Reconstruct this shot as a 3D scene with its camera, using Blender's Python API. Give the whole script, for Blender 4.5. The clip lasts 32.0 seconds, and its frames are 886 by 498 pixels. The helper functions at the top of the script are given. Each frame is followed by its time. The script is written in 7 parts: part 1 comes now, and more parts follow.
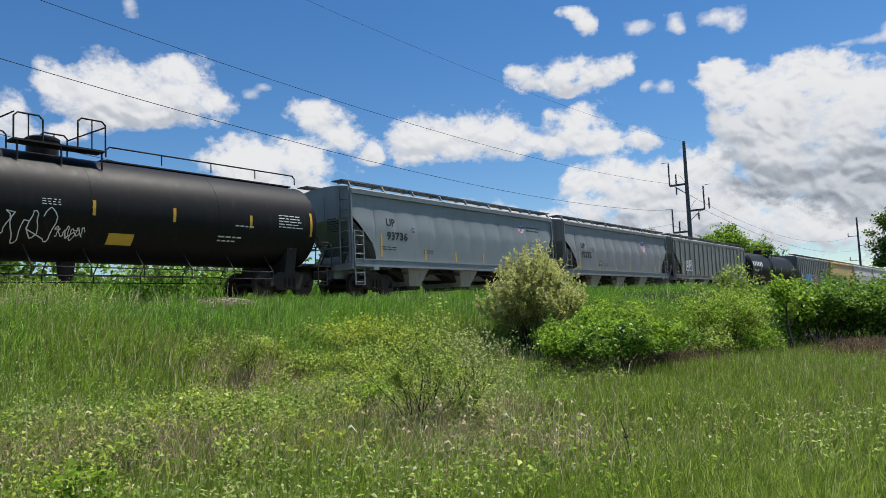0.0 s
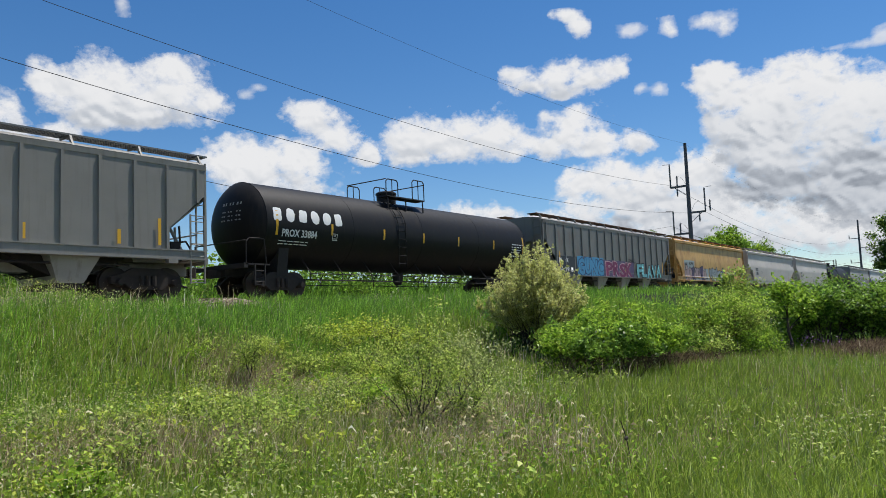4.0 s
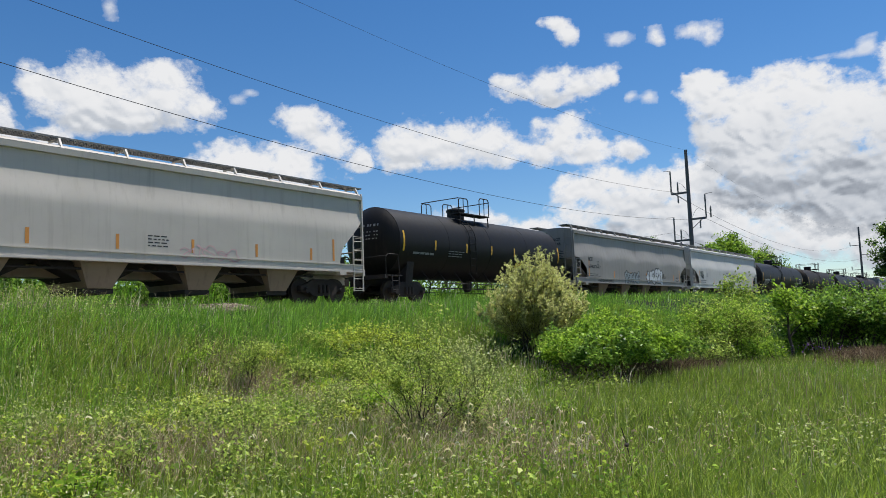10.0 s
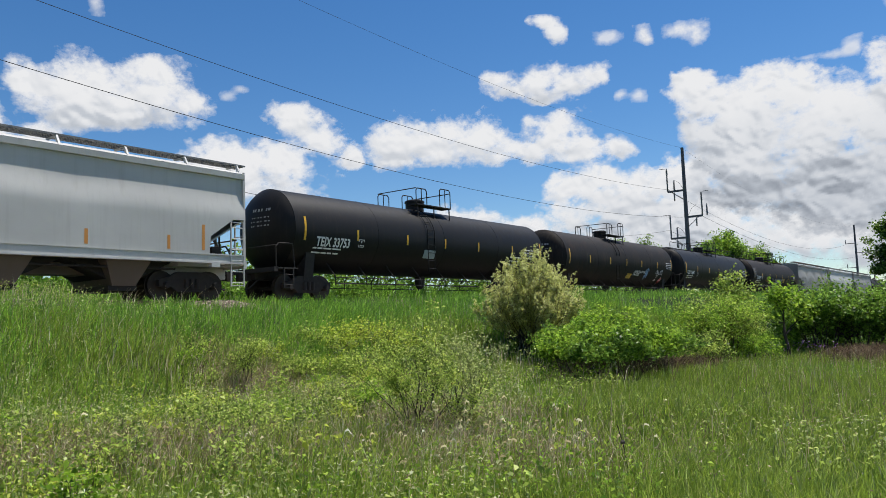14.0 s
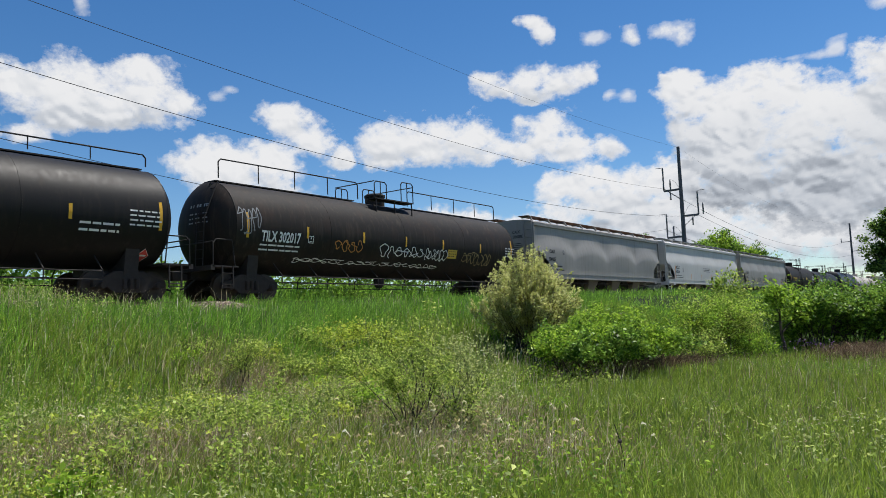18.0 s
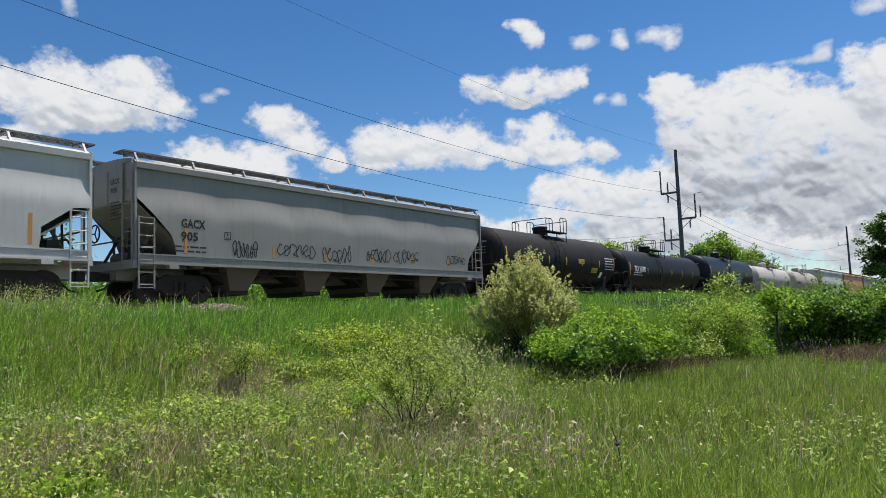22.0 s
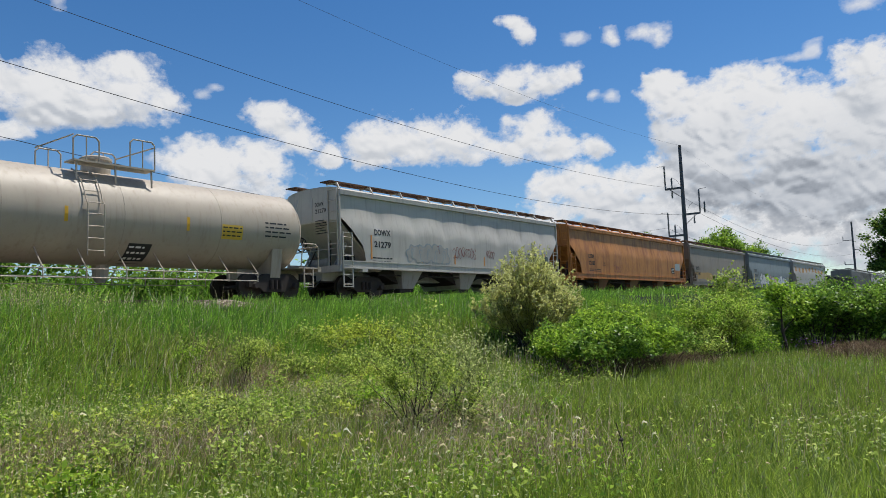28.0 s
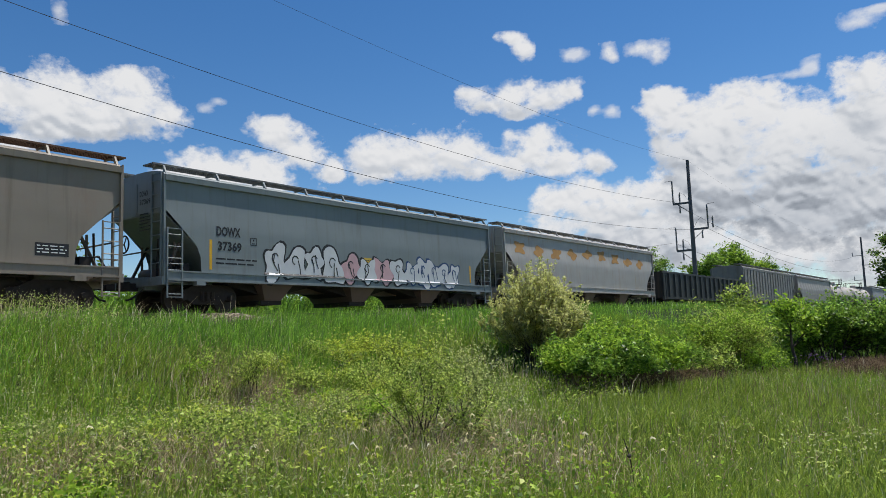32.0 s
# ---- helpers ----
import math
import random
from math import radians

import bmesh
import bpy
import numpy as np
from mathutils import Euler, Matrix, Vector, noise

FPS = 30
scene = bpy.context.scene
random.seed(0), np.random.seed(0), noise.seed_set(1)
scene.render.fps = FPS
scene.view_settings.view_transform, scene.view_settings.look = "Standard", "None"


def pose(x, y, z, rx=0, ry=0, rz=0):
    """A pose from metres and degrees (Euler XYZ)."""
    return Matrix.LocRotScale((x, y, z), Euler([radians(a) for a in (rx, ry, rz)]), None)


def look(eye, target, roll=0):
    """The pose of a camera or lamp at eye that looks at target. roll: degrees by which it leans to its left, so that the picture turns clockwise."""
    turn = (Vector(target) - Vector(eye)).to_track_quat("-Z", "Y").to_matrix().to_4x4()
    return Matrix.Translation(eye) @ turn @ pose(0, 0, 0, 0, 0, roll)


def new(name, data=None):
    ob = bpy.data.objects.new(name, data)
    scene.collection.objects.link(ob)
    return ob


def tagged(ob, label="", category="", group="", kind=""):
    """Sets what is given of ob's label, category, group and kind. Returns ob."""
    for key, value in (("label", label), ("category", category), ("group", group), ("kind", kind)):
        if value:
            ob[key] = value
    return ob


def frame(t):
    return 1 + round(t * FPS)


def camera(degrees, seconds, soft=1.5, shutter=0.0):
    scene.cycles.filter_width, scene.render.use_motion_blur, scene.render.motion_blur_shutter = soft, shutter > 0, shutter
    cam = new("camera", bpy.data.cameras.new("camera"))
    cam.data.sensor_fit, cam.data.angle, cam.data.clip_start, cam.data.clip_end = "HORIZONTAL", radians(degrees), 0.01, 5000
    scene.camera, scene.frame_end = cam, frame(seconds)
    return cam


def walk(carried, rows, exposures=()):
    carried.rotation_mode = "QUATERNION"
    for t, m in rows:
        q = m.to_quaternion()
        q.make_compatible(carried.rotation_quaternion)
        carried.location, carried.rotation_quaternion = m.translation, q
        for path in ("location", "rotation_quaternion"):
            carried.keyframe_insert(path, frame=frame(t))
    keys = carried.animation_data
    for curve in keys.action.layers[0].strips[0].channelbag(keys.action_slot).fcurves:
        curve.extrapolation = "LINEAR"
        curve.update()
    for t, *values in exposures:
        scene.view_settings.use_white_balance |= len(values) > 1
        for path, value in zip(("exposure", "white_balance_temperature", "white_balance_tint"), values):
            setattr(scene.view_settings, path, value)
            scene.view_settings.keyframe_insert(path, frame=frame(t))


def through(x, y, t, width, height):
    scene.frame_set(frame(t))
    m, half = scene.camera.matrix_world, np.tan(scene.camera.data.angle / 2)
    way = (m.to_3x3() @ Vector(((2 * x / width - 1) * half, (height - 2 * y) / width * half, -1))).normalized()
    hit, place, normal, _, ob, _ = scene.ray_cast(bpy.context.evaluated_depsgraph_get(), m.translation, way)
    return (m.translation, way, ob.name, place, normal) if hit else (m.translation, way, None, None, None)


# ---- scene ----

# ---------------------------------------------------------------- camera
EYE = Vector((0.0, 0.0, -0.888))      # rail head is z = 0, the track runs along x


def aim(yaw, pitch, lean):
    """Camera pose: yaw from +y towards +x, pitch upward, lean of the picture, in degrees."""
    a, b = radians(yaw), radians(pitch)
    way = Vector((math.sin(a) * math.cos(b), math.cos(a) * math.cos(b), math.sin(b)))
    return look(EYE, EYE + way, -lean)


cam = camera(61.036, 32.0, soft=0.55, shutter=0.0)
VIEWS = (
(0.0, 52.814, 5.055, 2.433), (0.5, 52.905, 5.073, 2.472), (1.0, 53.010, 5.038, 2.427), (1.5, 53.116, 4.966, 2.377),
(2.0, 53.140, 4.913, 2.411), (2.5, 53.084, 4.892, 2.437), (3.0, 52.976, 4.918, 2.336), (3.5, 52.827, 5.013, 2.270),
(5.5, 52.837, 5.511, 2.224), (6.0, 52.831, 5.565, 2.165), (6.5, 52.816, 5.557, 2.115), (7.0, 52.800, 5.505, 2.083),
(7.5, 52.753, 5.477, 2.051), (8.0, 52.729, 5.463, 2.028), (8.5, 52.749, 5.455, 2.046), (9.0, 52.743, 5.487, 2.045),
(9.5, 52.727, 5.544, 2.063), (10.0, 52.728, 5.587, 2.089), (10.5, 52.752, 5.567, 2.108), (11.0, 52.761, 5.528, 2.107),
(11.5, 52.764, 5.505, 2.111), (12.0, 52.777, 5.502, 2.123), (12.5, 52.814, 5.507, 2.136), (13.0, 52.882, 5.493, 2.093),
(13.5, 52.944, 5.442, 2.066), (14.0, 52.986, 5.373, 2.020), (14.5, 52.991, 5.266, 1.934), (16.5, 53.307, 5.231, 2.099),
(17.0, 53.297, 5.303, 2.209), (17.5, 53.239, 5.325, 2.250), (18.0, 53.240, 5.359, 2.272), (18.5, 53.273, 5.389, 2.301),
(19.0, 53.272, 5.396, 2.318), (19.5, 53.241, 5.404, 2.321), (20.0, 53.251, 5.440, 2.254), (20.5, 53.327, 5.513, 2.180),
(21.0, 53.397, 5.566, 2.153), (21.5, 53.441, 5.586, 2.188), (22.0, 53.434, 5.544, 2.214), (22.5, 53.407, 5.414, 2.220),
(23.0, 53.374, 5.295, 2.223), (23.5, 53.298, 5.240, 2.205), (24.0, 53.232, 5.237, 2.187), (24.5, 53.176, 5.226, 2.217),
(25.0, 53.106, 5.227, 2.240), (25.5, 53.048, 5.247, 2.311), (27.5, 53.047, 5.381, 2.395), (28.0, 53.133, 5.246, 2.260),
(28.5, 53.179, 5.178, 2.137), (29.0, 53.128, 5.230, 2.112), (29.5, 52.994, 5.433, 2.128), (30.0, 52.864, 5.749, 2.146),
(30.5, 52.808, 6.042, 2.083), (31.0, 52.760, 6.257, 2.009), (31.5, 52.681, 6.360, 1.986), (32.0, 52.614, 6.342, 2.015))
walk(cam, [(t, aim(a, b, c)) for t, a, b, c in VIEWS], exposures=((0.0, -0.02), (8.0, 0.02), (22.0, 0.0), (28.0, -0.07), (32.0, -0.07)))

# ---------------------------------------------------------------- world and sun
SUN_EL, SUN_AZ = 66.0, -22.0          # azimuth from +x, turned towards the camera's side
scene.world = bpy.data.worlds.new("sky_world")
scene.world.use_nodes = True
wn = scene.world.node_tree
wn.nodes.clear()
sky = wn.nodes.new("ShaderNodeTexSky")
sky.sky_type, sky.sun_disc = "NISHITA", False
sky.sun_elevation, sky.sun_rotation = radians(SUN_EL), radians(90 - SUN_AZ)
sky.altitude, sky.air_density, sky.dust_density, sky.ozone_density = 200, 1.0, 0.1, 3.5
wbg = wn.nodes.new("ShaderNodeBackground")
wbg.inputs["Strength"].default_value = 0.111
wout = wn.nodes.new("ShaderNodeOutputWorld")
hue = wn.nodes.new("ShaderNodeHueSaturation")
hue.inputs["Hue"].default_value = 0.503
hue.inputs["Saturation"].default_value = 1.27
wn.links.new(sky.outputs["Color"], hue.inputs["Color"])
wn.links.new(hue.outputs["Color"], wbg.inputs["Color"])
wn.links.new(wbg.outputs["Background"], wout.inputs["Surface"])
sun_data = bpy.data.lights.new("sun", "SUN")
sun_data.energy, sun_data.angle, sun_data.color = 5.0, radians(0.53), (1.0, 0.955, 0.89)
sun = new("sun", sun_data)
sun_way = Vector((math.cos(radians(SUN_EL)) * math.cos(radians(SUN_AZ)),
                  math.cos(radians(SUN_EL)) * math.sin(radians(SUN_AZ)), math.sin(radians(SUN_EL))))
sun.matrix_world = look(sun_way * 200, (0, 0, 0))

# ---------------------------------------------------------------- mesh tools
class Shape:
    """Collects vertices and faces of one mesh."""

    def __init__(self):
        self.v, self.f = [], []

    def add(self, verts, faces):
        n = len(self.v)
        self.v += [tuple(p) for p in verts]
        self.f += [tuple(n + i for i in q) for q in faces]
        return self

    def box(self, x0, x1, y0, y1, z0, z1):
        return self.add([(x0, y0, z0), (x1, y0, z0), (x1, y1, z0), (x0, y1, z0), (x0, y0, z1), (x1, y0, z1), (x1, y1, z1), (x0, y1, z1)],
                        [(3, 2, 1, 0), (4, 5, 6, 7), (0, 1, 5, 4), (1, 2, 6, 5), (2, 3, 7, 6), (3, 0, 4, 7)])

    def bar(self, a, b, r, n=6, r2=None):
        """A round bar from a to b."""
        a, b = Vector(a), Vector(b)
        d = (b - a).normalized()
        u = d.orthogonal().normalized()
        w = d.cross(u)
        r2 = r if r2 is None else r2
        ring = []
        for p, q in ((a, r), (b, r2)):
            for i in range(n):
                t = 2 * math.pi * i / n
                ring.append(p + (u * math.cos(t) + w * math.sin(t)) * q)
        return self.add(ring, [(i, (i + 1) % n, n + (i + 1) % n, n + i) for i in range(n)] + [tuple(range(n))[::-1], tuple(range(n, 2 * n))])

    def tube(self, pts, r, n=6):
        for a, b in zip(pts, pts[1:]):
            self.bar(a, b, r, n)
        return self

    def prism(self, poly, axis, lo, hi):
        """A polygon of (a, b) pairs pushed along an axis from lo to hi."""
        def at(p, c):
            return {"x": (c, p[0], p[1]), "y": (p[0], c, p[1]), "z": (p[0], p[1], c)}[axis]
        n = len(poly)
        vs = [at(p, lo) for p in poly] + [at(p, hi) for p in poly]
        return self.add(vs, [tuple(range(n)), tuple(range(2 * n - 1, n - 1, -1))] + [(i, n + i, n + (i + 1) % n, (i + 1) % n) for i in range(n)])

    def lathe(self, prof, axis="x", n=24, caps=True):
        """Spin (along, radius) pairs round an axis through the origin."""
        vs, fs = [], []
        for a, r in prof:
            for i in range(n):
                t = 2 * math.pi * i / n
                c, s = math.cos(t) * r, math.sin(t) * r
                vs.append({"x": (a, c, s), "y": (c, a, s), "z": (c, s, a)}[axis])
        for k in range(len(prof) - 1):
            for i in range(n):
                j = (i + 1) % n
                fs.append((k * n + i, k * n + j, (k + 1) * n + j, (k + 1) * n + i))
        if caps:
            fs += [tuple(range(n))[::-1], tuple(range((len(prof) - 1) * n, len(prof) * n))]
        return self.add(vs, fs)

    def shift(self, dx, dy, dz, start=0):
        self.v[start:] = [(x + dx, y + dy, z + dz) for x, y, z in self.v[start:]]
        return self

    def mesh(self, name, smooth=False, angle=40):
        me = bpy.data.meshes.new(name)
        me.from_pydata(self.v, [], self.f)
        bm = bmesh.new()
        bm.from_mesh(me)
        bmesh.ops.recalc_face_normals(bm, faces=bm.faces)
        if smooth:
            for f in bm.faces:
                f.smooth = True
            for e in bm.edges:
                if len(e.link_faces) == 2 and e.calc_face_angle(0) > radians(angle):
                    e.smooth = False
        bm.to_mesh(me)
        bm.free()
        return me


STORE = {}


def stored(key, make):
    """Build a mesh once and share it."""
    if key not in STORE:
        STORE[key] = make()
    return STORE[key]


def part(name, data, material, parent, label="", at=None):
    """Link a mesh (or a Shape) as one part under a thing or part."""
    me = data.mesh(name) if isinstance(data, Shape) else data
    ob = new(name, me)
    if not me.materials:
        me.materials.append(material)
    elif me.materials[0] != material:
        ob.material_slots[0].link = "OBJECT"
        ob.material_slots[0].material = material
    ob.parent = parent
    if at is not None:
        ob.matrix_basis = at
    if label:
        tagged(ob, label)
    return ob


def thing(name, label, category, at, group="", kind=""):
    """An Empty at the base of a thing."""
    ob = new(name)
    ob.empty_display_size = 0.3
    ob.matrix_basis = at
    return tagged(ob, label, category, group, kind)


def raw_mesh(name, verts, quads, material, tri=False):
    """A big mesh from numpy arrays; quads (or triangles) by rows."""
    me = bpy.data.meshes.new(name)
    k = 3 if tri else np.shape(quads)[1]
    me.vertices.add(len(verts))
    me.vertices.foreach_set("co", np.asarray(verts, dtype=np.float32).ravel())
    me.loops.add(len(quads) * k)
    me.loops.foreach_set("vertex_index", np.asarray(quads, dtype=np.int32).ravel())
    me.polygons.add(len(quads))
    me.polygons.foreach_set("loop_start", np.arange(0, len(quads) * k, k, dtype=np.int32))
    me.update(calc_edges=True)
    me.materials.append(material)
    return me


# ---------------------------------------------------------------- material tools
class Nodes:
    def __init__(self, name):
        self.m = bpy.data.materials.new(name)
        self.m.use_nodes = True
        self.t = self.m.node_tree
        self.b = self.t.nodes["Principled BSDF"]

    def node(self, kind, **put):
        n = self.t.nodes.new(kind)
        for k, v in put.items():
            n.inputs[k.replace("_", " ")].default_value = v
        return n

    def link(self, a, b):
        self.t.links.new(a, b)

    def coords(self, scale=(1, 1, 1), source="Object"):
        tc = self.t.nodes.new("ShaderNodeTexCoord")
        mp = self.node("ShaderNodeMapping", Scale=scale)
        self.link(tc.outputs[source], mp.inputs["Vector"])
        return mp.outputs["Vector"]

    def noise(self, vec, scale, detail=4.0, rough=0.55):
        n = self.node("ShaderNodeTexNoise", Scale=scale, Detail=detail, Roughness=rough)
        self.link(vec, n.inputs["Vector"])
        return n.outputs["Fac"]

    def ramp(self, fac, stops):
        r = self.t.nodes.new("ShaderNodeValToRGB")
        e = r.color_ramp.elements
        while len(e) < len(stops):
            e.new(0.5)
        for el, (p, c) in zip(e, stops):
            el.position = p
            el.color = (*c, 1) if len(c) == 3 else c
        self.link(fac, r.inputs["Fac"])
        return r.outputs["Color"]

    def mix(self, fac, a, b, blend="MIX"):
        n = self.t.nodes.new("ShaderNodeMix")
        n.data_type, n.blend_type = "RGBA", blend
        for s, v in (("Factor", fac), ("A", a), ("B", b)):
            i = [q for q in n.inputs if q.name == s and q.enabled][0]
            if isinstance(v, bpy.types.NodeSocket):
                self.link(v, i)
            else:
                i.default_value = v if isinstance(v, (int, float)) else (*v, 1)
        return [q for q in n.outputs if q.enabled][0]

    def maths(self, op, a, b=0.0):
        n = self.t.nodes.new("ShaderNodeMath")
        n.operation = op
        for i, v in enumerate((a, b)):
            if isinstance(v, bpy.types.NodeSocket):
                self.link(v, n.inputs[i])
            else:
                n.inputs[i].default_value = v
        return n.outputs[0]

    def bump(self, height, strength, dist=0.02):
        n = self.node("ShaderNodeBump", Strength=strength, Distance=dist)
        self.link(height, n.inputs["Height"])
        self.link(n.outputs["Normal"], self.b.inputs["Normal"])

    def done(self, color=None, rough=0.5, metal=0.0, spec=0.5):
        if color is not None:
            if isinstance(color, bpy.types.NodeSocket):
                self.link(color, self.b.inputs["Base Color"])
            else:
                self.b.inputs["Base Color"].default_value = (*color, 1)
        if isinstance(rough, bpy.types.NodeSocket):
            self.link(rough, self.b.inputs["Roughness"])
        else:
            self.b.inputs["Roughness"].default_value = rough
        self.b.inputs["Metallic"].default_value = metal
        self.b.inputs["Specular IOR Level"].default_value = spec
        return self.m


def paint(name, color, dirt=(0.12, 0.09, 0.06), amount=0.35, rust=0.0, rough=0.5, spec=0.4, streak=6.0, rust_from=0.5):
    """Weathered car paint: broad fading, rain streaks, grime and patches of rust."""
    n = Nodes(name)
    broad = n.noise(n.coords((0.35, 0.35, 0.6)), 1.3, 5)
    drip = n.noise(n.coords((streak, streak, 0.35)), 1.0, 4, 0.6)
    fine = n.noise(n.coords(), 45, 3)
    c = n.mix(n.ramp(broad, ((0.3, (0, 0, 0)), (0.75, (1, 1, 1)))), [k * 0.88 for k in color], [min(1, k * 1.07) for k in color])
    c = n.mix(n.maths("MULTIPLY", n.ramp(drip, ((0.52, (0, 0, 0)), (0.78, (1, 1, 1)))), amount), c, dirt)
    c = n.mix(n.maths("MULTIPLY", n.ramp(fine, ((0.6, (0, 0, 0)), (0.75, (1, 1, 1)))), amount * 0.5), c, dirt)
    if rust:
        r1 = n.noise(n.coords((1.1, 1.1, 0.5)), 1.6, 7, 0.7)
        c = n.mix(n.maths("MULTIPLY", n.ramp(r1, ((rust_from, (0, 0, 0)), (rust_from + 0.18, (1, 1, 1)))), rust), c, (0.24, 0.085, 0.03))
    ro = n.maths("ADD", n.maths("MULTIPLY", drip, 0.25), rough - 0.1)
    n.bump(fine, 0.08, 0.004)
    return n.done(c, ro, 0.0, spec)


def plain(name, color, rough=0.6, metal=0.0, vary=0.15, scale=20.0):
    n = Nodes(name)
    f = n.noise(n.coords(), scale, 4)
    c = n.mix(f, [k * (1 - vary) for k in color], [min(1, k * (1 + vary)) for k in color])
    return n.done(c, rough, metal)

# ---------------------------------------------------------------- ground
TRACK_Y = 21.6


def ease(t):
    t = np.clip(t, 0, 1)
    return t * t * (3 - 2 * t)


def ripple(x, y):
    return 0.10 * np.sin(x * 0.43 + 1.3 * np.sin(y * 0.31)) + 0.07 * np.sin(y * 0.77 + x * 0.21) + 0.03 * np.sin(x * 1.9 + y * 1.3)


def toe_line(x):
    return 11.0 - 5.2 * ease((x - 13) / 15)


def crest_line(x):
    return 17.2 - 4.2 * ease((x - 16) / 22)


def ground_z(x, y):
    """Height of the ground: low meadow, embankment, ballast shoulder and the fields beyond."""
    x, y = np.asarray(x, float), np.asarray(y, float)
    low = -2.45 + ripple(x, y) * 0.6 - 0.10 * ease((x - 25) / 30)
    top = -0.40 + 0.26 * ease((x - 16) / 20) + 0.22 * (np.exp(-((x - 7.6) / 1.3) ** 2) + np.exp(-((x - 12.7) / 1.2) ** 2)) + 0.3 * ripple(x * 1.3, y)
    s = (y - toe_line(x)) / (crest_line(x) - toe_line(x))
    z = low + (top - low) * (0.55 * ease(s) + 0.45 * np.clip(s, 0, 1))
    z = np.where(y > 18.2, z + (-0.40 - z) * ease((y - 18.2) / 1.0), z)
    z = np.where(y > 25.5, -0.42 - 0.5 * ease((y - 25.5) / 5) + 0.025 * np.clip(y - 31, 0, 220) + 0.5 * ripple(x * 0.5, y * 0.5), z)
    far = np.hypot(x, y)
    return z + 0.004 * np.clip(far - 300, 0, None) * np.where(y > 26, 1, 0)


def ground_material():
    n = Nodes("meadow_soil")
    v = n.coords()
    big, mid, fine = n.noise(v, 0.12, 4), n.noise(v, 1.1, 5), n.noise(v, 18, 5, 0.7)
    c = n.ramp(mid, ((0.3, (0.012, 0.016, 0.006)), (0.55, (0.020, 0.028, 0.008)), (0.8, (0.050, 0.040, 0.020))))
    c = n.mix(n.maths("MULTIPLY", big, 0.4), c, (0.03, 0.055, 0.012))
    c = n.mix(n.maths("MULTIPLY", n.ramp(fine, ((0.5, (0, 0, 0)), (0.7, (1, 1, 1)))), 0.6), c, (0.035, 0.03, 0.015))
    n.bump(fine, 0.8, 0.05)
    return n.done(c, 0.95, 0, 0.2)


def axis_steps(marks):
    """Coordinates from (start, step) marks up to the last start."""
    out = []
    for (a, st), (b, _) in zip(marks, marks[1:]):
        out += list(np.arange(a, b - st * 0.25, st))
    return np.array(out + [marks[-1][0]])


gx = axis_steps(((-4000, 800), (-800, 100), (-100, 10), (-10, 0.5), (60, 4), (200, 40), (800, 400), (4000, 1)))
gy = axis_steps(((-4000, 800), (-800, 100), (-100, 10), (-10, 1.0), (0, 0.35), (30, 2), (80, 20), (400, 200), (4000, 1)))
GX, GY = np.meshgrid(gx, gy, indexing="ij")
gv = np.stack([GX, GY, ground_z(GX, GY)], -1).reshape(-1, 3)
ii, jj = np.meshgrid(np.arange(len(gx) - 1), np.arange(len(gy) - 1), indexing="ij")
k0 = (ii * len(gy) + jj).ravel()
gq = np.stack([k0, k0 + len(gy), k0 + len(gy) + 1, k0 + 1], -1)
ground = new("ground", raw_mesh("ground", gv, gq, ground_material()))
ground.data.polygons.foreach_set("use_smooth", np.ones(len(gq), bool))
tagged(ground, "rough grassy meadow rising to a railway embankment", "ground", kind="structure")


# ---------------------------------------------------------------- track
def stone_material():
    n = Nodes("ballast_stone")
    oi = n.t.nodes.new("ShaderNodeNewGeometry")
    c = n.ramp(oi.outputs["Random Per Island"], ((0.0, (0.05, 0.036, 0.024)), (0.35, (0.20, 0.15, 0.10)), (0.7, (0.34, 0.27, 0.18)), (1.0, (0.62, 0.54, 0.40))))
    c = n.mix(n.maths("MULTIPLY", n.noise(n.coords(), 30, 3), 0.4), c, (0.14, 0.11, 0.09))
    return n.done(c, 0.9)


steel_rail = plain("rail_steel", (0.16, 0.10, 0.07), 0.55, 0.6, 0.3, 8)
tie_wood = plain("tie_wood", (0.10, 0.075, 0.055), 0.9, 0, 0.35, 12)
stone_mat = stone_material()

track = thing("railway_track", "straight steel railway track on brown ballast", "railway track", pose(0, TRACK_Y, 0), kind="structure")
bed = Shape()
prof = [(-3.1, -0.62), (-2.0, -0.36), (-1.5, -0.27), (1.5, -0.27), (2.0, -0.36), (3.1, -0.62)]
bed.prism(prof + [(3.1, -1.2), (-3.1, -1.2)], "x", -400, 1500)
part("ballast_bed", bed, plain("ballast_gravel", (0.27, 0.22, 0.19), 0.95, 0, 0.5, 14), track, "brown crushed-stone ballast bed")
rail_prof = [(-0.075, -0.17), (0.075, -0.17), (0.075, -0.155), (0.012, -0.13), (0.012, -0.045), (0.036, -0.035), (0.036, -0.004), (0.028, 0.0),
             (-0.028, 0.0), (-0.036, -0.004), (-0.036, -0.035), (-0.012, -0.045), (-0.012, -0.13), (-0.075, -0.155)]
for side in (-0.7535, 0.7535):
    part("rail", Shape().prism([(a + side, b) for a, b in rail_prof], "x", -400, 1500), steel_rail, track, "worn brown steel rail")
tie_mesh = Shape().box(-0.115, 0.115, -1.3, 1.3, -0.35, -0.175).mesh("tie")
for k in range(110):
    part("tie", tie_mesh, tie_wood, track, at=pose(0.0 + 0.54 * k, 0, 0, 0, 0, random.uniform(-0.6, 0.6)))


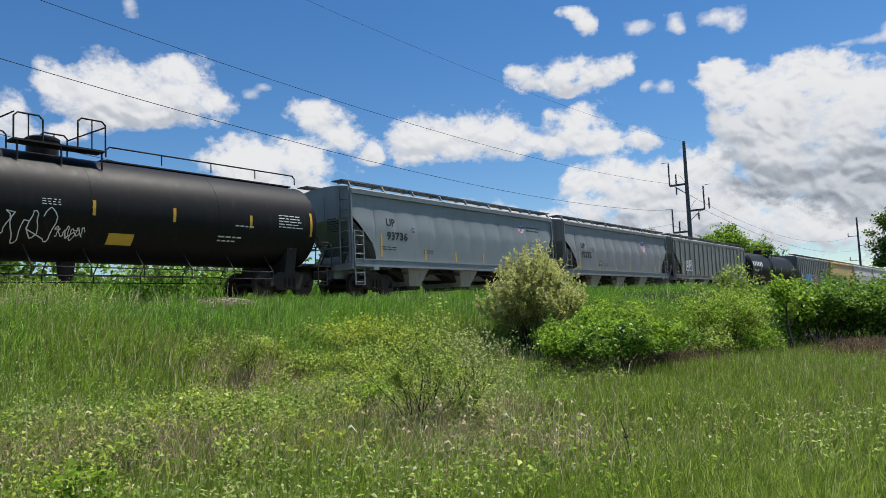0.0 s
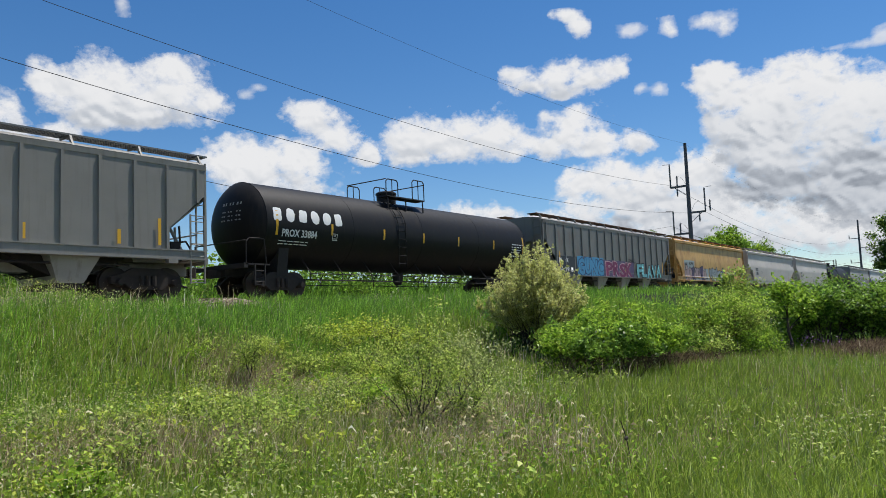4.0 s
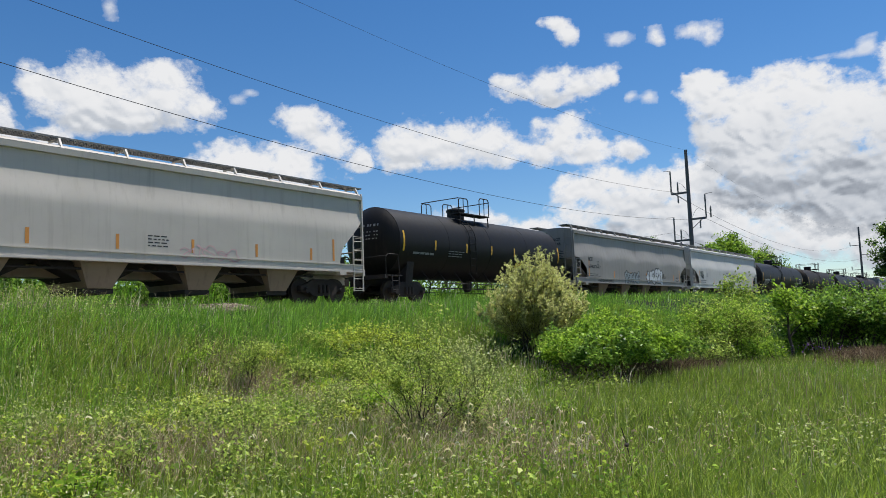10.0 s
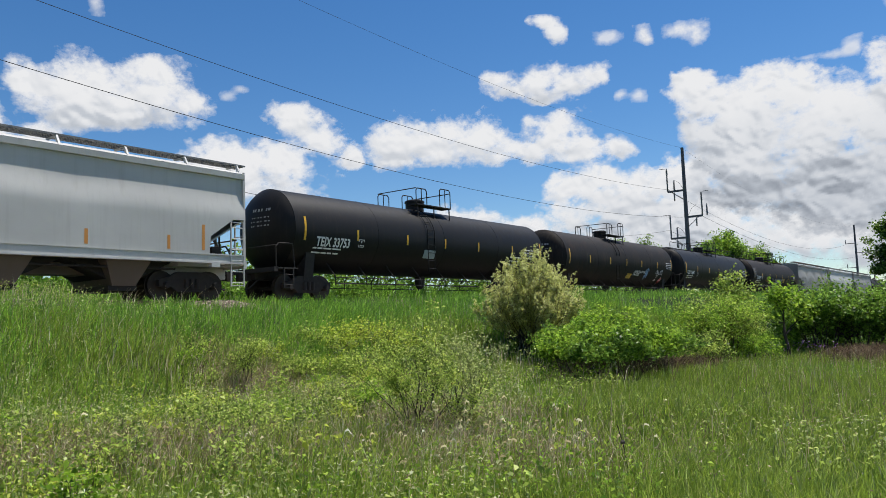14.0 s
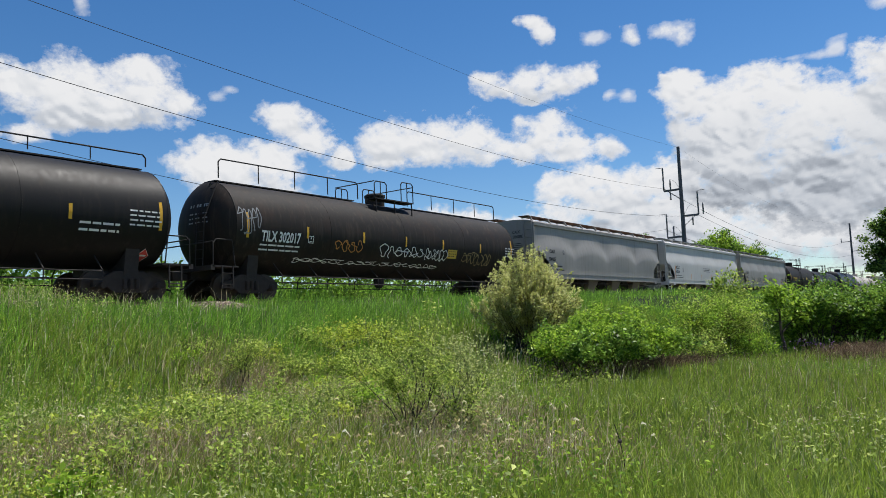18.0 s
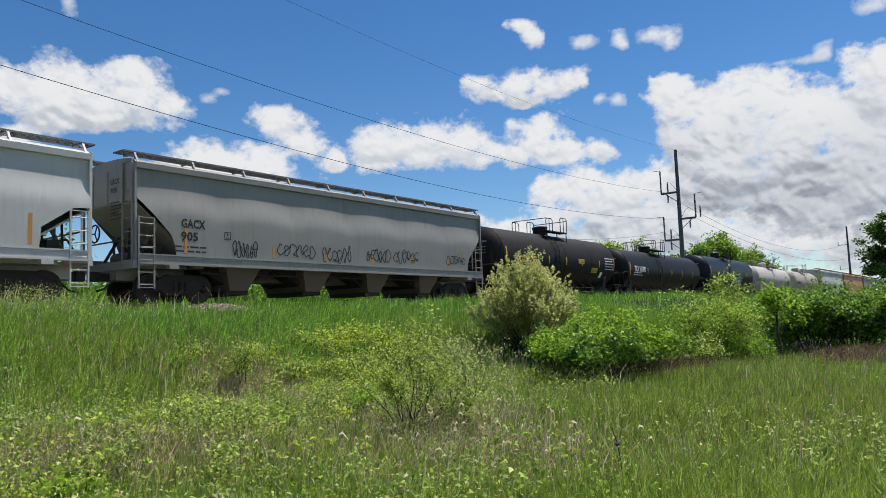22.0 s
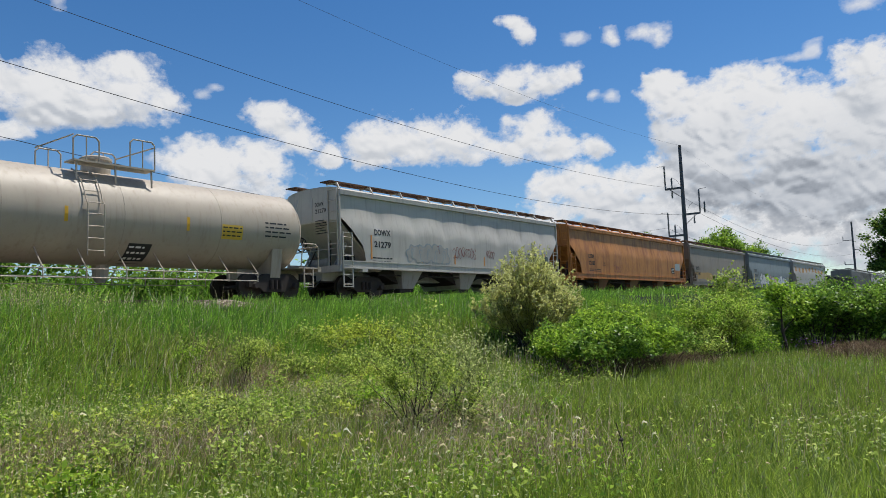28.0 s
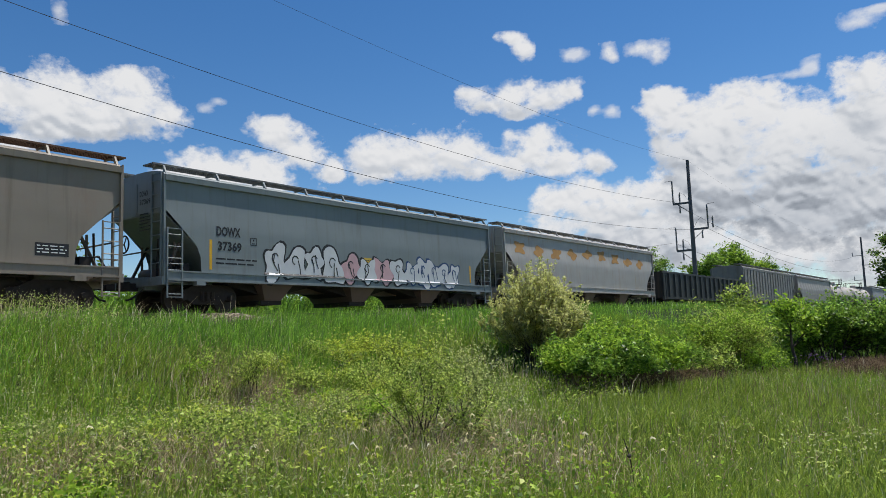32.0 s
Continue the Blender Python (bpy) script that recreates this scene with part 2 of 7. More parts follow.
def rubble(count, seed, box, size, lift, keep=None):
    """Loose stones: squashed eight-cornered lumps strewn over a patch of ground."""
    rng = np.random.default_rng(seed)
    x, y = rng.uniform(box[0], box[1], count), rng.uniform(box[2], box[3], count)
    if keep is not None:
        ok = keep(x, y)
        x, y = x[ok], y[ok]
    m = len(x)
    s = rng.uniform(*size, (m, 1, 3)) * np.array([1.0, 0.9, 0.7])
    corner = np.array([(-1, -1, -1), (1, -1, -1), (1, 1, -1), (-1, 1, -1), (-1, -1, 1), (1, -1, 1), (1, 1, 1), (-1, 1, 1)], float)[None] * rng.uniform(0.45, 1.0, (m, 8, 3)) * s
    a = rng.uniform(0, 6.283, m)
    c, sn = np.cos(a)[:, None], np.sin(a)[:, None]
    px = corner[..., 0] * c - corner[..., 1] * sn + x[:, None]
    py = corner[..., 0] * sn + corner[..., 1] * c + y[:, None]
    pz = corner[..., 2] + lift(x, y)[:, None]
    face = np.array([(3, 2, 1, 0), (4, 5, 6, 7), (0, 1, 5, 4), (1, 2, 6, 5), (2, 3, 7, 6), (3, 0, 4, 7)])
    return np.stack([px, py, pz], -1).reshape(-1, 3), (face[None] + 8 * np.arange(m)[:, None, None]).reshape(-1, 4)


def bed_top(x, y):
    d = np.abs(y - TRACK_Y)
    return np.interp(d, [1.5, 2.0, 3.1], [-0.27, -0.36, -0.60])


def bare_patch(x, y):
    """Where ballast has spilled over the crest and no grass grows."""
    a = np.exp(-((x - 7.6) / 1.0) ** 2) + np.exp(-((x - 12.7) / 0.9) ** 2) + 0.4 * np.exp(-((x - 10.2) / 0.5) ** 2)
    return a * ease((y - 16.1) / 0.5)


sv, sq = rubble(12000, 6, (5.5, 15.5, 16.0, 18.6), (0.035, 0.085), lambda x, y: ground_z(x, y) + 0.02, lambda x, y: bare_patch(x, y) > 0.3)
tagged(new("spilled_ballast", raw_mesh("spilled_ballast", sv, sq, stone_mat)), "spilled reddish ballast stones on the crest", "gravel", kind="stuff")
rv, rq = rubble(9000, 5, (3, 45, 18.2, 20.7), (0.025, 0.06), lambda x, y: np.maximum(bed_top(x, y), ground_z(x, y)) + 0.01)
stones = new("ballast_stones", raw_mesh("ballast_stones", rv, rq, stone_mat))
tagged(stones, "loose reddish-brown crushed ballast stones beside the rails", "gravel", kind="stuff")

# ---------------------------------------------------------------- car materials
dark_steel = plain("undercarriage_steel", (0.030, 0.026, 0.024), 0.8, 0.2, 0.4, 9)
brown_steel = plain("truck_steel", (0.030, 0.024, 0.020), 0.9, 0.0, 0.4, 9)
wheel_steel = plain("wheel_steel", (0.05, 0.038, 0.03), 0.7, 0.3, 0.3, 6)
ink_black = plain("black_stencil", (0.015, 0.016, 0.018), 0.6, 0, 0.1)
ink_white = plain("white_stencil", (0.78, 0.78, 0.76), 0.6, 0, 0.05)
ink_gold = plain("gold_stencil", (0.62, 0.33, 0.03), 0.6, 0, 0.1)
ink_dim = plain("worn_white_stencil", (0.30, 0.30, 0.29), 0.7, 0, 0.2)
ink_grey = plain("grey_stencil", (0.22, 0.23, 0.24), 0.6, 0, 0.1)
stripe_yellow = plain("reflective_yellow", (0.72, 0.40, 0.02), 0.45, 0, 0.12, 30)
stripe_orange = plain("reflective_orange", (0.62, 0.26, 0.05), 0.45, 0, 0.15, 30)
sign_red = plain("placard_red", (0.55, 0.05, 0.04), 0.5, 0, 0.05)
sign_blue = plain("mark_blue", (0.03, 0.06, 0.25), 0.5, 0, 0.05)
grating = plain("galvanised_grating", (0.20, 0.20, 0.19), 0.6, 0.5, 0.3, 15)


# ---------------------------------------------------------------- running gear
def wheel_shape():
    s = Shape().lathe([(-0.815, 0.20), (-0.815, 0.46), (-0.69, 0.46), (-0.685, 0.49), (-0.665, 0.49), (-0.66, 0.40), (-0.69, 0.36), (-0.70, 0.16), (-0.64, 0.12), (-0.62, 0.075),
                       (0.62, 0.075), (0.64, 0.12), (0.70, 0.16), (0.69, 0.36), (0.66, 0.40), (0.665, 0.49), (0.685, 0.49), (0.69, 0.46), (0.815, 0.46), (0.815, 0.20)], "y", 20)
    return s.mesh("wheelset", True, 30)


def side_frame_shape():
    poly = [(-1.12, 0.42), (-1.12, 0.62), (-0.80, 0.70), (-0.45, 0.88), (0.45, 0.88), (0.80, 0.70), (1.12, 0.62), (1.12, 0.42), (0.72, 0.42), (0.50, 0.26), (-0.50, 0.26), (-0.72, 0.42)]
    s = Shape().prism(poly, "y", -0.09, 0.09)
    for k in (-0.2, 0.0, 0.2):
        s.lathe([(0.36, 0.07), (0.66, 0.07)], "z", 8)
        s.shift(k, -0.12, 0, len(s.v) - 16)
    for k in (-0.88, 0.88):
        s.lathe([(-0.20, 0.09), (-0.08, 0.12), (0.09, 0.12)], "y", 10)
        s.shift(k, 0, 0.46, len(s.v) - 30)
    return s.mesh("side_frame")


WHEELS = []


def truck(parent, x):
    t = part("truck", stored("bolster", lambda: Shape().box(-0.2, 0.2, -1.0, 1.0, 0.42, 0.70).mesh("truck")), brown_steel, parent, "brown cast-steel four-wheel truck", pose(x, 0, 0))
    for y in (-1.0, 1.0):
        part("side_frame", stored("frame", side_frame_shape), brown_steel, t, at=pose(0, y, 0))
    for k in (-0.88, 0.88):
        WHEELS.append(part("wheelset", stored("wheel", wheel_shape), wheel_steel, t, "dark steel wheels on an axle", pose(k, 0, 0.46)))


def coupler_shape():
    s = Shape().box(0.0, 0.45, -0.09, 0.09, 0.72, 0.94)
    s.prism([(0.40, -0.16), (0.62, -0.18), (0.74, -0.05), (0.66, 0.02), (0.74, 0.12), (0.62, 0.18), (0.40, 0.12)], "z", 0.70, 0.98)
    return s.mesh("coupler")


def ends_gear(parent, half, reach):
    """Couplers, air hoses and end sills at both ends."""
    for sgn, turn in ((-1, 180), (1, 0)):
        part("coupler", stored("coupler", coupler_shape), brown_steel, parent, at=pose(sgn * reach, 0, 0, 0, 0, turn))
        hose = Shape().tube([(0, 0.35, 0.8), (0.25, 0.36, 0.62), (0.45, 0.34, 0.45), (0.62, 0.28, 0.40)], 0.03, 6)
        part("air_hose", stored("hose", lambda: hose.mesh("air_hose")), dark_steel, parent, at=pose(sgn * reach, 0, 0, 0, 0, turn))


def ladder(parent, x, y, z0, z1, width, material, along="x", step=0.36):
    """Two stiles, each rung a piece of its own."""
    def frame_of():
        s = Shape()
        for k in (0, width):
            s.box(*((k - 0.022, k + 0.022, -0.02, 0.02) if along == "x" else (-0.02, 0.02, k - 0.022, k + 0.022)), 0, z1 - z0)
        for z in (0.03, z1 - z0 - 0.03):
            s.box(*((0.018, width - 0.018, -0.012, 0.012) if along == "x" else (-0.012, 0.012, 0.018, width - 0.018)), z - 0.012, z + 0.012)
        return s.mesh("ladder")
    rails = part("ladder", stored(("stiles", round(width, 2), round(z1 - z0, 2), along), frame_of), material, parent, at=pose(x, y, z0))
    b = (width, 0, 0) if along == "x" else (0, width, 0)
    rung = stored(("rung", round(width, 2), along), lambda: Shape().bar((0, 0, 0), b, 0.016, 5).mesh("rung"))
    z = 0.12
    while z < z1 - z0:
        part("rung", rung, material, rails, at=pose(0, 0, z))
        z += step


def sliced(me, step_y=0.08, step_x=0.35):
    """Cut a flat mesh into small pieces, so that it can follow a curved skin."""
    bm = bmesh.new()
    bm.from_mesh(me)
    for axis, step in ((1, step_y), (0, step_x)):
        lo, hi = min(v.co[axis] for v in bm.verts), max(v.co[axis] for v in bm.verts)
        n = min(24, int((hi - lo) / step))
        for k in range(1, n + 1):
            p, q = Vector((0, 0, 0)), Vector((0, 0, 0))
            p[axis], q[axis] = lo + (hi - lo) * k / (n + 1), 1
            bmesh.ops.bisect_plane(bm, geom=list(bm.verts) + list(bm.edges) + list(bm.faces), plane_co=p, plane_no=q)
    out = bpy.data.meshes.new(me.name)
    bm.to_mesh(out)
    bm.free()
    return out


def mapped(me2d, x, z, surf, lift=0.004):
    """Lay a flat mesh (in x, y) on the near side of a car, following its skin."""
    me = me2d.copy()
    n = len(me.vertices)
    co = np.empty(n * 3, np.float32)
    me.vertices.foreach_get("co", co)
    co = co.reshape(-1, 3)
    px, pz = co[:, 0] + x, co[:, 1] + z
    out = np.stack([px, [surf(a, b) - lift for a, b in zip(px, pz)], pz], -1).astype(np.float32)
    me.vertices.foreach_set("co", out.ravel())
    me.update()
    return me


def letters(word, size, squeeze=1.0):
    """A flat mesh of a word in the built-in font."""
    def make():
        cu = bpy.data.curves.new("word", "FONT")
        cu.body, cu.size, cu.resolution_u, cu.offset = word, size, 2, size * 0.012
        ob = bpy.data.objects.new("word", cu)
        me = bpy.data.meshes.new_from_object(ob)
        bpy.data.objects.remove(ob)
        for v in me.vertices:
            v.co.x *= squeeze
        me.materials.clear()
        return me
    return stored(("word", word, size, squeeze), make)


def flat_grid(w, h, nx=2, nz=2):
    s = Shape()
    vs = [(w * i / nx, h * j / nz, 0) for j in range(nz + 1) for i in range(nx + 1)]
    s.add(vs, [(j * (nx + 1) + i, j * (nx + 1) + i + 1, (j + 1) * (nx + 1) + i + 1, (j + 1) * (nx + 1) + i) for j in range(nz) for i in range(nx)])
    return s


def patch(parent, name, x, z, w, h, material, surf, lift=0.006, label=""):
    nz = max(1, int(h / 0.15))
    return part(name, mapped(stored(("patch", w, h), lambda: flat_grid(w, h, 2, nz).mesh(name)), x, z, surf, lift), material, parent, label)


def small_print(parent, x, z, w, h, lines, material, surf, name="stencil_lines"):
    """Unreadable small print as rows of short bars."""
    rng = random.Random(round(x * 31 + z * 17 + w * 7, 3))
    s = Shape()
    for k in range(lines):
        u, top = 0.0, h - (k + 0.25) * h / lines
        while u < w * rng.uniform(0.75, 1.0):
            q = min(rng.uniform(0.10, 0.28) * max(w, 0.5), w - u)
            if q < 0.03:
                break
            s.add([(u, top - 0.34 * h / lines, 0), (u + q, top - 0.34 * h / lines, 0), (u + q, top, 0), (u, top, 0)], [(0, 1, 2, 3)])
            u += q + 0.05
    return part(name, mapped(s.mesh(name), x, z, surf), material, parent)


def framed_box(parent, x, z, s, material, surf):
    sh = Shape()
    t = s * 0.09
    for a, b, c, d in ((0, s, 0, t), (0, s, s - t, s), (0, t, t, s - t), (s - t, s, t, s - t), (s * .4, s * .6, s * .55, s * .8), (s * .25, s * .75, s * .2, s * .3)):
        sh.add([(a, c, 0), (b, c, 0), (b, d, 0), (a, d, 0)], [(0, 1, 2, 3)])
    return part("consolidated_stencil", mapped(sh.mesh("consolidated_stencil"), x, z, surf), material, parent)


# ---------------------------------------------------------------- covered hoppers
def hopper(label, left, right, skin, eave=4.15, sill=1.14, bays=3, curved=True, roof_mat=None, panel=1.3, cut="step", walk_mat=None, under=None, stripe=None, roof_rise=0.22, scallop=0.1, bulge=0.17):
    """A covered hopper car between two body ends; returns the car and its side surface."""
    L = right - left
    h = L / 2
    car = thing("covered_hopper_car", label, "hopper car", pose((left + right) / 2, TRACK_Y, 0), "freight train")
    under = under or brown_steel
    walk_mat = walk_mat or grating
    roof_mat = roof_mat or skin
    top = eave - 0.16
    low = sill + 0.30

    def surf(x, z):
        if z < low + 0.03:
            return -1.535 if curved else -1.552
        if not curved:
            return -1.552
        t = (z - low) / (top - low)
        t = min(1, max(0, t))
        seam = 1 - abs(math.sin(math.pi * (x + h) / panel)) ** 0.6
        belly = bulge * float(ease((1 - t - 0.17 - scallop * seam) / 0.36))
        quilt = 0.25 * scallop * (1 - seam) * math.sin(math.pi * min(1, max(0, 1.15 * t - 0.1)))
        return -(1.42 + 0.78 * belly + quilt)

    def z_cut(x):
        d = h - abs(x)
        if cut == "step":
            return float(np.interp(d, (0, 0.5, 1.35, 1.4), (2.62, 2.58, 2.0, low)))
        return float(np.interp(d, (0, 0.06, 1.12, 1.26, 1.3), (3.16, 3.10, 2.06, 1.72, low)) if curved else np.interp(d, (0, 0.06, 1.26, 1.28), (3.2, 3.15, 2.1, low)))

    def side(sign):
        s = Shape()
        step = min(panel / 12, 0.25) if curved else 0.2
        xs = np.unique(np.round(np.concatenate([np.linspace(-h, h, int(L / step) + 1), [s * (h - d) for s in (-1, 1) for d in (0.06, 0.1, 0.5, 1.12, 1.26, 1.28, 1.3, 1.35, 1.4)]]), 4))
        nz = 26 if curved else 3
        vs = []
        for x in xs:
            z0 = z_cut(x)
            for j in range(nz + 1):
                z = z0 + (top - z0) * j / nz
                vs.append((x, -sign * (surf(x, max(z, low + 0.031)) if curved else -1.50), z))
        n = nz + 1
        s.add(vs, [(i * n + j, (i + 1) * n + j, (i + 1) * n + j + 1, i * n + j + 1) for i in range(len(xs) - 1) for j in range(nz)])
        return s.mesh("side_sheet", True, 50)

    key = (round(L, 2), eave, sill, curved, panel, cut, scallop, bulge)
    for sign in (-1, 1):
        part("side_sheet", stored(("side", sign, key), lambda: side(sign)), skin, car)
    # eave strips, roof, ends
    for y in (-1.0, 1.0):
        e = Shape().prism([(y * 1.40, top - 0.02), (y * 1.52, top), (y * 1.53, eave), (y * 1.30, eave + 0.05)], "x", -h, h)
        part("roof_edge", stored(("edge", y, key), lambda: e.mesh("roof_edge")), roof_mat, car)
        b = Shape().prism([(y * u, w) for u, w in ((1.40, sill), (1.585, sill), (1.585, sill + 0.05), (1.53, sill + 0.05), (1.53, low - 0.03), (1.56, low - 0.03), (1.56, low + 0.01), (1.40, low + 0.02))], "x", -h + 0.06, h - 0.06)
        part("side_sill", stored(("sill", y, key), lambda: b.mesh("side_sill")), skin, car)
    roof = Shape()
    arc = [(1.45 * math.cos(a), eave + 0.03 + roof_rise * math.sin(a)) for a in np.linspace(0, math.pi, 11)]
    roof.prism(arc, "x", -h + 0.01, h - 0.01)
    part("roof", stored(("roof", key, roof_rise), lambda: roof.mesh("roof", True, 30)), roof_mat, car)
    for sg in (-1, 1):
        x = sg * h
        foot = 2.62 if cut == "step" else 3.06
        wall = [(-1.37, foot), (1.37, foot), (1.38, top), (1.3, eave + 0.02), (0, eave + 0.10), (-1.3, eave + 0.02), (-1.38, top)]
        e = Shape().prism(wall, "x", x - 0.02, x + 0.02)
        for y in (-0.85, 0.0, 0.85):
            e.box(x - 0.05 if sg < 0 else x, x if sg < 0 else x + 0.05, y - 0.03, y + 0.03, foot, eave - 0.1)
        part("end_wall", stored(("end", sg, key), lambda: e.mesh("end_wall")), skin, car)
        sl = Shape().add([(x, -1.37, foot + 0.02), (x, 1.37, foot + 0.02), (x - sg * 2.4, 1.37, 1.15), (x - sg * 2.4, -1.37, 1.15), (x, -1.37, foot - 0.04), (x, 1.37, foot - 0.04), (x - sg * 2.4, 1.37, 1.09), (x - sg * 2.4, -1.37, 1.09)],
                         [(0, 1, 2, 3), (7, 6, 5, 4), (0, 4, 5, 1), (2, 6, 7, 3), (0, 3, 7, 4), (1, 5, 6, 2)])
        part("slope_sheet", stored(("slope", sg, key), lambda: sl.mesh("slope_sheet")), skin, car)
        # corner posts, end sill and platform
        for y in (-1.46, 1.46):
            c = Shape().box(x - 0.035, x + 0.035, y - 0.045, y + 0.045, sill - 0.1, eave - 0.02)
            part("corner_post", stored(("post", sg, y, key), lambda: c.mesh("corner_post")), skin, car)
        p = Shape().box(min(x, x - sg * 2.3), max(x, x - sg * 2.3), -0.45, 0.45, 0.72, 1.12)
        p.box(x - 0.08, x + 0.08, -1.5, 1.5, sill - 0.12, sill + 0.12)
        p.prism([(x - sg * 0.5, sill - 0.06), (x - sg * 0.7, sill + 0.1), (x - sg * 1.5, sill + 0.28), (x - sg * 2.1, sill + 0.1), (x - sg * 2.1, sill - 0.06)], "y", -0.9, 0.9)
        p.box(min(x, x - sg * 0.6), max(x, x - sg * 0.6), -1.5, 1.5, sill - 0.04, sill)
        part("end_platform", stored(("plat", sg, key), lambda: p.mesh("end_platform")), skin, car)
        br = Shape()
        for y in (-0.9, 0.9):
            br.bar((x - sg * 0.25, y, sill), (x - sg * 0.9, y, 2.2), 0.05, 6)
            br.bar((x - sg * 0.7, y, sill), (x - sg * 0.7, y, 2.2), 0.04, 6)
        br.bar((x - sg * 0.25, -1.4, 1.95), (x - sg * 0.25, 1.4, 1.95), 0.025, 6)
        part("end_bracing", stored(("brace", sg, key), lambda: br.mesh("end_bracing")), under, car)
        # brake gear under the slope sheet, side braces and a grab rail
        tank_at = x - sg * 0.78
        part("air_reservoir", stored("reservoir", lambda: Shape().lathe([(-0.55, 0.05), (-0.5, 0.16), (-0.42, 0.21), (0.42, 0.21), (0.5, 0.16), (0.55, 0.05)], "y", 14).mesh("air_reservoir", True, 35)), under, car, "brake air reservoir", pose(tank_at, -0.35 if sg > 0 else 0.5, sill + 0.32))
        part("brake_valve", stored("valve", lambda: Shape().box(-0.16, 0.16, -0.2, 0.2, -0.22, 0.22).box(-0.24, -0.16, -0.1, 0.1, -0.1, 0.12).mesh("brake_valve")), dark_steel, car, at=pose(tank_at - sg * 0.1, -1.0, sill + 0.36))
        rig = Shape().tube([(x - sg * 0.2, -1.2, sill + 0.15), (x - sg * 0.45, -1.1, sill + 0.62), (x - sg * 0.8, -0.95, sill + 0.55)], 0.03, 6)
        part("brake_pipe", stored(("rig", sg, key), lambda: rig.mesh("brake_pipe")), dark_steel, car)
        rod = Shape().bar((x - sg * 0.3, -0.6, sill + 0.05), (x - sg * 0.35, -0.6, 2.3), 0.035, 6)
        part("brake_rod", stored(("rod", sg, key), lambda: rod.mesh("brake_rod")), dark_steel, car)
        stay = Shape().bar((x - sg * 0.12, 0.5, sill + 0.1), (x - sg * 0.5, 0.3, 2.1), 0.03, 6)
        part("end_stay", stored(("stay", sg, key), lambda: stay.mesh("end_stay")), dark_steel, car)
        wing = Shape().prism([(x - sg * 0.5, sill + 0.02), (x - sg * 1.35, sill + 0.02), (x - sg * 1.15, 1.98), (x - sg * 0.98, 1.98)], "y", -0.52, -0.44)
        part("gusset_plate", stored(("wing", sg, key), lambda: wing.mesh("gusset_plate")), under, car)
        grab = Shape().tube([(x - sg * 0.12, -1.56, sill + 0.5), (x - sg * 0.12, -1.62, sill + 0.5), (x - sg * 0.55, -1.62, sill + 0.5), (x - sg * 0.55, -1.56, sill + 0.5)], 0.014, 5)
        part("grab_iron", stored(("grab", sg, key), lambda: grab.mesh("grab_iron")), skin, car)
        part("jacking_pad", stored(("pad", sg, key), lambda: Shape().box(x - sg * 1.2 - 0.16, x - sg * 1.2 + 0.16, -1.60, -1.40, sill - 0.12, sill).mesh("jacking_pad")), skin, car)
        ladder(car, x + (0.07 if sg < 0 else -0.57), -1.535, 0.42, 2.55, 0.5, skin)
        ladder(car, x + sg * 0.07, -1.4, sill, eave + 0.1, 0.5, skin, "y", 0.42)
    # brake wheel on the end with the hand brake
    bw = Shape().lathe([(-0.03, 0.27), (0.0, 0.30), (0.03, 0.27), (0.0, 0.24)], "x", 16, False)
    for k in range(3):
        a = k * 2.094
        bw.bar((0, 0, 0), (0, 0.26 * math.cos(a), 0.26 * math.sin(a)), 0.02, 5)
    part("brake_wheel", stored("brakewheel", lambda: bw.mesh("brake_wheel")), dark_steel, car, at=pose(-h - 0.12, 0.55, 2.2))
    # running boards on brackets, hatch trough
    zt = eave + roof_rise + 0.06
    for y in (-1.0, 1.0):
        g = Shape()
        for k in range(5):
            yy = y * (0.72 + 0.13 * k)
            g.box(-h - 0.25, h + 0.25, yy - 0.018, yy + 0.018, zt + 0.05, zt + 0.10)
        k = -h - 0.25
        while k < h + 0.25:
            g.box(k, k + 0.018, min(y * 0.70, y * 1.26), max(y * 0.70, y * 1.26), zt + 0.055, zt + 0.095)
            k += 0.075
        part("running_board", stored(("walk", y, key), lambda: g.mesh("running_board")), walk_mat, car)
    count = int(L / 1.85)
    brk = stored(("bracket", roof_rise, eave), lambda: Shape().prism([(-1.27, zt + 0.055), (-1.45, eave + 0.02), (-1.36, eave + 0.02), (-1.2, zt - 0.01), (-0.7, zt + 0.0), (-0.7, zt + 0.055)], "x", -0.03, 0.03).mesh("bracket"))
    for k in range(count + 1):
        part("walk_bracket", brk, roof_mat, car, at=pose(-h + 0.1 + (L - 0.2) * k / count, 0, 0))
    hatch = Shape().box(-h + 0.6, h - 0.6, -0.42, 0.42, eave + 0.15, zt + 0.02)
    part("roof_hatch", stored(("hatch", key), lambda: hatch.mesh("roof_hatch")), roof_mat, car)
    # outlets
    span = (L - 4.6) / bays
    for k in range(bays):
        c = -h + 2.3 + span * (k + 0.5)
        a, t, b = span / 2 - 0.02, min(0.72, span * 0.3), min(0.36, span * 0.14)
        o = Shape().add([(-t, -1.36, sill + 0.05), (t, -1.36, sill + 0.05), (t, 1.36, sill + 0.05), (-t, 1.36, sill + 0.05), (-b, -1.08, 0.42), (b, -1.08, 0.42), (b, 1.08, 0.42), (-b, 1.08, 0.42)],
                        [(0, 1, 5, 4), (1, 2, 6, 5), (2, 3, 7, 6), (3, 0, 4, 7), (4, 5, 6, 7)])
        # set back between the plates; the recess's shade is put into its dark colour
        slope = Shape().prism([(-a, sill + 0.04), (-b - 0.1, 0.62), (b + 0.1, 0.62), (a, sill + 0.04)], "y", -0.92, 0.92)
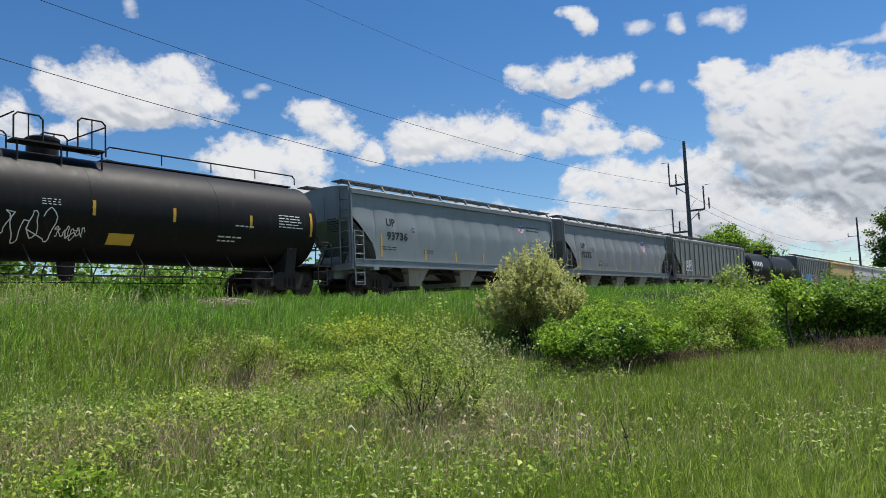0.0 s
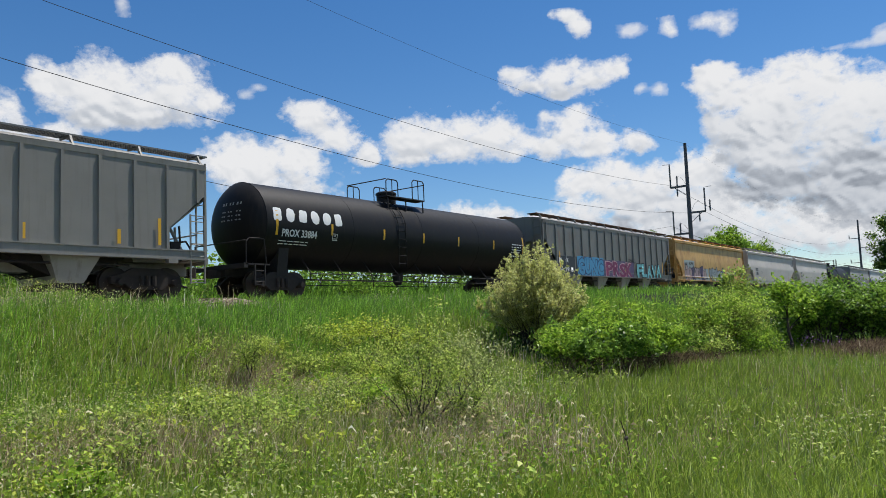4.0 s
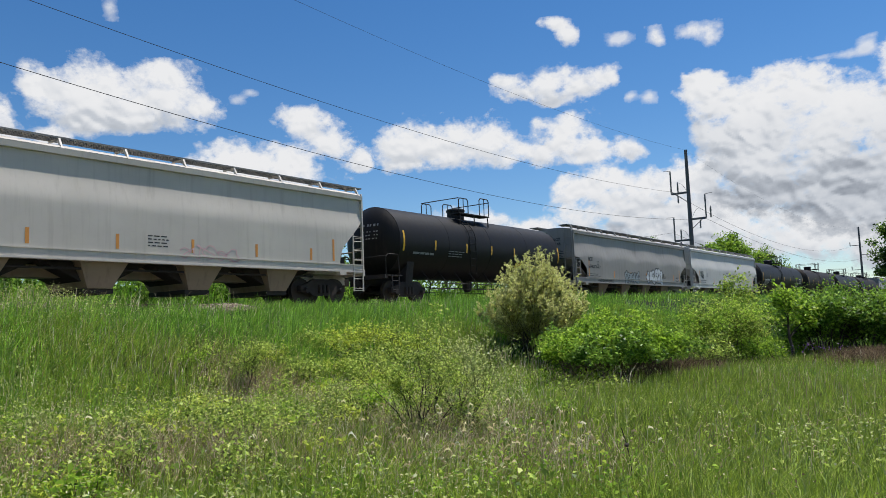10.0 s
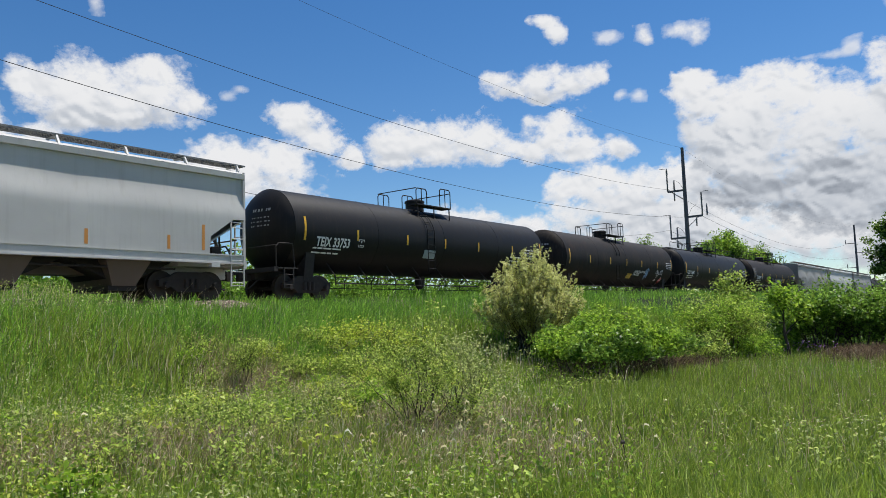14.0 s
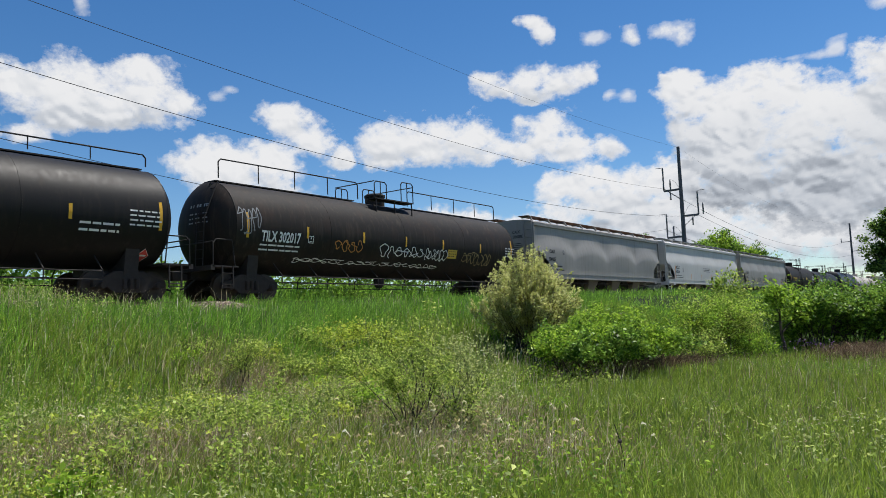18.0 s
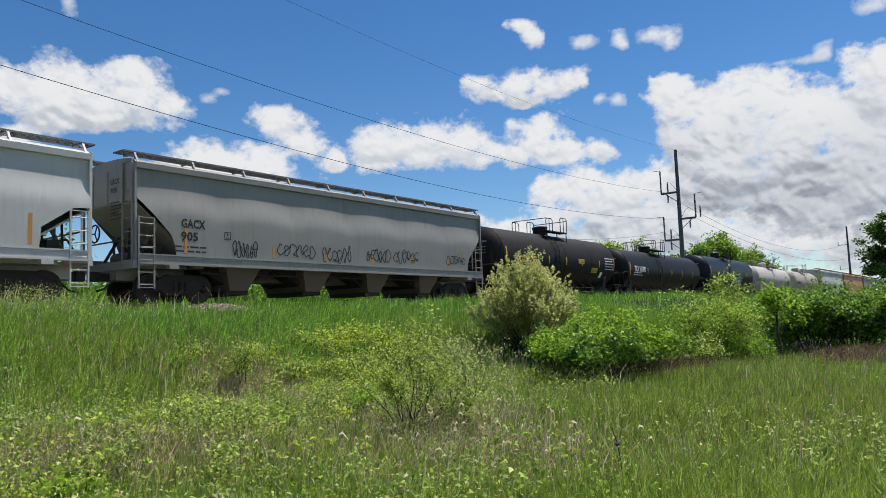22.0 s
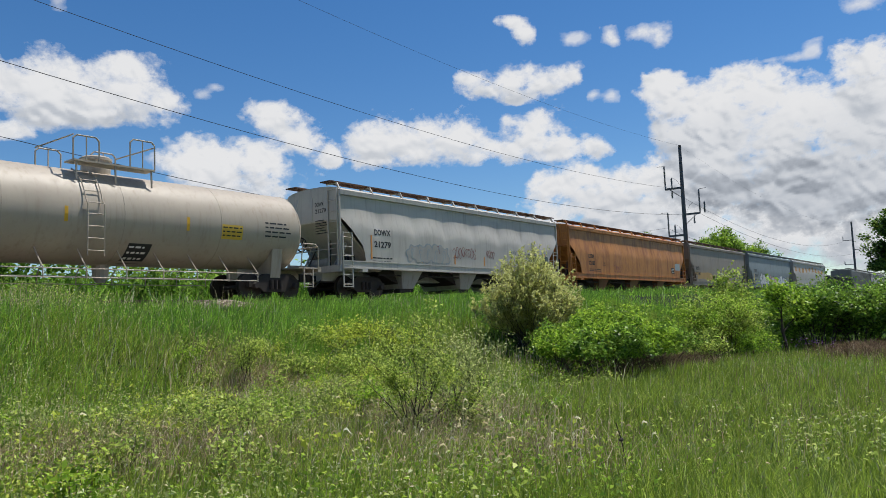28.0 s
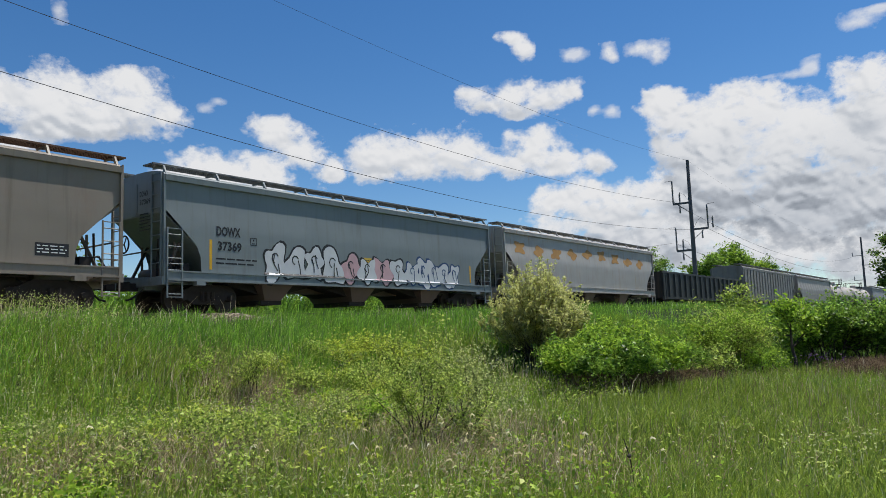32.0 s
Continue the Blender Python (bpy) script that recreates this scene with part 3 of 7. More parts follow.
        part("outlet_slope", stored(("oslope", round(span, 2), sill), lambda: slope.mesh("outlet_slope")), dark_steel, car, at=pose(c, 0, 0))
        gate = Shape().box(-b - 0.08, b + 0.08, -1.0, 1.0, 0.28, 0.42)
        part("outlet_gate", stored(("gate", round(span, 2)), lambda: gate.mesh("outlet_gate")), dark_steel, car, at=pose(c, 0, 0))
        part("outlet_hopper", stored(("outlet", round(span, 2), sill), lambda: o.mesh("outlet_hopper")), under, car, at=pose(c, 0, 0))
    cs = Shape().box(-h + 1.2, h - 1.2, -0.3, 0.3, 0.75, 1.1)
    part("center_sill", stored(("csill", key), lambda: cs.mesh("center_sill")), under, car)
    pipe = Shape().tube([(-h + 2.4, -1.2, 0.95), (h - 2.4, -1.2, 0.95)], 0.035, 6)
    part("train_line_pipe", stored(("pipe", key), lambda: pipe.mesh("train_line_pipe")), dark_steel, car)
    for x in (-h + 1.75, h - 1.75):
        truck(car, x)
    ends_gear(car, h, h - 0.1)
    if not curved:
        n = int(round((L - 0.6) / 1.02))
        for k in range(n + 1):
            x = -h + 0.3 + (L - 0.6) * k / n
            z0 = z_cut(x)
            r = stored(("rib", round(z0, 2), key), lambda: Shape().prism([(-0.06, -1.49), (-0.045, -1.56), (0.045, -1.56), (0.06, -1.49)], "z", z0, top).mesh("rib"))
            part("rib", r, skin, car, at=pose(x, 0, 0))
    if stripe:
        for x, z, hh in [(-h + 1.58, low + 0.1, 0.95), (h - 1.68, low + 0.1, 0.8)] + [(-h + L * q, low + 0.08, 0.42) for q in (0.28, 0.42, 0.56, 0.7, 0.84)]:
            patch(car, "reflective_stripe", x, z, 0.1, hh, stripe, surf)
    return car, surf, h


# ---------------------------------------------------------------- tank cars
def tank_car(label, left, right, skin, radius=1.52, mid=2.60, sill_mat=None, stripe=None, top="short", seams=True, platform=0.0, rail_height=0.75, stripe_at=(0.055, 0.2, 0.36, 0.5, 0.64, 0.8, 0.95), side_ladder=True):
    """A tank car between its tank ends; top: short or long handrails over the manway."""
    L = right - left
    h = L / 2
    car = thing("tank_car", label, "tank car", pose((left + right) / 2, TRACK_Y, 0), "freight train")
    sill_mat = sill_mat or dark_steel
    dish = 0.62

    def head(r):
        """How far the dished head falls back at a distance from its middle."""
        a = math.asin(min(1, r / radius) * math.sin(1.27))
        return dish * (1 - math.cos(a)) / (1 - math.cos(1.27))

    def tank():
        pr = [(-h + head(r), r) for r in [0.02] + [radius * math.sin(a) / math.sin(1.27) for a in np.linspace(0.16, 1.27, 9)]]
        body = [(x, radius) for x in np.linspace(-h + dish, h - dish, 12)][1:-1]
        prof = pr + body + [(-x, r) for x, r in pr[::-1]]
        s = Shape().lathe(prof, "x", 96)
        s.shift(0, 0, mid)
        return s.mesh("tank_shell", True, 14)
    key = (round(L, 2), radius, mid)
    part("tank_shell", stored(("tank", key), tank), skin, car)
    if seams:
        for x in np.linspace(-h + dish, h - dish, 5):
            ring = Shape().lathe([(-0.02, radius - 0.01), (-0.012, radius + 0.007), (0.012, radius + 0.007), (0.02, radius - 0.01)], "x", 56, False).shift(0, 0, mid)
            part("weld_seam", stored(("seam", radius, mid), lambda: ring.mesh("weld_seam", True)), skin, car, at=pose(float(x), 0, 0))

    def surf(x, z):
        d = max(-0.98, min(0.98, (z - mid) / radius))
        r = radius
        e = abs(x) - (h - dish)
        if e > 0:
            r = radius * math.sqrt(max(0.04, 1 - (e / dish) ** 2))
        return -math.sqrt(max(0.02, r * r - (z - mid) ** 2))

    # rows of small marks on the head that faces the front
    if seams:
        bars, rng = Shape(), random.Random(round(L * 10))
        for k in range(4):
            for g in range(3):
                z0, y0 = mid + 0.62 - 0.15 * k - (0.1 if k else 0), -0.75 + 0.34 * g + rng.uniform(0, 0.06)
                for j in range(2):
                    ya, yb, hz = y0 + 0.13 * j, y0 + 0.13 * j + rng.uniform(0.05, 0.11), 0.10 if k == 0 else 0.045
                    bars.add([(-h + head(math.hypot(yy, zz - mid)) - 0.012, yy, zz) for yy, zz in ((ya, z0), (yb, z0), (yb, z0 + hz), (ya, z0 + hz))], [(3, 2, 1, 0)])
        part("head_stencil", bars, ink_grey if skin in (tank_white, tank_beige) else ink_dim, car)
    # stub sills, bolster saddles, end platforms
    for sg in (-1, 1):
        x = sg * (h - 1.55)
        sd = Shape().prism([(-1.25, 1.75), (-1.1, 0.75), (1.1, 0.75), (1.25, 1.75), (0.7, 1.25), (0, 1.12), (-0.7, 1.25)], "x", x - 0.22, x + 0.22)
        part("saddle", stored(("saddle", sg, key), lambda: sd.mesh("saddle")), sill_mat, car)
        st = Shape().box(min(x - sg, sg * (h + 0.25)), max(x - sg, sg * (h + 0.25)), -0.3, 0.3, 0.75, 1.08)
        st.box(sg * (h + 0.25) - 0.08, sg * (h + 0.25) + 0.08, -1.45, 1.45, 0.98, 1.14)
        st.box(min(sg * (h + 0.25), sg * (h - 0.75)), max(sg * (h + 0.25), sg * (h - 0.75)), -1.45, 1.45, 1.08, 1.13)
        part("stub_sill", stored(("stub", sg, key), lambda: st.mesh("stub_sill")), sill_mat, car)
        rl = Shape()
        xo = sg * (h + 0.22)
        rl.tube([(xo, -1.42, 1.1), (xo, -1.42, 1.85), (xo - sg * 0.12, -1.42, 1.98), (xo - sg * 0.75, -1.42, 1.98), (xo - sg * 0.85, -1.42, 1.1)], 0.022, 6)
        rl.tube([(xo, 1.42, 1.1), (xo, 1.42, 1.9), (xo, -1.42, 1.9)], 0.022, 6)
        part("end_handrail", stored(("erail", sg, key), lambda: rl.mesh("end_handrail")), sill_mat, car)
        ladder(car, sg * (h - 0.1) - (0 if sg < 0 else 0.42), -1.46, 0.40, 1.12, 0.42, sill_mat)
        truck(car, sg * (h - 1.55))
    # side handrails low along the tank
    for y in (-1.45, 1.45):
        lr = Shape().tube([(-h + 2.6, y, 0.84), (h - 2.6, y, 0.84)], 0.018, 6)
        lr.tube([(-h + 2.6, y, 0.60), (h - 2.6, y, 0.60)], 0.015, 6)
        for x in np.linspace(-h + 2.6, h - 2.6, 9):
            lr.bar((x, y, 0.56), (x, y, 0.88), 0.02, 5)
            lr.bar((x, y, 0.86), (x, y * 0.62, mid - radius * 0.72), 0.02, 5)
        part("side_handrail", stored(("lowrail", y, key), lambda: lr.mesh("side_handrail")), sill_mat, car)
    # manway platform
    zt = mid + radius
    px = platform
    d = Shape().lathe([(zt - 0.1, 0.42), (zt + 0.36, 0.42), (zt + 0.36, 0.46), (zt + 0.44, 0.46), (zt + 0.50, 0.36), (zt + 0.52, 0.05)], "z", 20)
    part("manway_dome", stored(("dome", key), lambda: d.mesh("manway_dome", True, 35)), skin, car, at=pose(px, 0, 0))
    half = 1.25
    pf = Shape()
    for y in (-1, 1):
        pf.box(-half, half, min(y * 0.62, y * 1.15), max(y * 0.62, y * 1.15), zt + 0.06, zt + 0.11)
        for x in (-half + 0.1, 0, half - 0.1):
            pf.bar((x, y * 1.1, zt + 0.07), (x, y * 1.12, zt - 0.45), 0.03, 5)
    part("top_platform", stored(("plat", key, half), lambda: pf.mesh("top_platform")), sill_mat, car, at=pose(px, 0, 0))
    def rail(x0, x1, posts, hgt, y):
        s = Shape().tube([(x0, y, zt + 0.08), (x0, y, zt + hgt - 0.1), (x0 + 0.1, y, zt + hgt), (x1 - 0.1, y, zt + hgt), (x1, y, zt + hgt - 0.1), (x1, y, zt + 0.08)], 0.024, 6)
        for x in np.linspace(x0, x1, posts + 2)[1:-1]:
            s.bar((x, y, zt + 0.08), (x, y, zt + hgt), 0.02, 5)
        return s
    for y in (-1.12, 1.12):
        for x0, x1 in ((-half, -0.5), (0.45, half)):
            part("platform_handrail", stored(("prail", y, x0, key), lambda: rail(x0, x1, 1, 0.95 if x0 > 0 else 0.8, y).mesh("platform_handrail")), sill_mat, car, at=pose(px, 0, 0))
    cross = stored("xrail", lambda: Shape().bar((0, -1.12, 0), (0, 1.12, 0), 0.022, 6).mesh("cross_rail"))
    for x in (-half, half):
        part("cross_rail", cross, sill_mat, car, at=pose(px + x, 0, zt + 0.8))
    if top == "long":
        for x0, x1 in ((-h + 0.7, px - 1.6), (px + 1.6, h - 0.7)):
            part("top_handrail", rail(x0, x1, 3, rail_height, -0.5).mesh("top_handrail"), sill_mat, car)
            part("top_walkway", Shape().box(x0, x1, -0.3, 0.3, zt + 0.01, zt + 0.05), sill_mat, car)
        head_ladder = Shape()
        for y in (-0.75, -0.35):
            head_ladder.tube([(-h - 0.14, y, 1.1), (-h - 0.06, y, mid + 0.2), (-h + 0.5, y, zt - 0.05)], 0.018, 5)
        for k in range(9):
            z = 1.4 + 0.3 * k
            x = float(np.interp(z, (1.1, mid + 0.2, zt - 0.05), (-h - 0.14, -h - 0.06, -h + 0.5)))
            head_ladder.bar((x, -0.75, z), (x, -0.35, z), 0.013, 5)
        part("head_ladder", head_ladder, sill_mat, car)
    # side ladder to the platform, following the shell
    if side_ladder:
        lad = Shape()
        for x in (-0.24, 0.24):
            pts = [(x, -1.52, 1.2), (x, -1.54, mid + 0.2)] + [(x, -(radius + 0.07) * math.cos(a), mid + (radius + 0.07) * math.sin(a)) for a in np.linspace(0.25, 1.15, 6)]
            lad.tube(pts, 0.018, 5)
        rungs = part("side_ladder", stored(("slad", key), lambda: lad.mesh("side_ladder")), skin, car, at=pose(px - 0.8, 0, 0))
        rung = stored("tankrung", lambda: Shape().bar((-0.24, 0, 0), (0.24, 0, 0), 0.015, 5).mesh("rung"))
        for k in range(8):
            z = 1.35 + 0.34 * k
            part("rung", rung, skin, rungs, at=pose(0, (surf(0, z) - 0.07) if z > mid + 0.2 else -1.53, z))
    # bottom valve fitting and pipe
    bo = Shape().lathe([(0.55, 0.12), (0.7, 0.22), (mid - radius + 0.05, 0.25)], "z", 12)
    part("bottom_outlet", stored(("outl", key), lambda: bo.mesh("bottom_outlet")), sill_mat, car)
    ends_gear(car, h, h + 0.05)
    if stripe:
        for q in stripe_at:
            big = q in (0.055, 0.95)
            x = -h + L * q
            patch(car, "reflective_stripe", x, mid - 0.32 if not big else mid - 0.45, 0.1, 0.42 if not big else 0.85, stripe, surf)
    return car, surf, h


# ---------------------------------------------------------------- gondola
def gondola(label, left, right, skin):
    L = right - left
    h = L / 2
    car = thing("gondola_car", label, "gondola car", pose((left + right) / 2, TRACK_Y, 0), "freight train")
    for y in (-1.45, 1.45):
        s = Shape().box(-h, h, y - 0.03, y + 0.03, 1.05, 2.85)
        part("side_sheet", s, skin, car)
        part("top_chord", Shape().box(-h, h, y - 0.08, y + 0.08, 2.80, 2.95), skin, car)
        part("side_sill", Shape().box(-h, h, y - 0.07, y + 0.07, 0.95, 1.12), skin, car)
        rib = stored(("grib", y), lambda: Shape().prism([(-0.11, y), (-0.06, y * 1.09), (0.06, y * 1.09), (0.11, y)], "z", 1.1, 2.8).mesh("rib"))
        n = int(L / 1.1)
        for k in range(n + 1):
            part("rib", rib, skin, car, at=pose(-h + 0.15 + (L - 0.3) * k / n, 0, 0))
    for sg in (-1, 1):
        part("end_wall", Shape().box(sg * h - 0.05, sg * h + 0.05, -1.45, 1.45, 1.05, 2.9), skin, car)
        ladder(car, sg * h - (0.0 if sg < 0 else 0.45), -1.6, 0.45, 2.7, 0.45, skin)
        truck(car, sg * (h - 1.9))
    part("floor_plate", Shape().box(-h, h, -1.42, 1.42, 1.0, 1.08), skin, car)
    part("center_sill", Shape().box(-h, h, -0.3, 0.3, 0.7, 1.0), dark_steel, car)
    ends_gear(car, h, h - 0.05)
    return car

# ---------------------------------------------------------------- the train, from its front to its rear
grey_blue = paint("grey_paint", (0.245, 0.275, 0.285), amount=0.25)
mid_grey = paint("mid_grey_paint", (0.25, 0.26, 0.26), amount=0.4)
rib_grey = paint("ribbed_grey_paint", (0.245, 0.235, 0.21), amount=0.35)
rib_grey_rusty = paint("rusty_grey_paint", (0.20, 0.20, 0.18), amount=0.35, rust=0.25)
ochre = paint("ochre_paint", (0.62, 0.38, 0.12), (0.36, 0.16, 0.05), amount=0.5, rust=0.5, streak=3.0, rust_from=0.48)
off_white = paint("off_white_paint", (0.54, 0.50, 0.445), amount=0.22)
pale_grey = paint("pale_grey_paint", (0.30, 0.285, 0.26), amount=0.25)
clean_grey = paint("clean_grey_paint", (0.55, 0.54, 0.51), amount=0.15)
tank_black = paint("tank_black_paint", (0.010, 0.0095, 0.009), (0.05, 0.038, 0.028), 0.35, rough=0.5, spec=0.22)
tank_sooty = paint("tank_sooty_paint", (0.020, 0.017, 0.014), (0.085, 0.066, 0.05), 0.55, rust=0.05, rough=0.6, spec=0.18)
tank_blue = paint("tank_blue_black_paint", (0.010, 0.013, 0.018), (0.035, 0.03, 0.028), 0.25, rough=0.42, spec=0.25)
tank_white = paint("tank_white_paint", (0.54, 0.49, 0.43), (0.30, 0.21, 0.13), 0.5, rust=0.06)
tank_beige = paint("tank_beige_paint", (0.44, 0.38, 0.30), (0.26, 0.19, 0.12), 0.5, rust=0.05)
old_grey = paint("old_grey_paint", (0.50, 0.475, 0.42), amount=0.35, rust=0.08)
rust_orange = paint("rust_orange_paint", (0.50, 0.21, 0.05), (0.15, 0.045, 0.015), 0.8, rust=0.65, streak=3.0, rust_from=0.46)
dusty_grey = paint("dusty_grey_paint", (0.26, 0.225, 0.18), amount=0.4, rust=0.12)
teal_grey = paint("teal_grey_paint", (0.21, 0.245, 0.25), amount=0.3)
stained_grey = paint("stained_grey_paint", (0.42, 0.41, 0.38), (0.38, 0.22, 0.07), 0.5, rust=0.15)
gondola_black = paint("gondola_black_paint", (0.025, 0.027, 0.027), amount=0.4)
brown_under = paint("dusty_brown_outlets", (0.27, 0.21, 0.15), amount=0.5)
dark_under = paint("dark_brown_outlets", (0.13, 0.10, 0.08), amount=0.5)
rust_under = paint("rusty_outlets", (0.13, 0.065, 0.035), amount=0.6, rust=0.4)
grey_under = paint("grey_outlets", (0.34, 0.34, 0.32), amount=0.5)
rusty_walk = plain("rusty_grating", (0.14, 0.075, 0.045), 0.8, 0.2, 0.4, 10)

CARS = []


def keep(made):
    CARS.append(made[0])
    return made


c0 = keep(tank_car("black pressure tank car with white scrawled graffiti", 1.6, 19.5, tank_black, stripe=stripe_yellow, top="long", rail_height=0.4, platform=-0.66, side_ladder=False))
c1 = keep(hopper("clean light grey covered hopper car with round-bellied sides", 20.78, 36.50, grey_blue, bays=3, cut="slant", under=grey_under, stripe=stripe_yellow, scallop=0.07, bulge=0.11))
c2 = keep(hopper("weathered mid-grey covered hopper car with bulging panels", 37.95, 53.44, mid_grey, bays=3, cut="slant", under=grey_under, stripe=stripe_yellow, bulge=0.13))
c3 = keep(hopper("flat-sided grey covered hopper car with vertical ribs", 54.95, 73.37, rib_grey, curved=False, bays=4, cut="slant", under=grey_under, stripe=stripe_yellow))
c4 = keep(tank_car("black tank car with large white block mark", 75.2, 93.3, tank_black, stripe=stripe_yellow, platform=-0.60))
c5 = keep(hopper("ribbed grey covered hopper car covered in coloured graffiti", 94.63, 113.02, rib_grey_rusty, curved=False, bays=4, cut="slant", under=grey_under, stripe=stripe_yellow, walk_mat=rusty_walk))
c6 = keep(hopper("rust-stained ochre yellow covered hopper car with graffiti", 114.32, 131.83, ochre, panel=2.2, cut="slant", under=dark_under, stripe=stripe_orange, walk_mat=rusty_walk, scallop=0.02, bulge=0.07))
c7 = keep(hopper("off-white covered hopper car with smooth curved sides", 133.34, 151.44, off_white, panel=2.0, bays=4, under=brown_under, stripe=stripe_orange, scallop=0.01, bulge=0.15))
c8 = keep(hopper("off-white covered hopper car with faint pink graffiti", 152.84, 170.28, off_white, panel=2.0, bays=4, cut="slant", under=brown_under, stripe=stripe_orange, scallop=0.01, bulge=0.15))
c9 = keep(tank_car("matt black tank car with a single top platform", 171.9, 186.6, tank_black, stripe=stripe_yellow, platform=-0.75))
c10 = keep(hopper("pale grey covered hopper car with black line graffiti", 187.9, 205.99, pale_grey, panel=4.3, bays=4, under=dark_under, stripe=stripe_orange, scallop=0.09))
c11 = keep(hopper("clean pale grey covered hopper car with orange stripes", 207.33, 225.39, clean_grey, panel=6.2, bays=4, under=dark_under, stripe=stripe_orange, scallop=0.04))
c12 = keep(tank_car("glossy black tank car with a ladder to its platform", 227.0, 245.8, tank_black, stripe=stripe_yellow, platform=-0.20))
c13 = keep(tank_car("black liquefied gas tank car with a long platform rail", 247.2, 265.0, tank_sooty, radius=1.58, mid=2.54, stripe=stripe_yellow, platform=-0.50))
c14 = keep(tank_car("black pressure tank car with a full-length top rail", 266.4, 284.5, tank_black, radius=1.58, mid=2.54, stripe=stripe_yellow, top="long", rail_height=0.45, platform=-0.30, side_ladder=False))
c15 = keep(tank_car("sooty black pressure tank car with chalk graffiti", 285.8, 304.3, tank_sooty, radius=1.58, mid=2.54, stripe=stripe_yellow, top="long", platform=-0.10, side_ladder=False))
c16 = keep(hopper("pale grey covered hopper car with wavy dented panels", 305.98, 323.96, pale_grey, panel=4.5, bays=4, under=dark_under, stripe=None, walk_mat=rusty_walk, scallop=0.22))
c17 = keep(hopper("clean pale grey covered hopper car with stepped ends", 325.40, 343.51, clean_grey, panel=6.0, bays=4, under=dark_under, stripe=stripe_orange, scallop=0.03))
c18 = keep(hopper("pale grey covered hopper car with a row of black tags", 344.87, 362.94, pale_grey, panel=3.0, bays=4, cut="slant", under=dark_under, stripe=stripe_orange, scallop=0.08))
c19 = keep(tank_car("large matt black tank car with gold lettering", 364.4, 379.0, tank_sooty, stripe=stripe_yellow, radius=1.52, mid=2.45, platform=-0.20))
c20 = keep(tank_car("short black tank car with white lettering", 380.2, 396.2, tank_black, radius=1.46, mid=2.26, stripe=stripe_orange, stripe_at=(0.055, 0.25, 0.40, 0.55, 0.70, 0.85), platform=-0.75))
c21 = keep(tank_car("glossy blue-black tank car with blue spray graffiti", 397.6, 412.6, tank_blue, stripe=stripe_yellow, platform=-0.30))
c22 = keep(tank_car("dirty white tank car with brown drips", 414.2, 429.6, tank_white, radius=1.38, mid=2.45, sill_mat=tank_beige, stripe=stripe_yellow, platform=-0.05))
c23 = keep(tank_car("beige tank car with a railed top platform", 431.4, 446.0, tank_beige, radius=1.38, mid=2.45, sill_mat=tank_beige, stripe=stripe_yellow, stripe_at=(0.05, 0.38, 0.64), platform=-0.15))
c24 = keep(hopper("old off-white covered hopper car with grey graffiti", 447.34, 464.44, old_grey, panel=2.2, stripe=stripe_orange, cut="slant", under=grey_under, walk_mat=rusty_walk))
c25 = keep(hopper("rust-orange covered hopper car streaked with dark rust", 465.97, 485.04, rust_orange, panel=2.4, cut="slant", under=rust_under, walk_mat=rusty_walk, scallop=0.06, bulge=0.14))
c26 = keep(hopper("dusty grey covered hopper car with ochre stain band", 486.52, 502.02, dusty_grey, sill=0.96, panel=2.6, cut="slant", under=dark_under, walk_mat=rusty_walk, scallop=0.02, bulge=0.03))
c27 = keep(hopper("blue-grey covered hopper car with silver bubble graffiti", 503.38, 520.71, teal_grey, sill=0.94, panel=4.3, cut="slant", under=dark_under, stripe=stripe_yellow, scallop=0.02, bulge=0.06))
c28 = keep(hopper("grey covered hopper car with orange rust blotches", 522.13, 541.02, stained_grey, panel=2.4, cut="slant", under=dark_under, scallop=0.05, bulge=0.1))
c29 = [gondola("black ribbed open gondola car", 542.5, 561.0, gondola_black)]
CARS.append(c29[0])
c30 = keep(hopper("ribbed light grey covered hopper car", 562.5, 582.0, rib_grey, curved=False, bays=4, cut="slant", under=grey_under))
c31 = keep(hopper("pale grey covered hopper car near the rear", 583.5, 602.0, pale_grey, bays=4, under=brown_under))
c32 = keep(tank_car("white tank car near the rear", 603.8, 619.0, tank_white, radius=1.4, mid=2.5))
c33 = keep(tank_car("white tank car near the rear", 620.6, 636.0, tank_white, radius=1.4, mid=2.5))
c34 = keep(hopper("grey covered hopper car at the rear", 637.6, 655.6, mid_grey, bays=4, under=grey_under))
c35 = keep(tank_car("black tank car at the rear", 657.2, 674.0, tank_black))

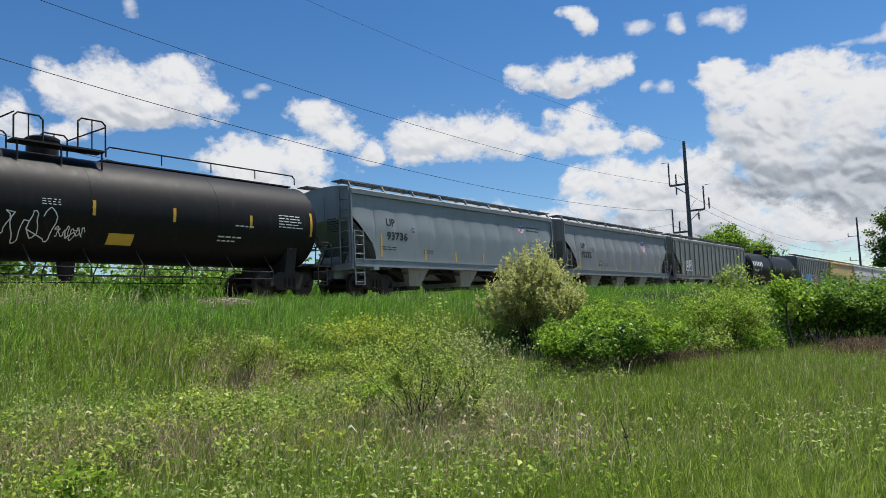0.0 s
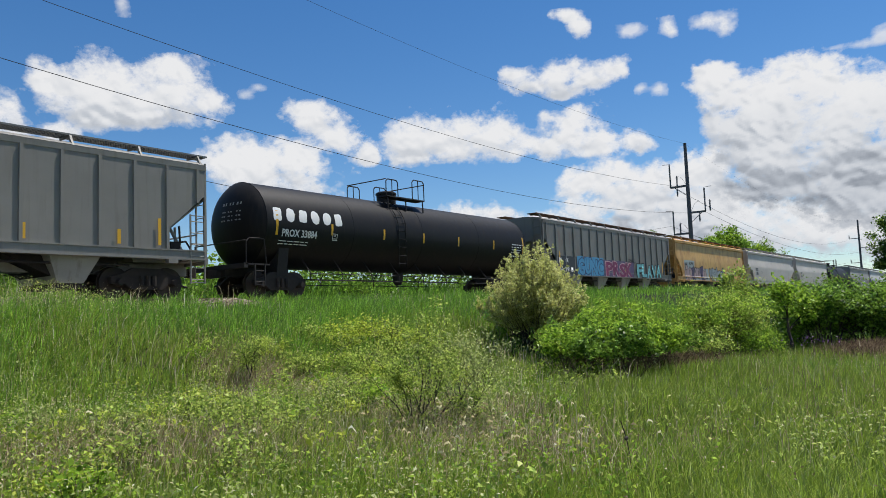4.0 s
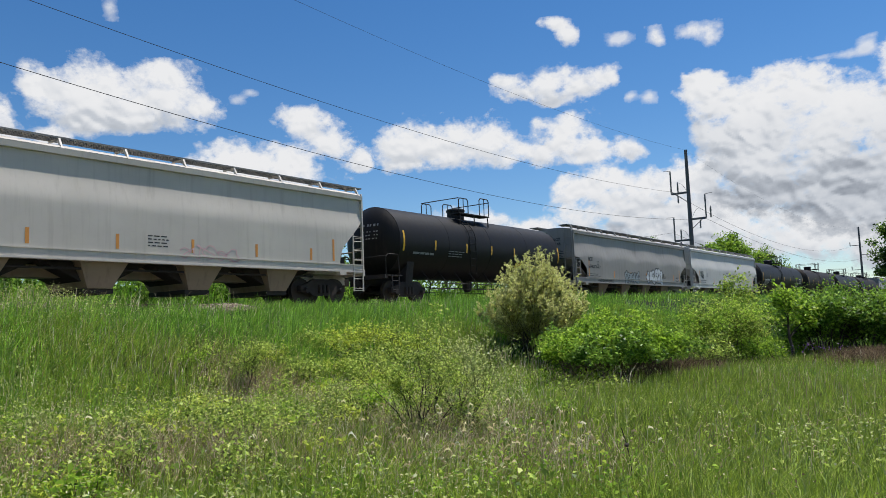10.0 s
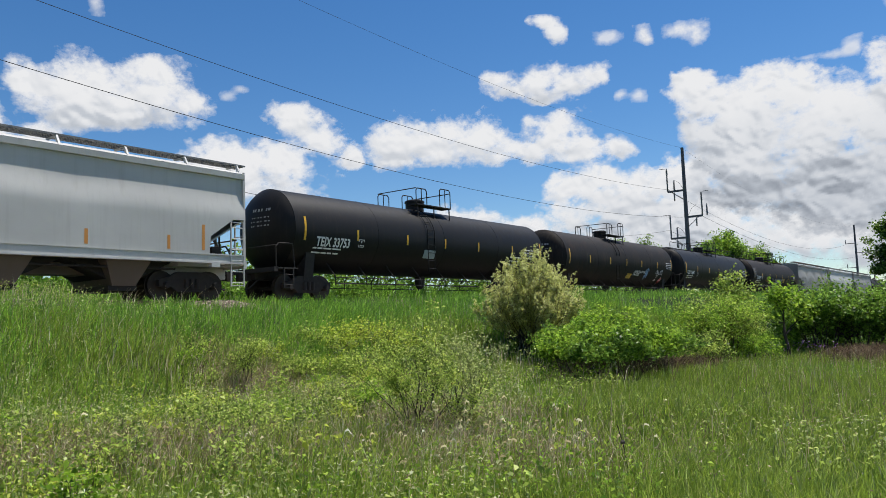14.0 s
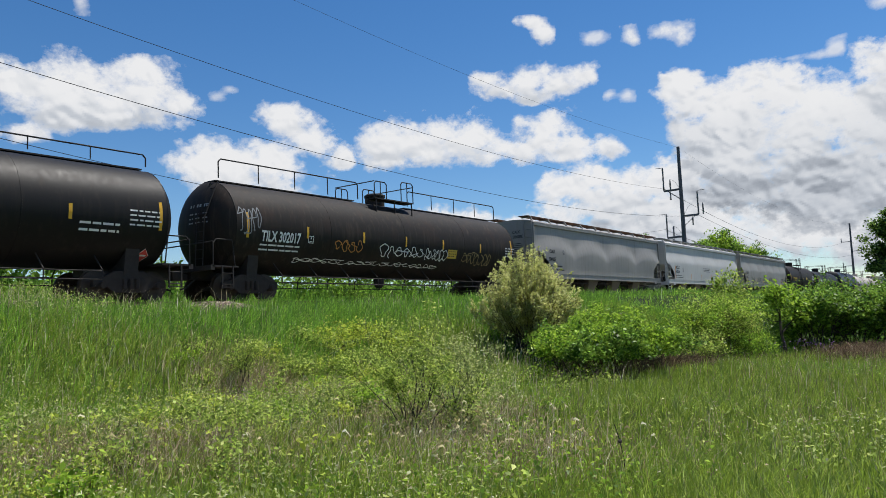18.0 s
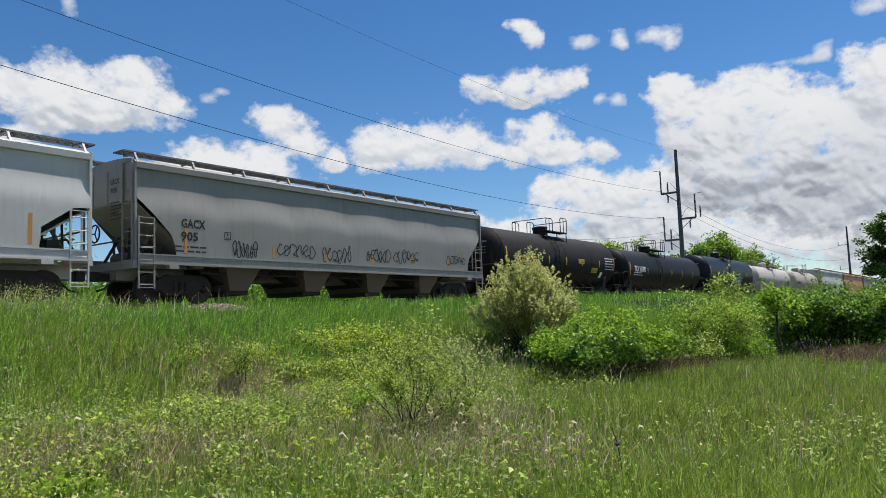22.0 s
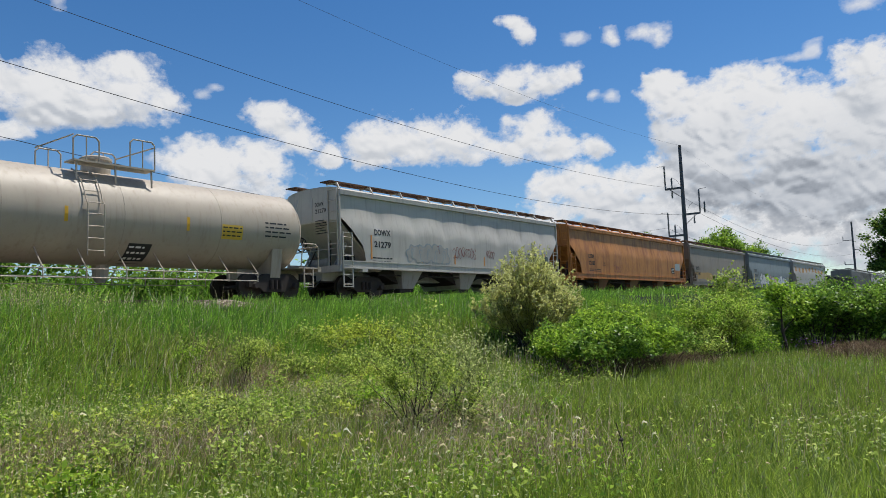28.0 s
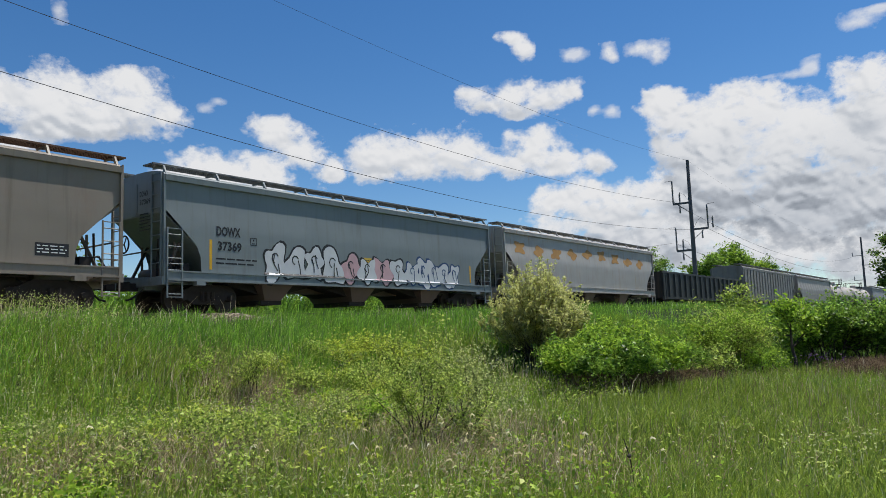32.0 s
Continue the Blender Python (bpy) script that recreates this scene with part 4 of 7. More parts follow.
# ---------------------------------------------------------------- clouds
def cloud_material(thin):
    """Sunlit vapour far off: the puffs' density, frayed by noise, decides where it is solid."""
    n = Nodes("cloud_vapour")
    at = n.t.nodes.new("ShaderNodeAttribute")
    at.attribute_name = "puff"
    body = n.t.nodes.new("ShaderNodeAttribute")
    body.attribute_name = "bulk"
    v = n.coords((1, 1, 1.35))
    big, mid, fine = n.noise(v, 0.0045, 8, 0.60), n.noise(v, 0.015, 8, 0.62), n.noise(n.coords((1, 1, 1.7)), 0.0026, 6, 0.58)
    fray = n.maths("ADD", n.maths("MULTIPLY", n.maths("SUBTRACT", big, 0.5), 2.0), n.maths("MULTIPLY", n.maths("SUBTRACT", mid, 0.5), 1.1))
    d = n.maths("ADD", at.outputs["Fac"], fray)
    solid = n.ramp(d, ((0.28, (0, 0, 0)), (0.46, (0.36, 0.36, 0.36)), (0.62, (0.82, 0.82, 0.82)), (0.80, (1, 1, 1)))) if thin == 0 else n.ramp(d, ((0.2, (0, 0, 0)), (0.95, (0.75, 0.75, 0.75)))) if thin == 1 else n.ramp(d, ((0.25, (0, 0, 0)), (0.55, (0.4, 0.4, 0.4)), (1.0, (1, 1, 1))))
    # billows turned from the sun and thick undersides go grey
    lum = n.maths("ADD", body.outputs["Fac"], n.maths("MULTIPLY", n.maths("SUBTRACT", mid, 0.5), 0.22))
    lum = n.maths("ADD", lum, n.maths("MULTIPLY", n.maths("MULTIPLY", n.maths("SUBTRACT", fine, 0.46), body.outputs["Fac"]), 1.6))
    c = n.ramp(lum, ((0.10, (0.82, 0.825, 0.84)), (0.40, (0.70, 0.72, 0.755)), (0.66, (0.52, 0.555, 0.61)), (1.0, (0.27, 0.30, 0.35))))
    em = n.node("ShaderNodeEmission", Strength=1.0)
    n.link(c, em.inputs["Color"])
    clear = n.t.nodes.new("ShaderNodeBsdfTransparent")
    mx = n.t.nodes.new("ShaderNodeMixShader")
    n.link(solid, mx.inputs[0])
    n.link(clear.outputs[0], mx.inputs[1])
    n.link(em.outputs[0], mx.inputs[2])
    n.link(mx.outputs[0], n.t.nodes["Material Output"].inputs["Surface"])
    return n.m


def lattice_noise(u, v, seed):
    """Smooth random field between 0 and 1, in turned and warped coordinates."""
    g = np.random.default_rng(seed).uniform(0, 1, (64, 64))

    def field(u, v):
        i, j = np.floor(u).astype(int), np.floor(v).astype(int)
        fu, fv = u - i, v - j
        fu, fv = fu ** 3 * (fu * (6 * fu - 15) + 10), fv ** 3 * (fv * (6 * fv - 15) + 10)
        return (g[i % 64, j % 64] * (1 - fu) + g[(i + 1) % 64, j % 64] * fu) * (1 - fv) + (g[i % 64, (j + 1) % 64] * (1 - fu) + g[(i + 1) % 64, (j + 1) % 64] * fu) * fv
    a, b = 0.8 * u - 0.6 * v, 0.6 * u + 0.8 * v
    a, b = a + 1.1 * field(b * 0.7 + 9, a * 0.7), b + 1.1 * field(a * 0.7, b * 0.7 + 21)
    return 0.6 * field(a, b) + 0.4 * field(0.3 * a * 2.1 + 0.95 * b * 2.1, 0.95 * a * 2.1 - 0.3 * b * 2.1 + 30)


CLOUD_MATS = [cloud_material(0), cloud_material(1), cloud_material(2)]
CLOUDS = []


def cloud(label, drift, *puffs):
    """One cloud of the far sky, from puffs (bearing, height, half width, half height in degrees); drift in degrees a second."""
    p = np.array(puffs)
    dist = 3000.0 + 40 * len(CLOUDS)
    a0, a1 = (p[:, 0] - 1.7 * p[:, 2]).min(), (p[:, 0] + 1.7 * p[:, 2]).max()
    e0, e1 = max(0.3, (p[:, 1] - 1.7 * p[:, 3]).min()), (p[:, 1] + 1.7 * p[:, 3]).max()
    fine = 0.13 if p[:, 0].mean() < 96 else 0.8
    na, ne = max(8, int((a1 - a0) / fine)), max(8, int((e1 - e0) / fine))
    A, E = np.meshgrid(np.linspace(a0, a1, na), np.linspace(e0, e1, ne), indexing="ij")
    clear = np.ones_like(A)
    for a, e, ra, re in puffs:
        r2 = ((A - a) / ra) ** 2 + ((E - e) / re * np.where(E < e, 1.15, 1.0)) ** 2
        clear *= 1 - np.clip(0.88 * np.exp(-0.95 * r2) - 0.04, 0, 0.9)
    dens = 1 - clear
    edge = np.minimum(np.minimum(A - a0, a1 - A) / (0.12 * (a1 - a0)), np.minimum(E - e0, e1 - E) / (0.12 * (e1 - e0)))
    dens = np.where(E < 1.5, dens, dens * np.clip(edge, 0, 1)) - 0.6 * np.clip(1 - edge, 0, 1) * (E > 1.5)
    step = (e1 - e0) / (ne - 1)
    above = np.cumsum(np.clip(dens, 0, 1)[:, ::-1], axis=1)[:, ::-1] * step
    depth = 1 - np.exp(-above / min(5.0, max(1.3, 0.62 * (e1 - e0))))
    # billowing surface: rounded puffs with smaller lumps on them, lit from above and from the right
    bulge = np.zeros_like(A)
    for a, e, ra, re in puffs:
        r2 = ((A - a) / ra) ** 2 + ((E - e) / re) ** 2
        bulge = np.maximum(bulge, np.sqrt(np.clip(1.25 - 0.8 * r2, 0, None)) * min(ra, re))
    for size, high in ((3.0, 1.3), (1.3, 0.7), (0.6, 0.26)):
        bulge += high * lattice_noise(A / size + 3.1 * len(CLOUDS), E / size * 1.2, 77) * np.clip(dens * 1.6, 0, 1)
    ga, ge = np.gradient(bulge, (a1 - a0) / (na - 1), (e1 - e0) / (ne - 1))
    lit = (-0.35 * ga - 0.80 * ge + 0.50) / np.sqrt(1 + ga ** 2 + ge ** 2)
    shade = np.clip(0.72 - lit, 0, 1) * np.clip(dens * 1.3, 0, 1)
    depth = np.clip((0.72 if "bank" in label else 0.45) * depth ** 1.25 + 0.36 * shade - 0.04, 0, 1)
    ar, er = np.radians(A), np.radians(E)
    v = np.stack([np.sin(ar) * np.cos(er), np.cos(ar) * np.cos(er), np.sin(er)], -1) * dist
    i, j = np.meshgrid(np.arange(na - 1), np.arange(ne - 1), indexing="ij")
    k = (i * ne + j).ravel()
    small = p[:, 3].max() < 0.75
    me = raw_mesh("cloud", v.reshape(-1, 3), np.stack([k, k + ne, k + ne + 1, k + 1], -1), CLOUD_MATS[1 if "wisp" in label else 2 if small else 0])
    for name, val in (("puff", dens + (0.1 if small else 0.0)), ("bulk", depth * (0.5 if small else 1.0))):
        me.attributes.new(name, "FLOAT", "POINT").data.foreach_set("value", val.astype(np.float32).ravel())
    ob = new("cloud", me)
    ob.location = EYE
    tagged(ob, label, "cloud", "fair-weather clouds")
    CLOUDS.append((ob, drift))


cloud("bright white cumulus cloud with torn edges", -0.115, (24.15, 17.85, 0.68, 1.12), (24.98, 16.68, 1.47, 1.38), (28.06, 17.00, 2.88, 1.92), (27.18, 15.42, 2.50, 1.51),
      (30.08, 15.85, 3.39, 1.96), (33.38, 16.87, 2.56, 1.99), (33.23, 18.44, 1.10, 0.86), (35.46, 16.01, 2.62, 1.33),
      (31.21, 14.78, 3.66, 0.78), (28.62, 14.59, 2.47, 0.85))
cloud("small white cloud wisp", -0.115, (38.71, 16.76, 0.69, 0.45), (39.62, 17.27, 0.75, 0.36))
cloud("low white cumulus cloud", -0.105, (20.94, 14.42, 2.51, 1.98), (23.12, 14.48, 0.96, 1.38), (24.87, 13.54, 1.92, 1.08), (26.42, 13.48, 1.38, 0.76))
cloud("low white cumulus cloud above the train", -0.100, (39.55, 12.10, 3.27, 1.57), (42.26, 12.22, 2.13, 1.58), (36.63, 12.04, 2.73, 1.09), (40.36, 10.45, 5.18, 2.09))
cloud("slanting white cumulus cloud drifting by", -0.105, (42.49, 15.77, 1.81, 1.01), (43.93, 14.97, 2.12, 1.29), (45.87, 13.48, 2.23, 1.40), (47.65, 12.32, 1.36, 0.94))
cloud("broad white cumulus cloud", -0.105, (50.23, 13.97, 1.77, 1.60), (52.41, 13.71, 2.95, 1.41), (51.78, 12.03, 2.94, 0.76), (56.09, 13.57, 1.86, 1.41),
      (57.84, 13.57, 1.95, 1.32), (54.65, 12.57, 3.42, 0.95), (58.78, 12.09, 2.03, 0.85))
cloud("domed white cumulus cloud with a grey base", -0.105, (62.98, 14.09, 1.71, 1.67), (63.33, 12.65, 2.83, 1.68), (65.00, 11.98, 1.59, 1.12), (60.76, 12.82, 2.02, 1.22),
      (61.29, 14.75, 0.68, 0.65))
cloud("ragged flat white cumulus cloud", -0.130, (59.28, 18.00, 1.57, 0.64), (62.00, 17.40, 2.79, 1.27), (65.10, 17.31, 2.55, 1.17), (67.03, 17.69, 1.21, 0.98),
      (60.54, 16.89, 2.18, 0.64), (62.45, 16.14, 1.35, 0.55))
cloud("small white ragged fair-weather cloud", -0.160, (63.68, 21.78, 1.16, 0.52), (64.54, 20.75, 0.86, 0.88))
cloud("tiny white puff of cloud", -0.160, (71.07, 20.10, 0.59, 0.56), (71.45, 19.66, 0.45, 0.39))
cloud("small white ragged fair-weather cloud", -0.175, (74.35, 20.03, 1.39, 0.55), (75.01, 19.32, 0.86, 0.68))
cloud("small round white cloud", -0.115, (68.12, 12.35, 1.19, 0.83), (68.91, 11.87, 1.09, 0.64))
cloud("great white and grey cumulus bank", -0.135, (73.17, 16.86, 1.49, 0.96), (72.31, 15.98, 0.97, 0.79), (74.47, 14.72, 2.55, 1.57), (74.57, 16.08, 1.54, 1.13),
      (77.39, 13.93, 2.44, 1.72), (79.41, 15.36, 1.98, 1.51), (81.07, 14.53, 2.37, 1.82), (83.76, 13.71, 2.32, 1.87),
      (75.74, 11.98, 3.14, 2.11), (79.38, 11.14, 4.62, 3.41), (83.50, 10.58, 3.58, 3.70), (86.94, 12.96, 2.69, 2.75),
      (87.18, 15.76, 2.03, 1.74), (88.99, 11.87, 3.48, 4.23), (87.73, 7.79, 3.86, 4.36), (77.19, 8.65, 4.00, 2.20),
      (81.25, 7.83, 4.79, 2.55), (84.86, 7.04, 4.12, 2.88))
cloud("low grey-white cloud bank", -0.080, (63.37, 9.55, 2.72, 1.23), (66.55, 10.17, 2.20, 1.30), (67.91, 8.61, 3.59, 1.86), (71.17, 9.17, 2.62, 2.05),
      (73.20, 10.20, 1.71, 1.79), (65.34, 7.10, 4.12, 1.69), (70.98, 6.31, 4.73, 2.02), (75.95, 5.93, 4.41, 2.22),
      (80.17, 4.80, 4.46, 2.15), (83.84, 4.49, 3.81, 2.49), (87.54, 4.16, 3.81, 2.39), (68.90, 4.79, 5.26, 1.39))
cloud("low white cloud behind the train", -0.090, (48.6, 7.3, 1.8, 1.0), (51.6, 7.1, 2.2, 1.0), (55.0, 7.4, 2.2, 1.15), (57.6, 7.6, 1.8, 0.85), (60.4, 6.6, 2.4, 1.0))
cloud("thin white cloud wisp", -0.160, (84.75, 16.95, 0.7, 0.6), (83.55, 16.72, 1.4, 0.3), (82.01, 16.83, 0.8, 0.2))
cloud("thin white cloud wisp", -0.160, (68.50, 20.10, 0.93, 0.44),)
cloud("thin white cloud wisp", -0.160, (30.18, 22.29, 0.50, 0.65),)
cloud("thin white cloud wisp", -0.130, (70.03, 15.84, 0.64, 0.45), (68.73, 16.06, 0.46, 0.36))
cloud("white cloud wisp in the upper sky", -0.170, (88.2, 19.3, 1.0, 0.5), (89.6, 19.9, 1.2, 0.3))
# fair-weather clouds added all round out of view; their glow whitens the light
cloud_rng = random.Random(4)
for k in range(26):
    ca, ce = 98 + 282 * (k + cloud_rng.random()) / 26, cloud_rng.choice((9, 16, 26, 38, 52)) + cloud_rng.uniform(-3, 3)
    cr = cloud_rng.uniform(4, 9)
    cloud("added unseen cumulus cloud whose glow whitens the light", -0.12,
          *[(ca + cloud_rng.uniform(-1.2, 1.2) * cr, ce + cloud_rng.uniform(-0.4, 0.4) * cr, cr * cloud_rng.uniform(0.4, 0.9), cr * cloud_rng.uniform(0.25, 0.5)) for _ in range(7)])


# ---------------------------------------------------------------- power line
pole_steel = plain("weathered_pole", (0.115, 0.115, 0.12), 0.75, 0.1, 0.3, 3)
insulator_grey = plain("grey_insulator", (0.16, 0.17, 0.18), 0.5, 0, 0.2, 20)
wire_metal = plain("aged_wire", (0.055, 0.057, 0.06), 0.6, 0.4, 0.1)
LINE_Y, POLE_X = 35.0, 102.4


def post_insulator(h):
    prof = [(0.0, 0.05)]
    z = 0.05
    while z < h - 0.2:
        prof += [(z, 0.09), (z + 0.05, 0.16), (z + 0.07, 0.09)]
        z += 0.16
    return Shape().lathe(prof + [(h, 0.035)], "z", 8)


def switch_arm(pole, side, z, reach):
    """A bracket arm with post insulators, arcing rods and a brace."""
    arm = part("bracket_arm", Shape().box(-0.11, 0.11, min(0, side * reach), max(0, side * reach), z - 0.13, z + 0.13), pole_steel, pole, "grey steel bracket arm")
    part("brace", Shape().bar((0, 0, z - 1.5), (0, side * reach * 0.8, z - 0.05), 0.045, 6), pole_steel, arm)
    part("hanging_insulator", post_insulator(1.2).shift(0, side * reach * 0.62, z - 1.35), insulator_grey, arm)
    part("post_insulator", post_insulator(3.3).shift(0, side * reach, z), insulator_grey, arm)
    part("post_insulator", post_insulator(1.6).shift(0.1, side * reach * (0.62 if side > 0 else 1.28), z), insulator_grey, arm)
    top = Shape().tube([(0, side * reach - 0.1, z + 3.3), (0, side * reach + 1.0 * side, z + 3.35)], 0.035, 5)
    part("contact_rod", top, wire_metal, arm)
    loop = Shape().tube([(0.1, side * reach * 0.62, z + 1.6), (0.1, side * reach * 0.35, z + 1.2), (0.1, side * 0.2, z + 0.2), (0.1, side * 0.25, z - 0.6)], 0.02, 5)
    part("jumper_cable", loop, wire_metal, arm)


def power_pole(x, y, height, base, arms):
    p = thing("power_pole", "tall dark grey power pole with bracketed switch arms", "power pole", pose(x, y, base), "power line")
    part("pole_shaft", Shape().lathe([(0, 0.36), (height * 0.5, 0.29), (height, 0.21), (height + 0.02, 0.12)], "z", 12).mesh("pole_shaft", True), pole_steel, p)
    for side, z, reach in arms:
        switch_arm(p, side, z - base, reach)
    return p


ground_here = float(ground_z(POLE_X, LINE_Y)) - 0.1
power_pole(POLE_X, LINE_Y, 21.75 - ground_here, ground_here, ((1, 15.8, 2.4), (-1, 12.0, 2.2), (1, 9.2, 2.3)))
far_pole = thing("power_pole", "distant dark power pole with short arms", "power pole", pose(243.4, LINE_Y, float(ground_z(243.4, LINE_Y))), "power line")
part("pole_shaft", Shape().lathe([(0, 0.36), (11, 0.30), (22.9, 0.22)], "z", 10).mesh("pole_shaft", True), pole_steel, far_pole)
for z, s in ((17.6, 1), (14.8, -1), (10.6, 1)):
    part("bracket_arm", Shape().box(-0.1, 0.1, min(0, 2.6 * s), max(0, 2.6 * s), z - 0.08, z + 0.08), pole_steel, far_pole)
    part("post_insulator", post_insulator(1.2).shift(0, 2.5 * s, z), insulator_grey, far_pole)
near_pole = thing("power_pole", "dark power pole out beyond the train", "power pole", pose(-36, LINE_Y, float(ground_z(-36, LINE_Y))), "power line")
part("pole_shaft", Shape().lathe([(0, 0.36), (13, 0.30), (27, 0.22)], "z", 10).mesh("pole_shaft", True), pole_steel, near_pole)
for z, s in ((22.5, 1), (18.0, -1), (18.4, 1)):
    part("bracket_arm", Shape().box(-0.1, 0.1, min(0, 2.6 * s), max(0, 2.6 * s), z - 0.08, z + 0.08), pole_steel, near_pole)


def wire(label, y, x0, x1, a, b, c, radius=0.017):
    """A hanging wire: z = a x^2 + b x + c."""
    xs = np.linspace(x0, x1, 60)
    s = Shape()
    ring = [(math.cos(k * 1.2566) * radius, math.sin(k * 1.2566) * radius) for k in range(5)]
    s.add([(float(x), y + u, float(a * x * x + b * x + c) + w) for x in xs for u, w in ring],
          [(i * 5 + k, i * 5 + (k + 1) % 5, i * 5 + 5 + (k + 1) % 5, i * 5 + 5 + k) for i in range(59) for k in range(5)])
    tagged(new("power_wire", s.mesh("power_wire")), label, "power wire", "power line").data.materials.append(wire_metal)


wire("upper aluminium power wire sagging between poles", LINE_Y + 2.4, -36, 102.3, 7.866e-4, -0.08763, 16.872)
wire("middle aluminium power wire sagging between poles", LINE_Y - 2.7, -36, 100.2, 1.040e-3, -0.1040, 11.557)
wire("thin shield wire from the pole top", LINE_Y, -36, 102.4, 7.70e-4, -0.0778, 21.60, 0.010)
wire("low aluminium power wire sagging between poles", LINE_Y + 2.2, -36, 102.3, 1.3548e-3, -0.13631, 10.188)
for y, za, zb, sag, lab in ((LINE_Y + 2.4, 16.2, 16.6, 4.0, "aluminium power wire running on to the far pole"), (LINE_Y - 2.2, 11.9, 13.6, 3.4, "aluminium power wire running on to the far pole"),
                            (LINE_Y, 21.7, 22.0, 3.4, "thin shield wire between the pole tops"), (LINE_Y + 2.2, 10.2, 10.4, 3.2, "low power wire running on to the far pole")):
    L = 243.4 - POLE_X
    q = 4 * sag / L ** 2
    # parabola through both ends with the given sag
    a = q
    b = (zb - za) / L - q * (243.4 + POLE_X)
    c = za - a * POLE_X ** 2 - b * POLE_X
    wire(lab, y, POLE_X, 243.4, a, b, c, 0.022 if y != LINE_Y else 0.006)

# ---------------------------------------------------------------- plants
def leaf_material(name, dark, light, rough=0.5, through=0.36, warm=None, upright=0.0, mottle=0.2, peak=1.5):
    """Leaf: varied greens, light passing through it."""
    n = Nodes(name)
    light = [min(0.88, 1.29 * k + 0.02) for k in light]
    geo = n.t.nodes.new("ShaderNodeNewGeometry")
    stops = ((0.0, [k * 0.4 for k in dark]), (0.4, dark), (0.6, [(a + b) / 2 for a, b in zip(dark, light)]), (0.82, light), (1.0, [min(0.88, k * peak) for k in light] if warm is None else warm))
    c = n.ramp(geo.outputs["Random Per Island"], stops)
    patchy, tuft = n.noise(n.coords(), 0.8, 3), n.noise(n.coords(), 6.5, 2)
    c = n.mix(n.maths("MULTIPLY", n.ramp(tuft, ((0.42, (1, 1, 1)), (0.52, (0, 0, 0)))), mottle), c, [k * 0.7 for k in dark])
    c = n.mix(n.maths("MULTIPLY", patchy, 0.25), c, dark)
    n.done(c, rough, 0, 0.16)
    if upright:
        # shading normals are tipped upward, which brightens the leaves under the high sun
        vm = n.t.nodes.new("ShaderNodeVectorMath")
        vm.operation = "ADD"
        vm.inputs[1].default_value = (0, 0, upright)
        n.link(geo.outputs["Normal"], vm.inputs[0])
        n.link(vm.outputs[0], n.b.inputs["Normal"])
    tr = n.t.nodes.new("ShaderNodeBsdfTranslucent")
    br = n.mix(0.5, c, light)
    n.link(br, tr.inputs["Color"])
    mx = n.t.nodes.new("ShaderNodeMixShader")
    mx.inputs[0].default_value = through
    n.link(n.b.outputs[0], mx.inputs[1])
    n.link(tr.outputs[0], mx.inputs[2])
    n.link(mx.outputs[0], n.t.nodes["Material Output"].inputs["Surface"])
    return n.m


grass_lush = leaf_material("lush_grass", (0.03, 0.115, 0.009), (0.30, 0.56, 0.045), 0.45, 0.42, upright=0.5, mottle=0.75, peak=1.45)
grass_field = leaf_material("meadow_grass", (0.06, 0.125, 0.010), (0.40, 0.53, 0.05), 0.45, 0.42, warm=(0.62, 0.52, 0.22), upright=0.5, mottle=0.75, peak=1.45)
grass_dry = leaf_material("dry_grass", (0.24, 0.19, 0.09), (0.60, 0.53, 0.33), 0.7, 0.3, upright=1.0)
seed_pale = leaf_material("pale_seed_heads", (0.50, 0.38, 0.19), (0.72, 0.60, 0.34), 0.6, 0.3, mottle=0.0, upright=0.25)
leaf_fresh = leaf_material("fresh_leaves", (0.08, 0.19, 0.012), (0.38, 0.56, 0.05), 0.42, 0.42)
leaf_yellow = leaf_material("yellow_green_leaves", (0.16, 0.27, 0.02), (0.60, 0.74, 0.08), 0.45, 0.45, mottle=0.1)
leaf_mid = leaf_material("mid_green_leaves", (0.045, 0.12, 0.010), (0.27, 0.43, 0.05), 0.4)
leaf_dark = leaf_material("dark_green_leaves", (0.025, 0.07, 0.010), (0.20, 0.31, 0.05), 0.36)
leaf_olive = leaf_material("pale_olive_leaves", (0.46, 0.50, 0.10), (0.86, 0.87, 0.28), 0.5, 0.5, mottle=0.1, upright=1.1)
leaf_sage = leaf_material("grey_green_leaves", (0.10, 0.16, 0.025), (0.58, 0.64, 0.22), 0.36, 0.4)
leaf_weed = leaf_material("broad_weed_leaves", (0.07, 0.15, 0.015), (0.54, 0.66, 0.12), 0.38, 0.42)
petal_purple = plain("purple_petals", (0.35, 0.16, 0.42), 0.6, 0, 0.3)
bark = plain("grey_brown_bark", (0.085, 0.068, 0.052), 0.9, 0, 0.4, 14)
twig_dark = plain("dark_twig", (0.05, 0.040, 0.032), 0.9, 0, 0.3, 14)
brush_wood = plain("brown_twig", (0.10, 0.07, 0.045), 0.9, 0, 0.4, 14)
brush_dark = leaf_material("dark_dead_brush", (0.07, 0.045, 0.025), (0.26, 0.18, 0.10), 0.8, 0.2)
brush_brown = leaf_material("dead_brown_brush", (0.16, 0.105, 0.055), (0.60, 0.46, 0.29), 0.8, 0.25, upright=0.3)


